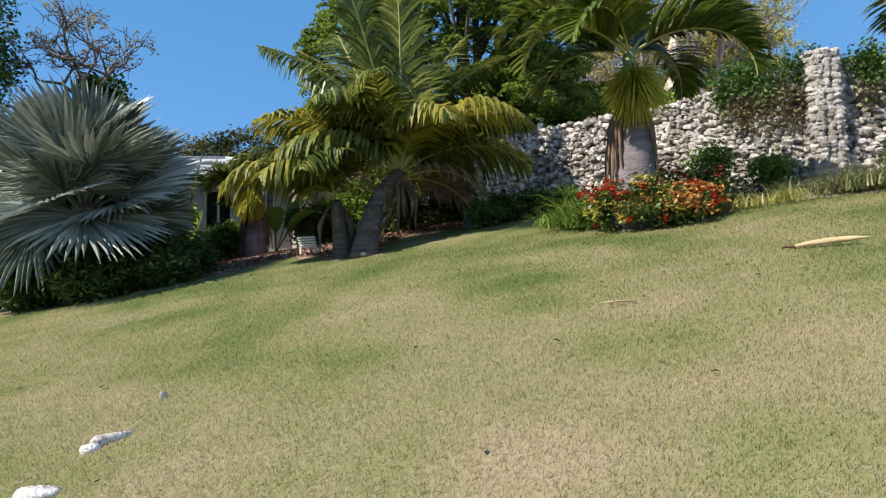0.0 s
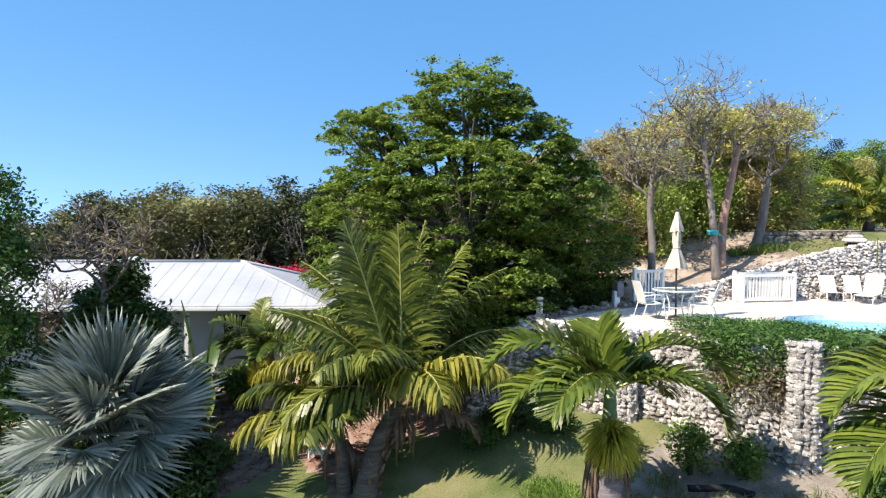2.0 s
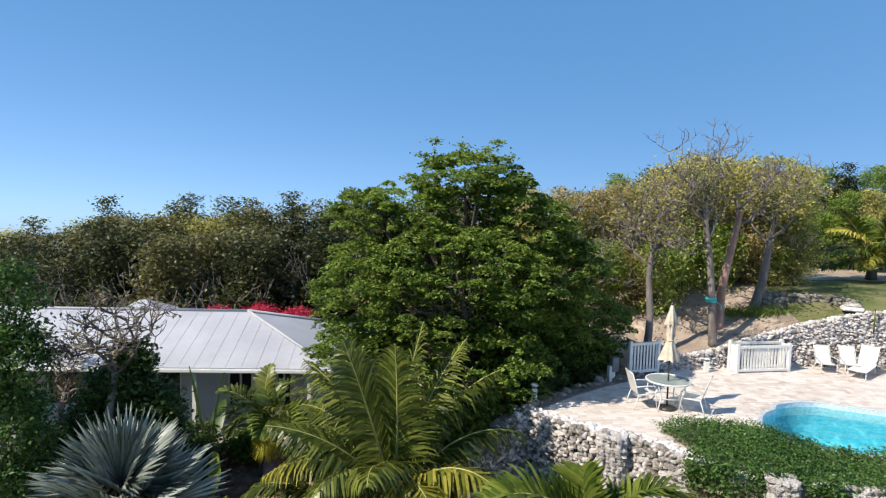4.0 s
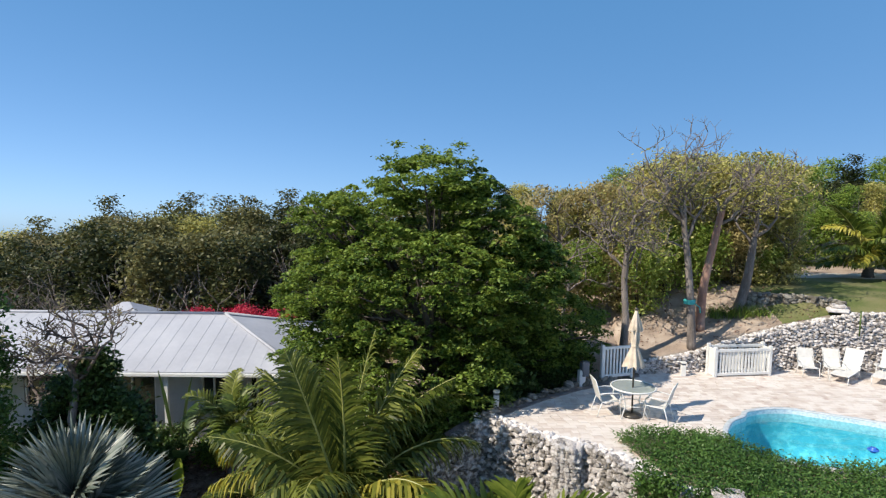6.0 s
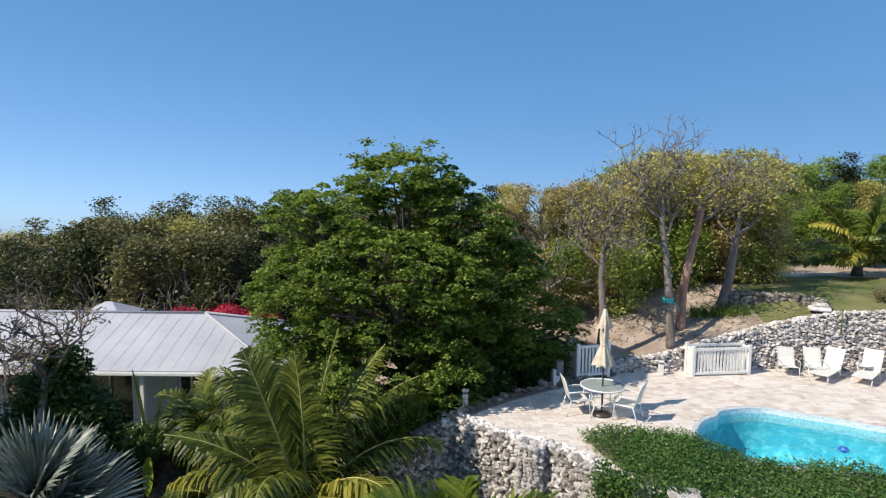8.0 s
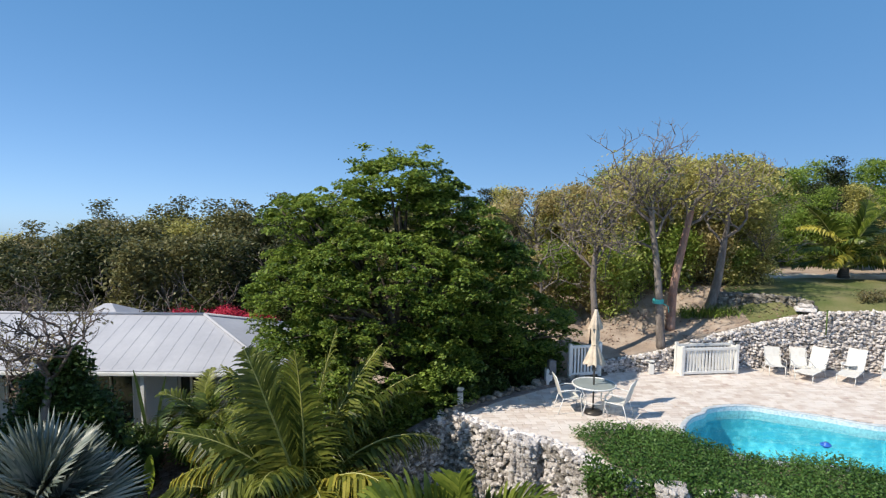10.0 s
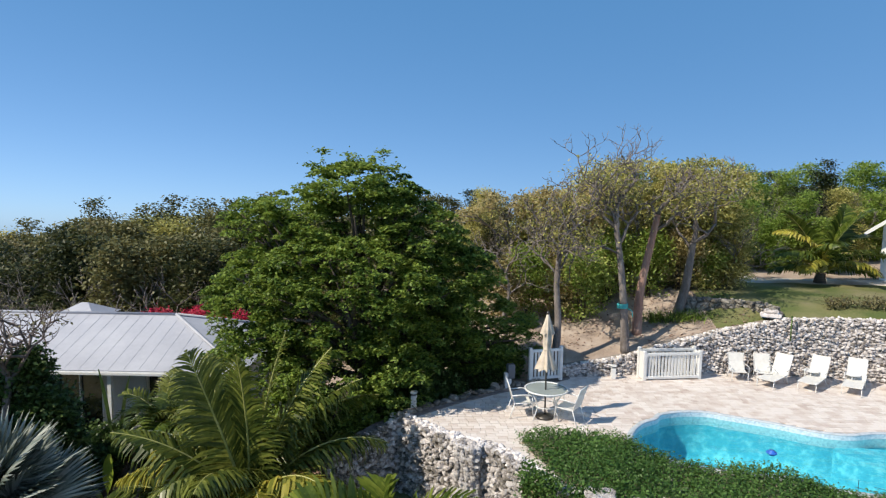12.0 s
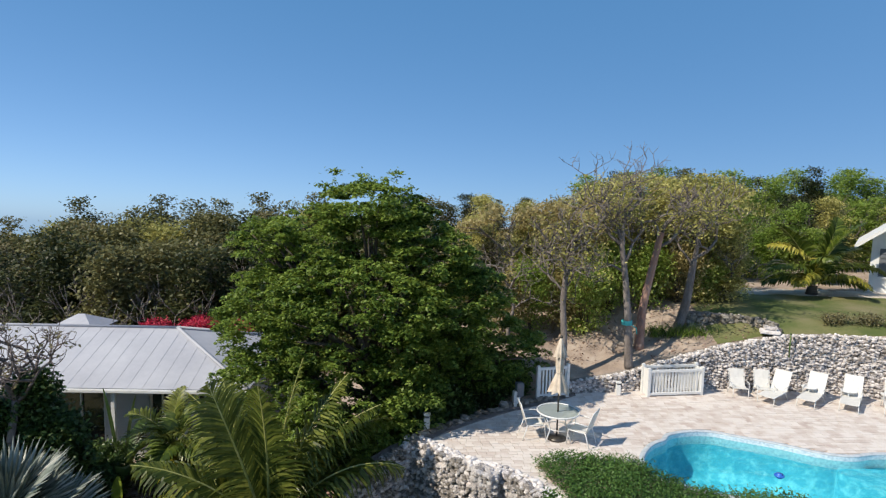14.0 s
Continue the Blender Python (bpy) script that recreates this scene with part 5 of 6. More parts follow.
for row, (y0, drop) in enumerate(((24.5, 0.9), (27.5, 0.35), (31.0, 0.05), (35.0, -0.3), (40.0, -0.6))):
    x = -34.0 - row * 3
    while x < 4.0:
        yy = y0 + WR.uniform(-1.0, 1.0)
        scale = yy / 32.0
        top = 5.6 + (skyline_left(x / scale) - 5.6) * scale - drop + WR.uniform(-0.85, 0.3)
        plant(x + WR.uniform(-0.5, 0.5), yy, top, [0, 0, 1, 1, 2, 2, 4, 5, 2, 5, 2] if row else [0, 1, 2, 0, 1])
        x += WR.uniform(1.7, 2.5)
for i in range(9):
    plant(5.2 + 0.95 * i, 23.6 + WR.uniform(-0.6, 0.6), 5.5 + WR.uniform(-0.5, 0.4), [4, 4, 5, 4])
# olive crowns that spread over the half-bare trunks
for i, (x, y, lobes, mt, n) in enumerate((
        (4.6, 22.2, ((0, 0, 5.0, 1.3, 1.2, 0.6), (-1.2, 0, 4.4, 1.0, 1.0, 0.6), (1.0, 0, 4.6, 1.0, 1.0, 0.8)), LEAF_STRAW, 160),
        (6.9, 21.4, ((0, 0, 5.3, 1.2, 1.2, 0.5), (-1.1, 0, 5.0, 1.0, 1.0, 0.7), (0.9, -0.3, 5.0, 0.9, 0.9, 0.8), (0.2, 0, 4.2, 0.8, 0.8, 0.6)), LEAF_STRAW, 190),
        (9.2, 21.8, ((0, 0, 6.05, 1.5, 1.3, 0.65), (-1.2, 0.2, 5.6, 1.0, 1.0, 0.8), (1.2, 0, 5.7, 1.0, 1.0, 0.8), (0.2, 0, 4.9, 1.0, 0.8, 0.6)), LEAF_OLIVE, 420),
        (11.6, 22.2, ((0, 0, 6.2, 1.4, 1.3, 0.6), (1.1, 0, 5.5, 1.0, 1.0, 0.8), (-1.0, 0, 5.5, 1.0, 1.0, 0.8), (0.5, -0.2, 4.6, 1.0, 0.8, 0.7)), LEAF_OLIVE, 420),
        (12.7, 28.2, ((0, 0, 6.0, 1.2, 1.2, 0.7), (0.7, 0, 4.7, 1.1, 1.0, 0.8), (-0.6, 0, 4.4, 1.0, 1.0, 0.8)), LEAF_RUST, 260))):
    y += 0.5
    broad_tree("umbrella_tree", "open olive-leaved tree spreading over the bare slope", x, y, [(a, b, c + 0.22 - land(x, y), d, e, f) for a, b, c, d, e, f in lobes], int(n * 0.42), 44, 0.2, 0.42, 0.125, mt, 0.09, 2.2, 620 + i, BARK_GREY, up=0.15, group="olive trees on the slope")
# behind the slope
for row, (y0, tops, kinds) in enumerate(((23.0, 3.7, [3, 4, 4, 3]), (26.5, 4.8, [4, 3, 4, 3, 3]), (29.5, 5.9, [4, 4, 3, 5, 4]), (33.5, 6.3, [0, 3, 3, 4]), (38.0, 7.0, [0, 3, 1]), (42.0, 7.4, [0, 1, 3]))):
    x = 2.8 + 0.3 * row
    while x < (10.6 if row == 0 else 33.0 + row * 3):
        yy = y0 + WR.uniform(-0.9, 0.9)
        t2 = tops + WR.uniform(-0.6, 0.4) + (0.4 if x > 14 and row > 2 else 0) - (1.9 if x < 9.5 and row > 2 else 0)
        if row == 1 and x > 11:
            yy += 1.6
        kk = kinds
        if 12.5 < x < 21 and row in (2, 3):
            kk = [3, 3, 0]
        if not (19 < x < 25 and yy < 31):
            plant(x, yy, t2, kk)
        x += WR.uniform(1.7, 2.5)
for src, m in spots:
    o = copy_thing(src, Matrix())
    o.matrix_basis = m
for src in KINDS:
    src.location = (-20.0 + 3.0 * KINDS.index(src), 33.0, land(-14, 33) - 0.2)

# ---- trees and shrubs round the house ----
broad_tree("slender_tree", "slender upright tree with small bright-green leaves", -9.9, 11.8,
           [(0, 0, 3.4, 0.8, 0.8, 1.4), (0.15, 0, 5.0, 0.75, 0.75, 1.3), (0.1, 0, 6.4, 0.6, 0.6, 0.9), (0.1, 0.1, 2.0, 0.9, 0.9, 1.0), (-0.9, 0, 4.8, 0.7, 0.7, 1.6)], 520, 30, 0.15, 0.9, 0.12, LEAF_VINE, 0.09, 2.2, 61, BARK_GREY, up=0.2)
broad_tree("dark_shrub_tree", "dark glossy-leaved round shrub tree beside the house", -7.5, 13.2,
           [(-0.3, 0, 1.9, 1.1, 0.9, 1.2), (0.2, 0, 2.9, 0.6, 0.6, 0.7), (-0.6, 0.1, 3.4, 0.7, 0.7, 0.8), (-0.2, -0.1, 4.1, 0.4, 0.4, 0.6), (0.7, 0, 2.2, 0.3, 0.3, 0.9), (-1.2, 0, 2.2, 0.7, 0.7, 1.2)], 800, 30, 0.13, 0.8, 0.13, LEAF_DARK, 0.07, 0.8, 62, up=0.3)


def frangipani(x, y, seed, tall, s=1.0):
    t = thing("bare_frangipani", "leafless frangipani with dark knobbly branches", "tree", pose(x, y, land(x, y) - 0.05))
    rr = random.Random(seed)
    bars, tips = [], []
    tubes("trunk", [([(0, 0, 0), (0.08, 0, tall * 0.45), (-0.1, 0, tall * 0.75), (0.1, 0, tall)], [0.13, 0.11, 0.10, 0.085])], BARK_GREY, t, 8)
    for way in ((-0.8, 0.1, 0.8), (0.5, 0.2, 1), (1.0, -0.2, 0.6), (0.0, -0.5, 1), (-0.3, 0.3, 1)):
        limb_bars((0.1, 0, tall - 0.05), way, 0.62 * s, 0.06, rr, 5, bars, 0.6, 0.06, tips, 0.28, 0.68)
    tubes("branchwork", bars, BARK_DULL, t, 4)
    rng = np.random.RandomState(seed)
    c = np.repeat(np.array([tuple(p) for p in tips if rr.random() < 0.2]), 5, axis=0)
    c = c + rng.normal(size=c.shape) * 0.06
    put("sparse_foliage", leaf_mesh("sparse_foliage", c, 0.10, LEAF_RUST, rng), t)


frangipani(-8.0, 12.7, 71, 4.2, 1.3)
frangipani(-11.4, 15.6, 72, 2.6, 1.0)


def broad_leaf_plant(name, x, y, label, blades, mat, seed):
    """A clump of long paddle leaves."""
    t = thing(name, label, "plant", pose(x, y, land(x, y) - 0.03))
    rng = np.random.RandomState(seed)
    for az, lift, ln, wd, dr in blades:
        n, vs, fs = 9, [], []
        p, e = np.zeros(3), radians(lift)
        for i in range(n + 1):
            k = i / n
            w = wd * (0.12 if k < 0.35 else math.sin(math.pi * min(1, (k - 0.3) / 0.72)) ** 0.7 + 0.03) * 0.5
            vs += [(p[0], -w, p[2] + w * 0.35), (p[0], 0, p[2]), (p[0], w, p[2] + w * 0.35)]
            p = p + np.array([math.cos(e - radians(dr) * k * k), 0, math.sin(e - radians(dr) * k * k)]) * ln / n
        for i in range(n):
            a = i * 3
            fs += [(a, a + 1, a + 4, a + 3), (a + 1, a + 2, a + 5, a + 4)]
        put("leaf", mesh_of("leaf", vs, fs, mat, True), t, pose(0, 0, 0, 0, 0, az + rng.uniform(-6, 6)))
    return t


broad_leaf_plant("banana_plant", -5.75, 13.2, "upright banana leaf lit yellow-green", [(80, 88, 1.55, 0.36, 10), (190, 70, 0.9, 0.22, 60), (330, 66, 0.8, 0.2, 70)], BANANA, 81)
broad_leaf_plant("bird_of_paradise", -6.7, 15.0, "giant bird of paradise with tall spiky leaves", [(0, 84, 3.0, 0.16, 12), (160, 80, 3.1, 0.12, 10), (200, 60, 2.2, 0.5, 85), (170, 55, 1.9, 0.45, 90), (20, 50, 1.9, 0.5, 90), (250, 60, 1.7, 0.45, 80), (300, 65, 1.8, 0.45, 70), (90, 66, 2.2, 0.4, 50)], LEAF_DARK, 82)
broad_leaf_plant("bird_of_paradise", -4.3, 14.9, "giant bird of paradise beside the house wall", [(10, 82, 2.9, 0.12, 10), (190, 62, 2.1, 0.4, 85), (330, 55, 1.9, 0.4, 90), (60, 68, 2.2, 0.4, 60), (280, 60, 1.7, 0.4, 80)], LEAF_BIG, 83)
feather_palm(-5.0, 14.6, "young feather palm with yellow-green fronds by the house", [([(0, 0, -0.1), (0, 0, 0.8), (0.05, 0, 1.6)], [0.12, 0.09, 0.07])],
             [((0.05, 0, 1.6), a, l, s, d, None) for a, l, s, d in ((170, 62, 1.7, 90), (10, 60, 1.7, 95), (220, 50, 1.5, 100), (320, 50, 1.5, 100), (90, 75, 1.7, 60), (270, 55, 1.4, 100), (130, 66, 1.6, 80), (40, 68, 1.6, 80))], 84, FROND, leaf=0.45, pairs=36, name="feather_palm")
feather_palm(17.2, 25.0, "coconut palm with one orange frond on the upper lawn", [([(0, 0, -0.1), (0, 0, 0.2), (0.05, 0, 0.4)], [0.26, 0.2, 0.16])],
             [((0.05, 0, 0.4), a, l, s, d, m) for a, l, s, d, m in ((176, 74, 3.0, 96, YELLOW_LEAF), (8, 62, 3.1, 84, None), (195, 50, 2.8, 90, None), (345, 46, 2.9, 88, None), (90, 82, 3.2, 20, None), (200, 72, 3.3, 48, None), (350, 74, 3.3, 46, None), (230, 36, 2.3, 84, Y_), (310, 34, 2.3, 84, Y_), (180, 24, 2.2, 66, None), (0, 22, 2.2, 66, None), (270, 66, 2.4, 80, None))], 85, FROND_DEEP, leaf=0.8, pairs=54, width=0.07, hang=0.9)
feather_palm(-13.6, 15.2, "palm crown showing beyond the bare frangipani", [([(0, 0, -0.1), (0, 0, 1.2), (0.05, 0, 2.6)], [0.18, 0.14, 0.12])],
             [((0.05, 0, 2.6), a, l, 2.0, d, None) for a, l, d in ((170, 55, 80), (10, 55, 85), (90, 75, 50), (270, 60, 80), (220, 45, 85), (320, 45, 85), (130, 80, 30))], 86, FROND, leaf=0.5, pairs=34)


def bush(name, label, x, y, rx, ry, h, clumps, per, size, mat, seed, category="shrub", group="", spread=0.09, z=None, up=0.3):
    z = land(x, y) - 0.03 if z is None else z
    t = thing(name, label, category, pose(x, y, z), group)
    rr, rng = random.Random(seed), np.random.RandomState(seed)
    bars = []
    for i in range(7):
        a = rr.uniform(0, 6.28)
        bars.append(([(0.05 * math.cos(a), 0.05 * math.sin(a), 0), (rx * 0.3 * math.cos(a), ry * 0.3 * math.sin(a), h * 0.45), (rx * 0.6 * math.cos(a), ry * 0.6 * math.sin(a), h * 0.75)], [0.02, 0.014, 0.006]))
    tubes("stemwork", bars, BARK_DARK, t, 4)
    c = clump_points([(0, 0, h * 0.5, rx, ry, h * 0.5)], clumps, per, spread, 0.8, rng, 0.35, 0.5)
    put("foliage", leaf_mesh("foliage", c, size, mat, rng, up), t)
    return t, rng


for i, (x, y, r, h, m) in enumerate(((4.45, 9.95, 0.36, 0.95, LEAF_BRIGHT), (5.35, 9.75, 0.3, 0.62, LEAF_BRIGHT), (1.75, 12.2, 0.40, 0.55, LEAF_DARK), (2.35, 11.7, 0.32, 0.5, LEAF_DARK), (1.15, 11.95, 0.36, 0.55, LEAF_DARK), (3.35, 10.7, 0.34, 0.5, LEAF_DARK), (7.0, 8.8, 0.4, 0.55, LEAF_VINE), (0.75, 11.6, 0.34, 0.5, LEAF_VINE), (8.3, 8.6, 0.4, 0.6, LEAF_VINE))):
    bush("shrub", "small rounded green shrub at the foot of the stone wall", x, y, r, r, h, 110, 16, 0.075, m, 200 + i, group="shrubs along the wall")
for i, (x, y, r, h) in enumerate(((-9.3, 21.4, 0.5, 1.2), (-7.6, 21.6, 0.85, 1.5), (-6.2, 21.6, 0.6, 1.25))):
    bush("bougainvillea", "bougainvillea in magenta-red bloom behind the roof", x, y, r, r * 0.8, 0.7, 130, 22, 0.09, MAGENTA, 230 + i, "flowering shrub", "bougainvilleas", 0.12, z=-0.06 + 0.1 * (i % 2))
# flower bed under the bottle palm
fb = thing("flower_bed", "mounded bed of red and orange flowering croton at a palm's foot", "flower bed", pose(2.78, 8.12, land(2.78, 8.12) + 0.0))
rng = np.random.RandomState(9)
mound = [(-0.1, -0.34, 0.14, 0.34, 0.2, 0.2), (0.35, -0.3, 0.14, 0.36, 0.2, 0.2), (-0.15, -0.2, 0.3, 0.34, 0.3, 0.34), (-0.45, 0.08, 0.28, 0.42, 0.36, 0.30), (0.05, -0.10, 0.16, 0.42, 0.32, 0.22), (0.50, 0.0, 0.26, 0.42, 0.35, 0.30), (0.80, 0.3, 0.45, 0.36, 0.35, 0.36), (0.3, 0.3, 0.45, 0.5, 0.3, 0.36), (-0.6, 0.35, 0.3, 0.3, 0.3, 0.3)]
put("foliage", leaf_mesh("foliage", clump_points(mound, 420, 16, 0.07, 0.8, rng, 0.3), 0.075, LEAF_DARK, rng), fb)
put("coloured_foliage", leaf_mesh("coloured_foliage", clump_points([mound[1], mound[4], mound[5]], 58, 20, 0.06, 0.6, rng, 0.95, 0.1) + np.array([0, -0.04, 0.03]), 0.08, ORANGE_FLOWER, rng), fb, None, "pale orange croton leaves")
put("bloom", leaf_mesh("bloom", clump_points(mound, 95, 20, 0.035, 0.7, rng, 0.98, 0.05) + np.array([0, 0, 0.05]), 0.06, RED_FLOWER, rng), fb, None, "orange-red flower heads")
put("yellow_foliage", leaf_mesh("yellow_foliage", clump_points([mound[0], mound[2], mound[3], (-0.6, -0.15, 0.1, 0.2, 0.2, 0.2)], 40, 12, 0.05, 0.7, rng, 0.9, 0.1), 0.07, YELLOW_LEAF, rng), fb)
rb = thing("flower_bed", "red-flowering low plants at the lawn's edge", "flower bed", pose(5.3, 6.15, land(5.3, 6.15)))
put("foliage", leaf_mesh("foliage", clump_points([(0, 0, 0.15, 0.5, 0.4, 0.22)], 90, 14, 0.06, 0.8, rng, 0.3), 0.07, LEAF_DARK, rng), rb)
put("bloom", leaf_mesh("bloom", clump_points([(0, 0, 0.17, 0.5, 0.4, 0.24)], 30, 12, 0.03, 0.7, rng, 0.98, 0.05), 0.055, RED_FLOWER, rng), rb)


def strap_clump(name, label, x, y, n, ln, spread, mat, seed, group=""):
    """Narrow arching leaves from one tuft."""
    t = thing(name, label, "plant", pose(x, y, land(x, y) - 0.02), group)
    rng = np.random.RandomState(seed)
    vs, fs = [], []
    for i in range(n):
        a, e, l = rng.uniform(0, 6.28), rng.uniform(0.6, 1.4), ln * rng.uniform(0.6, 1.1)
        o = np.array([rng.normal() * spread, rng.normal() * spread, 0])
        d = np.array([math.cos(a), math.sin(a), 0]); s = np.array([-math.sin(a), math.cos(a), 0]) * 0.012
        p, z0 = o.copy(), len(vs)
        for k in range(4):
            vs += [p - s * (1 - k / 3.4), p + s * (1 - k / 3.4)]
            ee = e - 0.55 * k
            p = p + (d * math.cos(ee) + np.array([0, 0, math.sin(ee)])) * l / 3
        for k in range(3):
            b = z0 + 2 * k
            fs.append((b, b + 1, b + 3, b + 2))
    put("foliage", mesh_of("foliage", vs, fs, mat), t)


LEAF_GREY = foliage("grey_green_strap", (0.09, 0.11, 0.05), (0.16, 0.18, 0.08), (0.26, 0.27, 0.13), thin=0.3)
for i, (x, y, n, ln, sp) in enumerate(((5.6, 8.15, 420, 0.6, 0.28), (6.2, 7.9, 380, 0.6, 0.28), (6.8, 7.6, 300, 0.55, 0.25), (3.75, 8.45, 160, 0.42, 0.16), (4.15, 8.35, 150, 0.38, 0.18), (4.7, 8.25, 130, 0.34, 0.18), (2.05, 9.3, 260, 0.5, 0.2), (1.95, 9.9, 220, 0.45, 0.2), (3.3, 8.75, 150, 0.5, 0.12))):
    strap_clump("strap_leaf_clump", "tuft of narrow grey-green arching leaves in the bed", x, y, n, ln, sp, LEAF_GREY if i < 3 else (LEAF_OLIVE if i < 6 else LEAF_BRIGHT), 260 + i, "strap-leaf tufts")
for i, x in enumerate((9.6, 10.0, 10.4, 10.9)):
    strap_clump("agave_clump", "clump of broad strap leaves at a tree's foot", x, 20.0 - 0.1 * i, 120, 0.7, 0.2, LEAF_BIG, 280 + i, "agave clumps")
for i, (x, y) in enumerate(((15.2, 19.6), (16.2, 19.5), (17.2, 19.3), (18.2, 19.1))):
    bush("low_hedge", "low purplish hedge along the top of the wall", x, y, 0.55, 0.25, 0.35, 70, 14, 0.07, LEAF_RUST, 290 + i, "hedge", "low hedge plants")

for i, (x, y, r, h, m) in enumerate(((4.4, 20.5, 0.9, 2.3, LEAF_STRAW), (5.3, 20.7, 0.75, 2.7, LEAF_MID), (6.5, 20.9, 0.7, 2.0, LEAF_STRAW), (7.2, 20.6, 0.85, 2.6, LEAF_MID), (8.3, 21.9, 0.9, 2.9, LEAF_MID), (9.7, 21.9, 0.8, 2.5, LEAF_MID), (10.9, 22.2, 0.8, 2.3, LEAF_STRAW), (11.9, 22.8, 0.8, 1.9, LEAF_MID), (12.8, 23.3, 0.6, 1.3, LEAF_STRAW))):
    bush("understory_shrub", "light-green shrub growing among the half-bare trees", x, y, r, r * 0.8, h, 200, 22, 0.115, m, 410 + i, group="shrubs among the half-bare trees", spread=0.15, up=0.1)

# ---- vines over the wall ----
BED = [(4.95, 12.45), (5.5, 12.75), (6.2, 12.9), (7.3, 12.95), (7.45, 12.3), (7.95, 11.85), (8.6, 11.5), (9.5, 11.35), (10.3, 11.28), (10.7, 10.98), (11.4, 10.75), (12.6, 10.7), (15.0, 10.9), (24.0, 11.0), (24.0, 8.4), (18.0, 8.9), (13.0, 9.2), (9.5, 9.5), (7.4, 9.7), (6.5, 9.8), (6.0, 10.15), (5.65, 10.75), (5.3, 11.6)]
soil = tagged(flat_poly("planting_bed", BED, -0.012, DIRT, None, 0.10), "planted strip of soil between pool and wall", "planting bed", kind="structure")
rng = np.random.RandomState(4)
vine = thing("creeping_vine", "dense green creeper covering the terrace edge", "creeper", pose(0, 0, 0))
pts = []
while len(pts) < 2600:
    p = (rng.uniform(4.5, 16.5), rng.uniform(8.6, 13.0))
    if inside(p, BED):
        pts.append((*p, 0.06 + 0.16 * rng.rand() + 0.08 * math.sin(p[0] * 2.1) * math.cos(p[1] * 1.7)))
pts = np.array(pts)
c = np.repeat(pts, 24, axis=0)
c = c + rng.normal(size=c.shape) * np.array([0.10, 0.10, 0.045])
put("foliage", leaf_mesh("foliage", c, 0.06, LEAF_VINE, rng, 0.6), vine)
tubes("runner", [([(p[0], p[1], 0.02), (p[0] + rng.normal() * 0.2, p[1] + rng.normal() * 0.2, p[2]), (p[0] + rng.normal() * 0.4, p[1] + rng.normal() * 0.4, 0.03)], 0.006) for p in pts[::12]], BARK_DARK, vine, 3)
hang = thing("hanging_vine", "dry brown and green creeper hanging down the stone wall", "creeper", pose(0, 0, 0))
acc = length(FRONT)
green, dry = [], []
for i in range(1500):
    s = rng.uniform(5.5, 12.0)
    q, d = along(FRONT, s)
    nrm = Vector((d.y, -d.x))
    deep = float(np.interp(q.x, [4.6, 5.0, 5.2, 5.4, 6.2, 6.35, 6.4, 6.85, 6.95, 7.3, 8.2, 9.0, 9.4, 10.2, 11, 12, 13.5, 22], [0.12, 0.25, 0.55, 1.0, 1.25, 0.7, 0, 0, 0.9, 0.12, 0.1, 0.1, 0.2, 0.12, 0.1, 0.15, 0.1, 0.1])) * rng.uniform(0.75, 1.05)
    if q.x < 5.15 or q.x > 7.25 or deep < 0.1:
        continue
    k = rng.rand()
    zz = 0.30 - (deep + 0.25) * k
    pt = (q.x + nrm.x * (0.16 + 0.05 * rng.rand()), q.y + nrm.y * (0.16 + 0.05 * rng.rand()), zz)
    (green if k * (deep + 0.2) < 0.5 + 0.25 * rng.rand() else dry).append(pt)
for nm, arr, mt, sz in (("green_leaves", green, LEAF_VINE, 0.08), ("dry_leaves", dry, DEAD_VINE, 0.07)):
    c = np.repeat(np.array(arr), 14, axis=0)
    c = c + rng.normal(size=c.shape) * np.array([0.08, 0.05, 0.10])
    put(nm, leaf_mesh(nm, c, sz, mt, rng, 0.1), hang)
tubes("stemwork", [([(p[0], p[1], 0.05), (p[0] + rng.normal() * 0.05, p[1], p[2] * 0.5), (p[0] + rng.normal() * 0.1, p[1], p[2] - 0.1)], 0.006) for p in dry[::3]], BARK_DARK, hang, 3)["kind"] = "stuff"

# dark pipe lying in the bed
PIPE = material("dark_pipe_plastic", [(0.012, 0.013, 0.015), (0.03, 0.031, 0.034)], scale=6, fine=40, rough=0.9, bump=0.3, spec=0.1)
pipe = thing("drain_pipe", "dark curved pipe lying in the bed below the wall", "pipe", pose(4.78, 9.3, land(4.78, 9.3) + 0.09))
line = smooth_line([(-0.55, 0.05, 0.0), (-0.25, 0.0, 0.03), (0.1, -0.02, 0.05), (0.4, -0.1, -0.01)], 5)
tubes("pipe_body", [(line, [0.055 + 0.005 * (k % 2) for k in range(len(line))])], PIPE, pipe, 10)
tubes("pipe_collar", [([line[-1], Vector(line[-1]) + Vector((0.07, -0.03, -0.015))], 0.07)], PIPE, pipe, 10)
for i, (x, y, rx, h) in enumerate(((-6.5, 10.9, 0.9, 1.0), (-5.6, 11.2, 0.7, 1.0), (-7.6, 11.2, 0.8, 1.1), (-6.3, 11.8, 0.9, 1.3), (-7.3, 11.9, 0.9, 1.2), (-5.2, 11.9, 0.5, 0.7), (-8.6, 11.3, 0.8, 1.0), (-6.2, 10.35, 0.7, 0.7), (-7.4, 10.55, 0.7, 0.8), (-5.3, 10.9, 0.6, 0.6))):
    bush("undergrowth_shrub", "dark shaded shrub growing under the fan palm", x, y, rx, rx * 0.7, h, 170, 20, 0.11, LEAF_DARK, 330 + i, group="shrubs under the fan palm", spread=0.12)
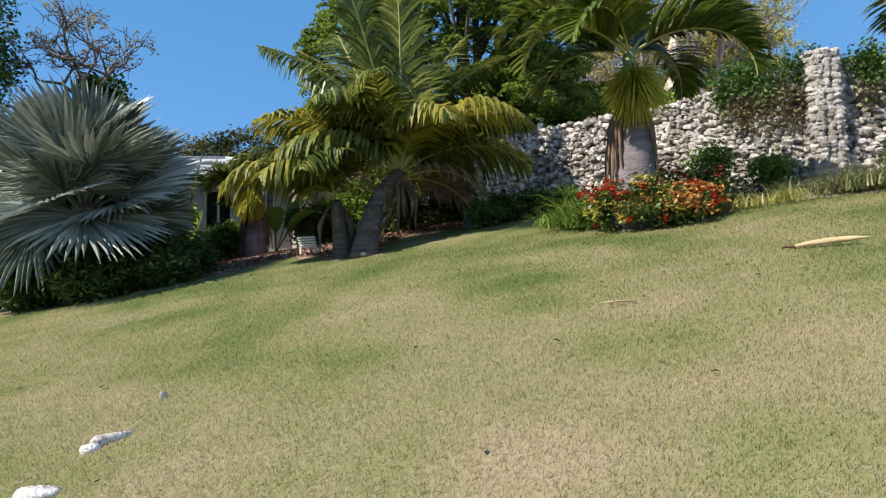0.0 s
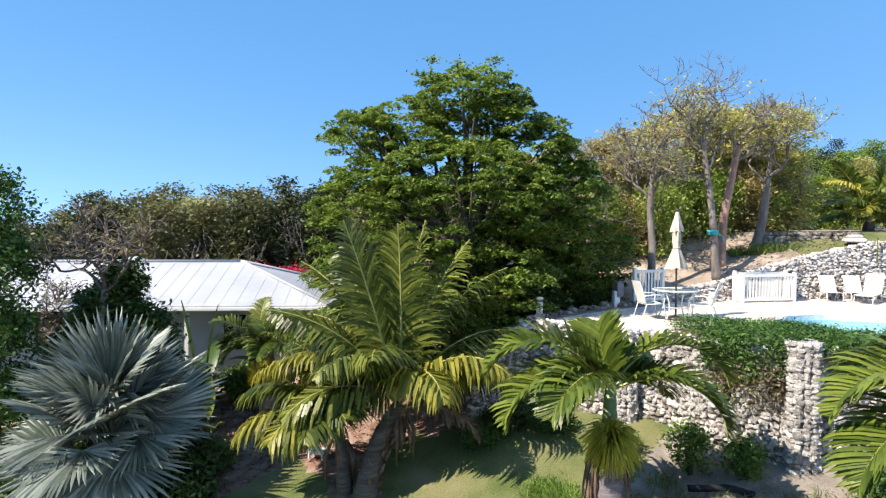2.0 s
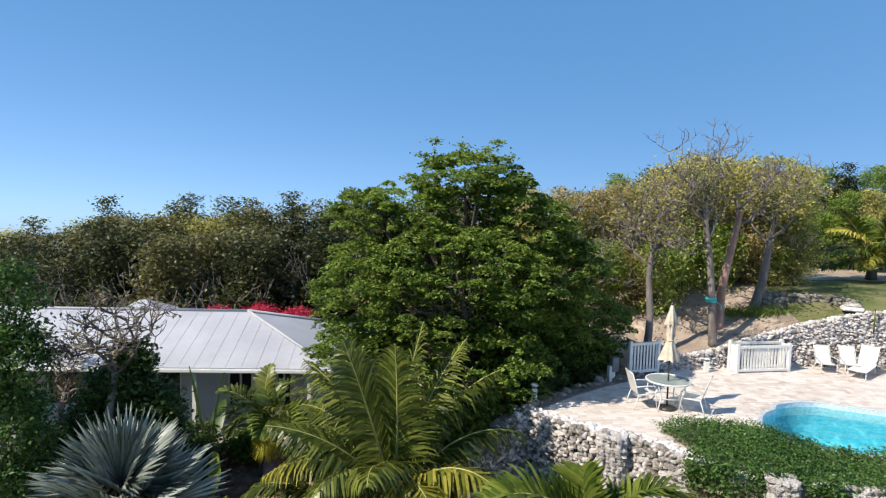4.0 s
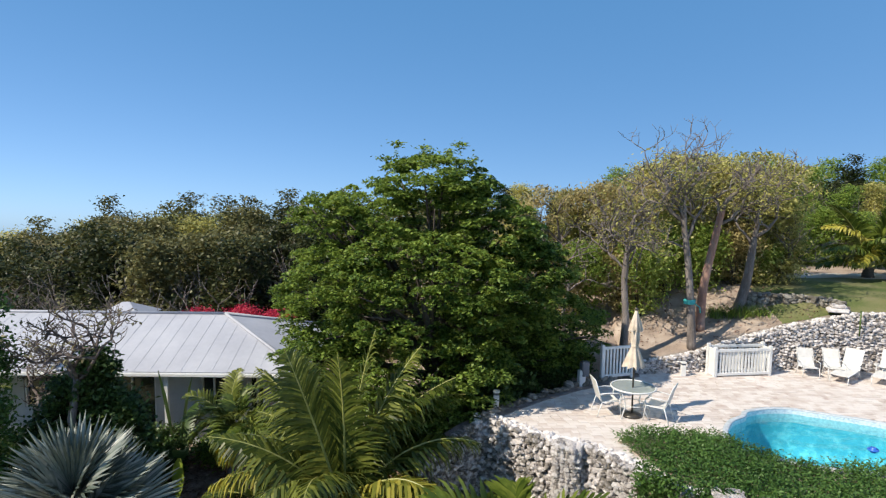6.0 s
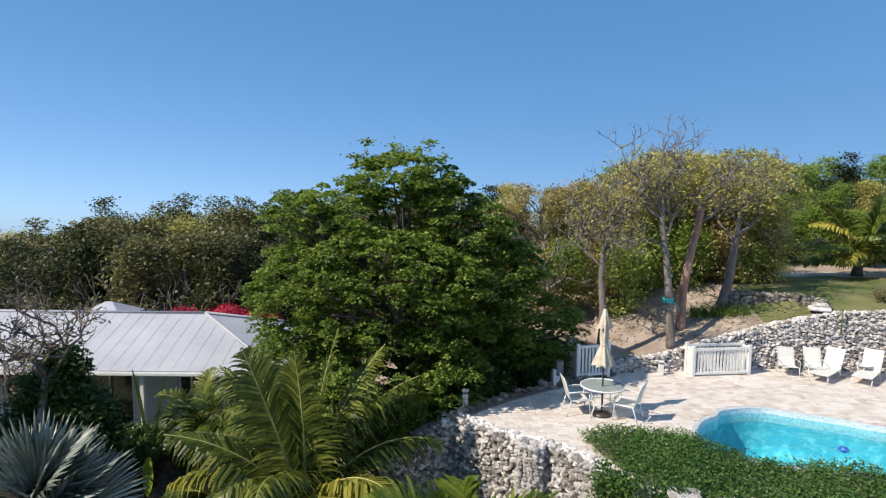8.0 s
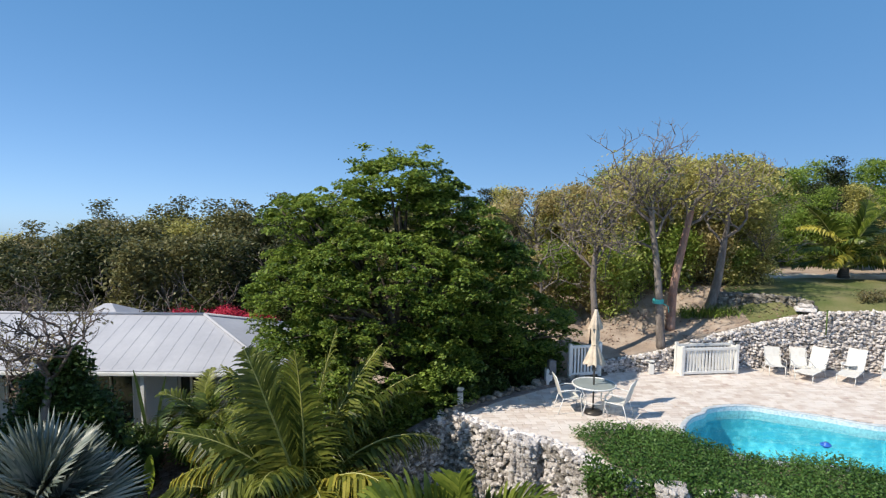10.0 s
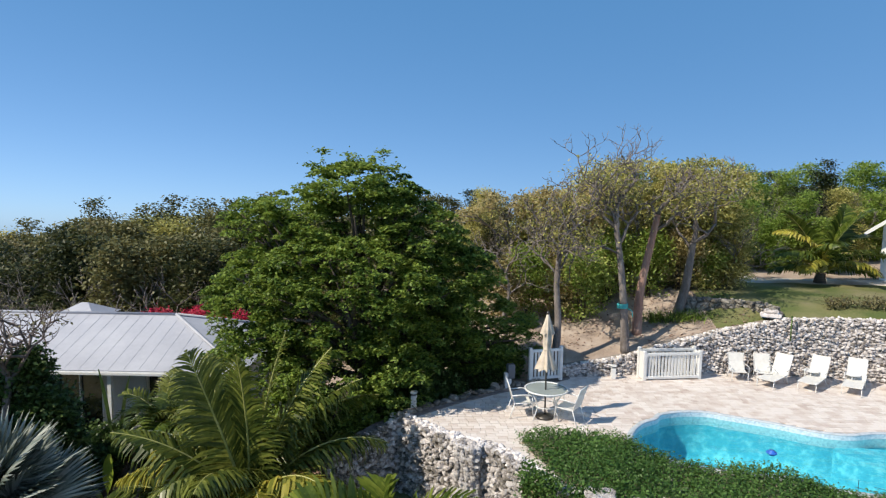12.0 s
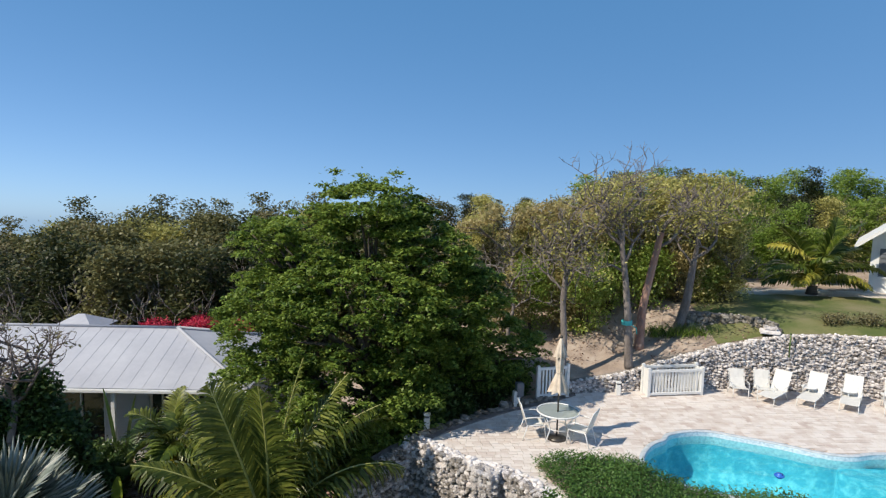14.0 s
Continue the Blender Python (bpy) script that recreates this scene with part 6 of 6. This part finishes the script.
strap_clump("grassy_tuft", "tuft of tall yellow-green grassy leaves beside a palm trunk", 2.2, 9.0, 620, 0.95, 0.2, LEAF_BRIGHT, 341)
strap_clump("strap_rosette", "arching rosette of green strap leaves behind the flowers", 3.75, 8.85, 200, 0.75, 0.10, LEAF_GREY, 342)

for i, (x, y, r, h) in enumerate(((1.9, 14.9, 0.6, 1.3), (2.6, 15.7, 0.7, 1.3), (3.5, 16.6, 0.7, 1.4), (1.2, 14.6, 0.6, 1.2), (4.4, 17.4, 0.7, 1.4))):
    bush("shade_shrub", "dark leafy shrub beneath the big tree at the terrace edge", x, y, r, r * 0.7, h, 200, 22, 0.12, LEAF_DARK, 360 + i, group="shrubs under the big tree", spread=0.12, z=-0.75)
for i, (x, y, n, ln, sp) in enumerate(((4.25, 9.1, 150, 0.4, 0.2), (5.0, 8.85, 160, 0.42, 0.2), (5.9, 8.75, 180, 0.45, 0.22), (6.6, 8.5, 180, 0.45, 0.22), (3.95, 9.75, 140, 0.4, 0.16))):
    strap_clump("strap_leaf_clump", "tuft of narrow grey-green arching leaves in the bed", x, y, n, ln, sp, LEAF_GREY, 380 + i, "strap-leaf tufts")


# ---- more planting round the house ----
for i, (x, y, rx, h, m) in enumerate(((-11.5, 15.3, 1.0, 1.7, LEAF_DARK), (-10.0, 15.4, 0.9, 1.3, LEAF_BIG), (-7.4, 15.3, 0.9, 1.3, LEAF_DARK), (-6.9, 14.2, 0.6, 1.0, LEAF_DARK), (-3.4, 15.4, 0.7, 1.1, LEAF_DARK), (-2.4, 15.2, 0.8, 1.2, LEAF_BIG), (-5.6, 15.5, 0.7, 0.9, LEAF_BIG), (-13.2, 14.2, 1.2, 2.0, LEAF_DARK), (-9.0, 12.9, 0.9, 0.9, LEAF_DARK), (-10.8, 11.6, 1.0, 0.8, LEAF_DARK), (-1.2, 14.6, 0.6, 0.9, LEAF_DARK), (0.2, 14.4, 0.6, 0.8, LEAF_DARK))):
    bush("garden_shrub", "dark leafy garden shrub in the shaded bed by the house", x, y, rx, rx * 0.8, h, 230, 22, 0.11, m, 300 + i, group="shrubs by the house", spread=0.12)

# ---- things on the lawn ----
SPATHE = material("dry_spathe", [(0.30, 0.21, 0.11), (0.43, 0.33, 0.19), (0.52, 0.43, 0.28)], scale=6, fine=40, rough=0.7, bump=0.3)
sp = thing("palm_spathe", "dry tan palm spathe lying on the lawn", "palm spathe", pose(3.27, 5.13, land(3.27, 5.13) + 0.045, 0, -4, -38))
tubes("husk", [([(-0.29, 0, 0.0), (-0.17, 0.01, 0.01), (0.0, 0.03, 0.015), (0.17, 0.02, 0.01), (0.29, -0.02, 0.0)], [0.01, 0.024, 0.03, 0.022, 0.005])], SPATHE, sp, 8)
tubes("stalk", [([(-0.26, 0.01, 0.0), (-0.33, -0.03, 0.01), (-0.36, -0.03, 0.0)], [0.02, 0.016, 0.012])], HUSK, sp, 6)
sk = thing("stick", "thin dry stick on the lawn", "stick", pose(1.25, 4.4, land(1.25, 4.4) + 0.03, 0, 0, 12))
tubes("twig", [([(-0.15, 0, 0), (0.0, 0.01, 0.012), (0.16, 0.03, 0.004)], [0.006, 0.008, 0.004])], SPATHE, sk, 5)


def rock_data(rr, sx, sy, sz, base=0):
    """A lumpy stone of 24 faces."""
    vs, fs, ids = [], [], {}
    def vid(p):
        if p not in ids:
            ids[p] = base + len(vs)
            v = Vector(p)
            n = v.normalized()
            q = v.lerp(n * 1.18, 0.68)
            k = 1 + rr.uniform(-0.2, 0.16)
            vs.append((q.x * sx * 0.5 * k, q.y * sy * 0.5 * k, q.z * sz * 0.5 * k))
        return ids[p]
    for ax in range(3):
        for sg in (-1, 1):
            for a in (-1, 0):
                for b in (-1, 0):
                    quad = []
                    for da, db in ((0, 0), (1, 0), (1, 1), (0, 1)):
                        p = [0, 0, 0]
                        p[ax], p[(ax + 1) % 3], p[(ax + 2) % 3] = sg, a + da, b + db
                        quad.append(vid(tuple(p)))
                    fs.append(tuple(quad if sg > 0 else quad[::-1]))
    return vs, fs


RR = random.Random(17)
for i, (x, y, sx, sy, turn) in enumerate(((-1.90, 3.44, 0.20, 0.055, 45), (-1.97, 3.33, 0.09, 0.05, 20), (-1.94, 2.87, 0.2, 0.10, 10), (-1.92, 4.05, 0.05, 0.03, 70))):
    vs, fs = rock_data(RR, sx, sy, 0.06)
    tagged(put("rock", mesh_of("rock", vs, fs, STONE, True), None, pose(x, y, land(x, y) + 0.012, 0, 0, turn)), "pale limestone rock half sunk in the lawn", "rock", "rocks in the lawn")
ch = thing("garden_chair", "low white plastic garden seat under the palms", "chair", pose(-2.7, 11.9, land(-2.7, 11.9), 0, 0, 160))
ch.scale = (0.85, 0.85, 0.62)
box_part("seat", (-0.24, -0.22, 0.20), (0.24, 0.22, 0.235), WHITE, ch, 0.012)
for k in range(4):
    box_part("back_slat", (-0.24, 0.2 + 0.02 * k, 0.25 + 0.075 * k), (0.24, 0.225 + 0.02 * k, 0.305 + 0.075 * k), WHITE, ch, 0.006)
for sx in (-0.2, 0.2):
    for sy in (-0.18, 0.18):
        box_part("leg", (sx - 0.025, sy - 0.025, 0), (sx + 0.025, sy + 0.025, 0.21), WHITE, ch, 0.006)

# fallen leaves on the lawn and chips on the mulch
rng = np.random.RandomState(15)
n = 170
xy = np.c_[rng.uniform(-5, 6, n), rng.uniform(2.5, 10, n)]
c = np.array([(x, y, land(x, y) + 0.03) for x, y in xy])
tagged(put("fallen_leaves", leaf_mesh("fallen_leaves", c, 0.05, HUSK, rng, 1.5)), "scattered dry brown leaves on the lawn", "leaf litter", kind="stuff")
pts = []
while len(pts) < 9000:
    p = (rng.uniform(-12, 1.2), rng.uniform(10.6, 16.4))
    if inside(p, MULCH_BED):
        pts.append((p[0], p[1], land(*p) + 0.02))
tagged(put("mulch_chips", leaf_mesh("mulch_chips", np.array(pts), 0.10, MULCH, rng, 0.8, 0.35)), "loose reddish bark mulch chips", "mulch", kind="stuff")
pts = [(x, y, land(x, y) + 0.015) for x, y in zip(rng.uniform(5.5, 12.5, 1300), rng.uniform(18.6, 24, 1300))]
tagged(put("leaf_litter", leaf_mesh("leaf_litter", np.array(pts), 0.10, MULCH, rng, 1.2, 0.45)), "dry leaf litter on the bare slope", "leaf litter", kind="stuff")

# grass of the lawn
BLADE = material("grass_blade", [(a, (r * 1.75, g * 1.75, b * 1.65)) for a, (r, g, b) in LAWN_RAMP], scale=0.8, fine=30, rough=0.8, bump=0, island=0.22, thin=0.45, spec=0.1, grade=(3.5, 9.0, -0.15))


def grass(n, seed):
    rng = np.random.RandomState(seed)
    y = 10.6 - 12.4 * rng.rand(n) ** 0.62
    half = 3.2 + 0.8 * np.maximum(y, 0)
    x = 0.3 + rng.uniform(-1, 1, n) * half
    # thinning out at the rim
    rim = np.minimum((half - np.abs(x - 0.3)) / 1.5, (y + 1.8) / 2.0)
    thin = rng.rand(n) < rim
    x, y = x[thin], y[thin]
    keep = np.array([b < 5.5 or not (inside((a, b), WALL_BED) or inside((a, b), MULCH_BED)) for a, b in zip(x, y)])
    x, y = x[keep], y[keep]
    n = len(x)
    gx, gy = np.arange(-14, 16.01, 0.2), np.arange(-2, 12.01, 0.2)
    Z = np.array([[land(a, b) for a in gx] for b in gy])
    fx, fy = (x + 14) / 0.2, (y + 2) / 0.2
    i, j = np.clip(fx.astype(int), 0, len(gx) - 2), np.clip(fy.astype(int), 0, len(gy) - 2)
    fx, fy = fx - i, fy - j
    z = (Z[j, i] * (1 - fx) + Z[j, i + 1] * fx) * (1 - fy) + (Z[j + 1, i] * (1 - fx) + Z[j + 1, i + 1] * fx) * fy
    h = rng.uniform(0.012, 0.026, n) * (1 + 0.4 * (rng.rand(n) > 0.93))
    a = rng.uniform(0, 6.283, n)
    lean = rng.uniform(0.3, 1.4, n)
    w = 0.0012 + 0.001 * rng.rand(n) + 0.0004 * np.maximum(y, 0)
    v = np.empty((n, 3, 3))
    sx, sy = np.cos(a + 1.57) * w, np.sin(a + 1.57) * w
    v[:, 1] = np.c_[x - sx, y - sy, z - 0.004]
    v[:, 0] = np.c_[x + sx, y + sy, z - 0.004]
    v[:, 2] = np.c_[x + np.cos(a) * h * lean, y + np.sin(a) * h * lean, z + h]
    me = bpy.data.meshes.new("lawn_grass")
    me.vertices.add(3 * n); me.vertices.foreach_set("co", v.ravel())
    me.loops.add(3 * n); me.loops.foreach_set("vertex_index", np.arange(3 * n))
    me.polygons.add(n); me.polygons.foreach_set("loop_start", np.arange(0, 3 * n, 3)); me.polygons.foreach_set("loop_total", np.full(n, 3))
    me.update(calc_edges=True)
    me.materials.append(BLADE)
    return tagged(put("lawn_grass", me), "short dry lawn grass, part green and part straw", "grass", kind="stuff")


grass(720000, 51)

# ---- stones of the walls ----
# limestone with tree shade put into its colour, for the two low edges
STONE_SHADED = material("shaded_limestone", [(0.10, 0.09, 0.075), (0.22, 0.20, 0.17), (0.36, 0.33, 0.29)], scale=9, fine=55, rough=0.95, bump=1.0, spec=0.1, island=0.4)
STONES = []
SR = random.Random(23)
for i in range(10):
    vs, fs = rock_data(SR, 1, 1, 1)
    STONES.append(mesh_of("stone", vs, fs, STONE))


def stone_face(wall, line, s0, s1, top_of, height, wide, single, side=-1, foot_of=None, deep=0.2, seed=1, cap=True, name="stone"):
    """Rows of rough stones on one face of a wall; those for which single() holds are pieces of their own."""
    rr = random.Random(seed)
    vs_all, fs_all = [], []
    made = 0
    total = length(line)
    # rows are counted down from the top
    for row in range(48):
        s = s0 + rr.uniform(-0.2, 0)
        any_ = False
        while s < s1:
            w = wide * rr.uniform(0.6, 1.65)
            h = height * rr.uniform(0.75, 1.4)
            q, d = along(line, min(max(s + w / 2, 0.001), total - 0.001))
            nrm = Vector((-d.y, d.x)) * side
            zt = top_of(q.x) - (row + 0.5) * height + rr.uniform(-0.32, 0.32) * height
            f = (foot_of or (lambda p: land(p.x + nrm.x * 0.3, p.y + nrm.y * 0.3)))(q)
            if zt > f - 0.05:
                any_ = True
                out = 0.02 + rr.uniform(-0.035, 0.055)
                m = pose(q.x + nrm.x * out, q.y + nrm.y * out, zt, rr.uniform(-12, 12), rr.uniform(-24, 24), math.degrees(math.atan2(d.y, d.x)) + rr.uniform(-12, 12)) @ Matrix.Diagonal((w * 1.02, deep * rr.uniform(0.8, 1.3), h, 1))
                me = rr.choice(STONES)
                if single(q.x, zt) and made < 300:
                    put(name, me, wall, m)
                    made += 1
                else:
                    b = len(vs_all)
                    vs_all += [m @ v.co for v in me.vertices]
                    fs_all += [tuple(b + i for i in p.vertices) for p in me.polygons]
            s += w * 0.98
        if not any_ and row > 4:
            break
    if vs_all:
        o = put("rubble_stones", mesh_of("rubble_stones", vs_all, fs_all, STONE), wall)
        o["kind"] = "stuff"
    return made


stone_face(wall_front, FRONT, 0.0, 17.5, front_top, 0.086, 0.125, lambda x, z: 4.75 < x < 6.9, seed=31)
stone_face(wall_rear, REAR, 0.0, 16.0, lambda x: rear_top(x) + 0.03, 0.064, 0.10, lambda x, z: False, foot_of=lambda p: 0.0, deep=0.12, seed=32)
stone_face(wall_side, SIDE, 0.0, length(SIDE), lambda x: 0.12, 0.12, 0.20, lambda x, z: False, foot_of=lambda p: -0.1, deep=0.22, seed=33)
# side edge: shade under the tree is painted in by the darker stone
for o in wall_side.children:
    o.data.materials[0] = STONE_SHADED


def top_row(wall, line, tops, s0, s1, wide, deep, seed, inset, rows=2):
    """Stones lying along the top of a wall."""
    rr = random.Random(seed)
    vs_all, fs_all = [], []
    s = s0
    while s < s1:
        w = wide * rr.uniform(0.7, 1.5)
        q, d = along(line, s + w / 2)
        nrm = Vector((-d.y, d.x))
        for j in range(rows):
            off = inset * (j + 0.5) + rr.uniform(-0.04, 0.04)
            m = pose(q.x + nrm.x * off, q.y + nrm.y * off, tops(q.x) + rr.uniform(-0.02, 0.03), rr.uniform(-10, 10), rr.uniform(-10, 10), rr.uniform(0, 360)) @ Matrix.Diagonal((w, deep, 0.11 * rr.uniform(0.8, 1.5), 1))
            me = rr.choice(STONES)
            b = len(vs_all)
            vs_all += [m @ v.co for v in me.vertices]
            fs_all += [tuple(b + i for i in p.vertices) for p in me.polygons]
        s += w * 0.85
    o = put("cap_stones", mesh_of("cap_stones", vs_all, fs_all, STONE), wall)
    o["kind"] = "stuff"


top_row(wall_front, FRONT, lambda x: front_top(x) - 0.06, 1.9, 8.0, 0.14, 0.15, 41, 0.13, 2)
top_row(wall_rear, REAR, lambda x: rear_top(x) - 0.02, 0.0, 17.0, 0.10, 0.09, 42, 0.11, 1)


def buttress(x, y, turn, w, d, top, seed):
    """A square stone pier against the wall."""
    foot = land(x, y - 0.3) - 0.2
    o = tagged(box_part("wall_pier", (-w / 2 + 0.06, -d + 0.06, foot), (w / 2 - 0.06, 0.1, top - 0.03), CORE_FILL, None, 0.02, "", pose(x, y, 0, 0, 0, turn)), "square pier of stacked white limestone against the wall", "stone pier", kind="structure")
    rr = random.Random(seed)
    z = foot + 0.1
    while z < top:
        h = 0.085 * rr.uniform(0.8, 1.3)
        for side, n in ((0, max(2, round(w / 0.13))), (1, max(1, round(d / 0.15))), (2, max(1, round(d / 0.15)))):
            for i in range(n):
                k = (i + 0.5) / n
                if side == 0:
                    p, a = (-w / 2 + w * k, -d + 0.02), 0
                    ww = w / n
                else:
                    p, a = ((w / 2 - 0.02) * (1 if side == 1 else -1), -d + d * k), 90
                    ww = d / n
                put("stone", rr.choice(STONES), o, pose(p[0] + rr.uniform(-0.02, 0.02), p[1] + rr.uniform(-0.03, 0.02), z, rr.uniform(-8, 8), rr.uniform(-22, 22), a + rr.uniform(-14, 14)) @ Matrix.Diagonal((ww * rr.uniform(0.85, 1.35), 0.2, h * rr.uniform(0.95, 1.3), 1)))
        z += h * 0.95
    for i in range(6):
        put("stone", rr.choice(STONES), o, pose(rr.uniform(-w / 2.6, w / 2.6), rr.uniform(-d * 0.85, 0), top - 0.02, 0, 0, rr.uniform(0, 360)) @ Matrix.Diagonal((0.22, 0.18, 0.12, 1)))


buttress(6.33, 9.96, -6, 0.38, 0.34, 0.22, 51)
buttress(8.35, 9.70, -4, 0.45, 0.34, 0.02, 52)
buttress(3.85, 12.12, -22, 0.46, 0.32, 0.06, 53)

# low stone edge of the upper lawn
UP = [(10.7, 20.4), (11.8, 20.25), (12.6, 20.05), (12.95, 19.45), (12.95, 19.0)]
wall_upper = wall_core("wall_upper", UP, [2.10, 2.08, 2.05, 2.0, 1.95], 0.3, CORE_FILL, "low rubble edge of the upper lawn", deep=0.3)
stone_face(wall_upper, UP, 0.0, length(UP), lambda x: 2.08, 0.10, 0.16, lambda x, z: False, deep=0.18, seed=34, foot_of=lambda p: 1.5)
top_row(wall_upper, UP, lambda x: 2.03, 0.0, length(UP) - 0.2, 0.12, 0.12, 43, 0.14)
# upper edge: shade is painted in by the darker stone here too
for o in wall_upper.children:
    o.data.materials[0] = STONE_SHADED
bs = thing("stone_block", "flat pale stone slab on top of the rubble wall", "stone", pose(12.85, 18.95, 1.80, 0, 0, -20))
box_part("slab", (-0.3, -0.2, 0.0), (0.3, 0.2, 0.13), STONE, bs, 0.03)
box_part("slab", (-0.2, -0.15, 0.132), (0.22, 0.2, 0.24), STONE, bs, 0.03)
mp_ = thing("marker_post", "thin dark-green post standing against the rubble wall", "post", pose(13.3, 18.52, 1.15))
tubes("shaft", [([(0, 0, 0.0), (0, 0, 0.75)], 0.022)], LEAF_DARK, mp_, 8)
tubes("cap", [([(0, 0, 0.752), (0, 0, 0.79)], 0.03)], LEAF_DARK, mp_, 8)

# ---- pavers ----
PAVE = {}
for i, w in enumerate((0.15, 0.22, 0.30)):
    bm = bmesh.new()
    add_box(bm, (-w / 2 + 0.003, -0.072, -0.036), (w / 2 - 0.003, 0.072, 0.0))
    for v in bm.verts:
        if v.co.z > -0.01:
            v.co.x *= 0.985
            v.co.y *= 0.975
    me = bpy.data.meshes.new("paver")
    bm.to_mesh(me); bm.free()
    me.materials.append(PAVER)
    PAVE[w] = me
RING = [(p.x, p.y) for p in POOL_EDGE]


def near_pool(p):
    return inside(p, RING) or min(math.dist(p, q) for q in RING) < 0.13


PR = random.Random(29)
loose, near = [], []
turn = radians(9)
ca, sa = math.cos(turn), math.sin(turn)
v_ = -4.0
while v_ < 12.0:
    u_ = -8.0 + PR.uniform(0, 0.5)
    while u_ < 18.0:
        w = PR.choice((0.15, 0.22, 0.22, 0.30))
        cu, cv = u_ + w / 2, v_ + 0.075
        x, y = 7.0 + ca * cu - sa * cv, 13.0 + sa * cu + ca * cv
        u_ += w
        pt = (x, y)
        if not inside(pt, DECK) or inside(pt, BED) or near_pool(pt) or x > 18:
            continue
        m = pose(x, y, PR.uniform(-0.003, 0.003), PR.uniform(-0.3, 0.3), PR.uniform(-0.3, 0.3), math.degrees(turn))
        (near if (x < 7.6 and y < 14.9 and len(near) < 300) else loose).append((w, m))
    v_ += 0.15
for w, m in near:
    put("paver", PAVE[w], deck, m)
vs_all, fs_all = [], []
for w, m in loose:
    b = len(vs_all)
    vs_all += [m @ v.co for v in PAVE[w].vertices]
    fs_all += [tuple(b + i for i in p.vertices) for p in PAVE[w].polygons]
o = put("pavers", mesh_of("pavers", vs_all, fs_all, PAVER), deck)
o["kind"] = "stuff"
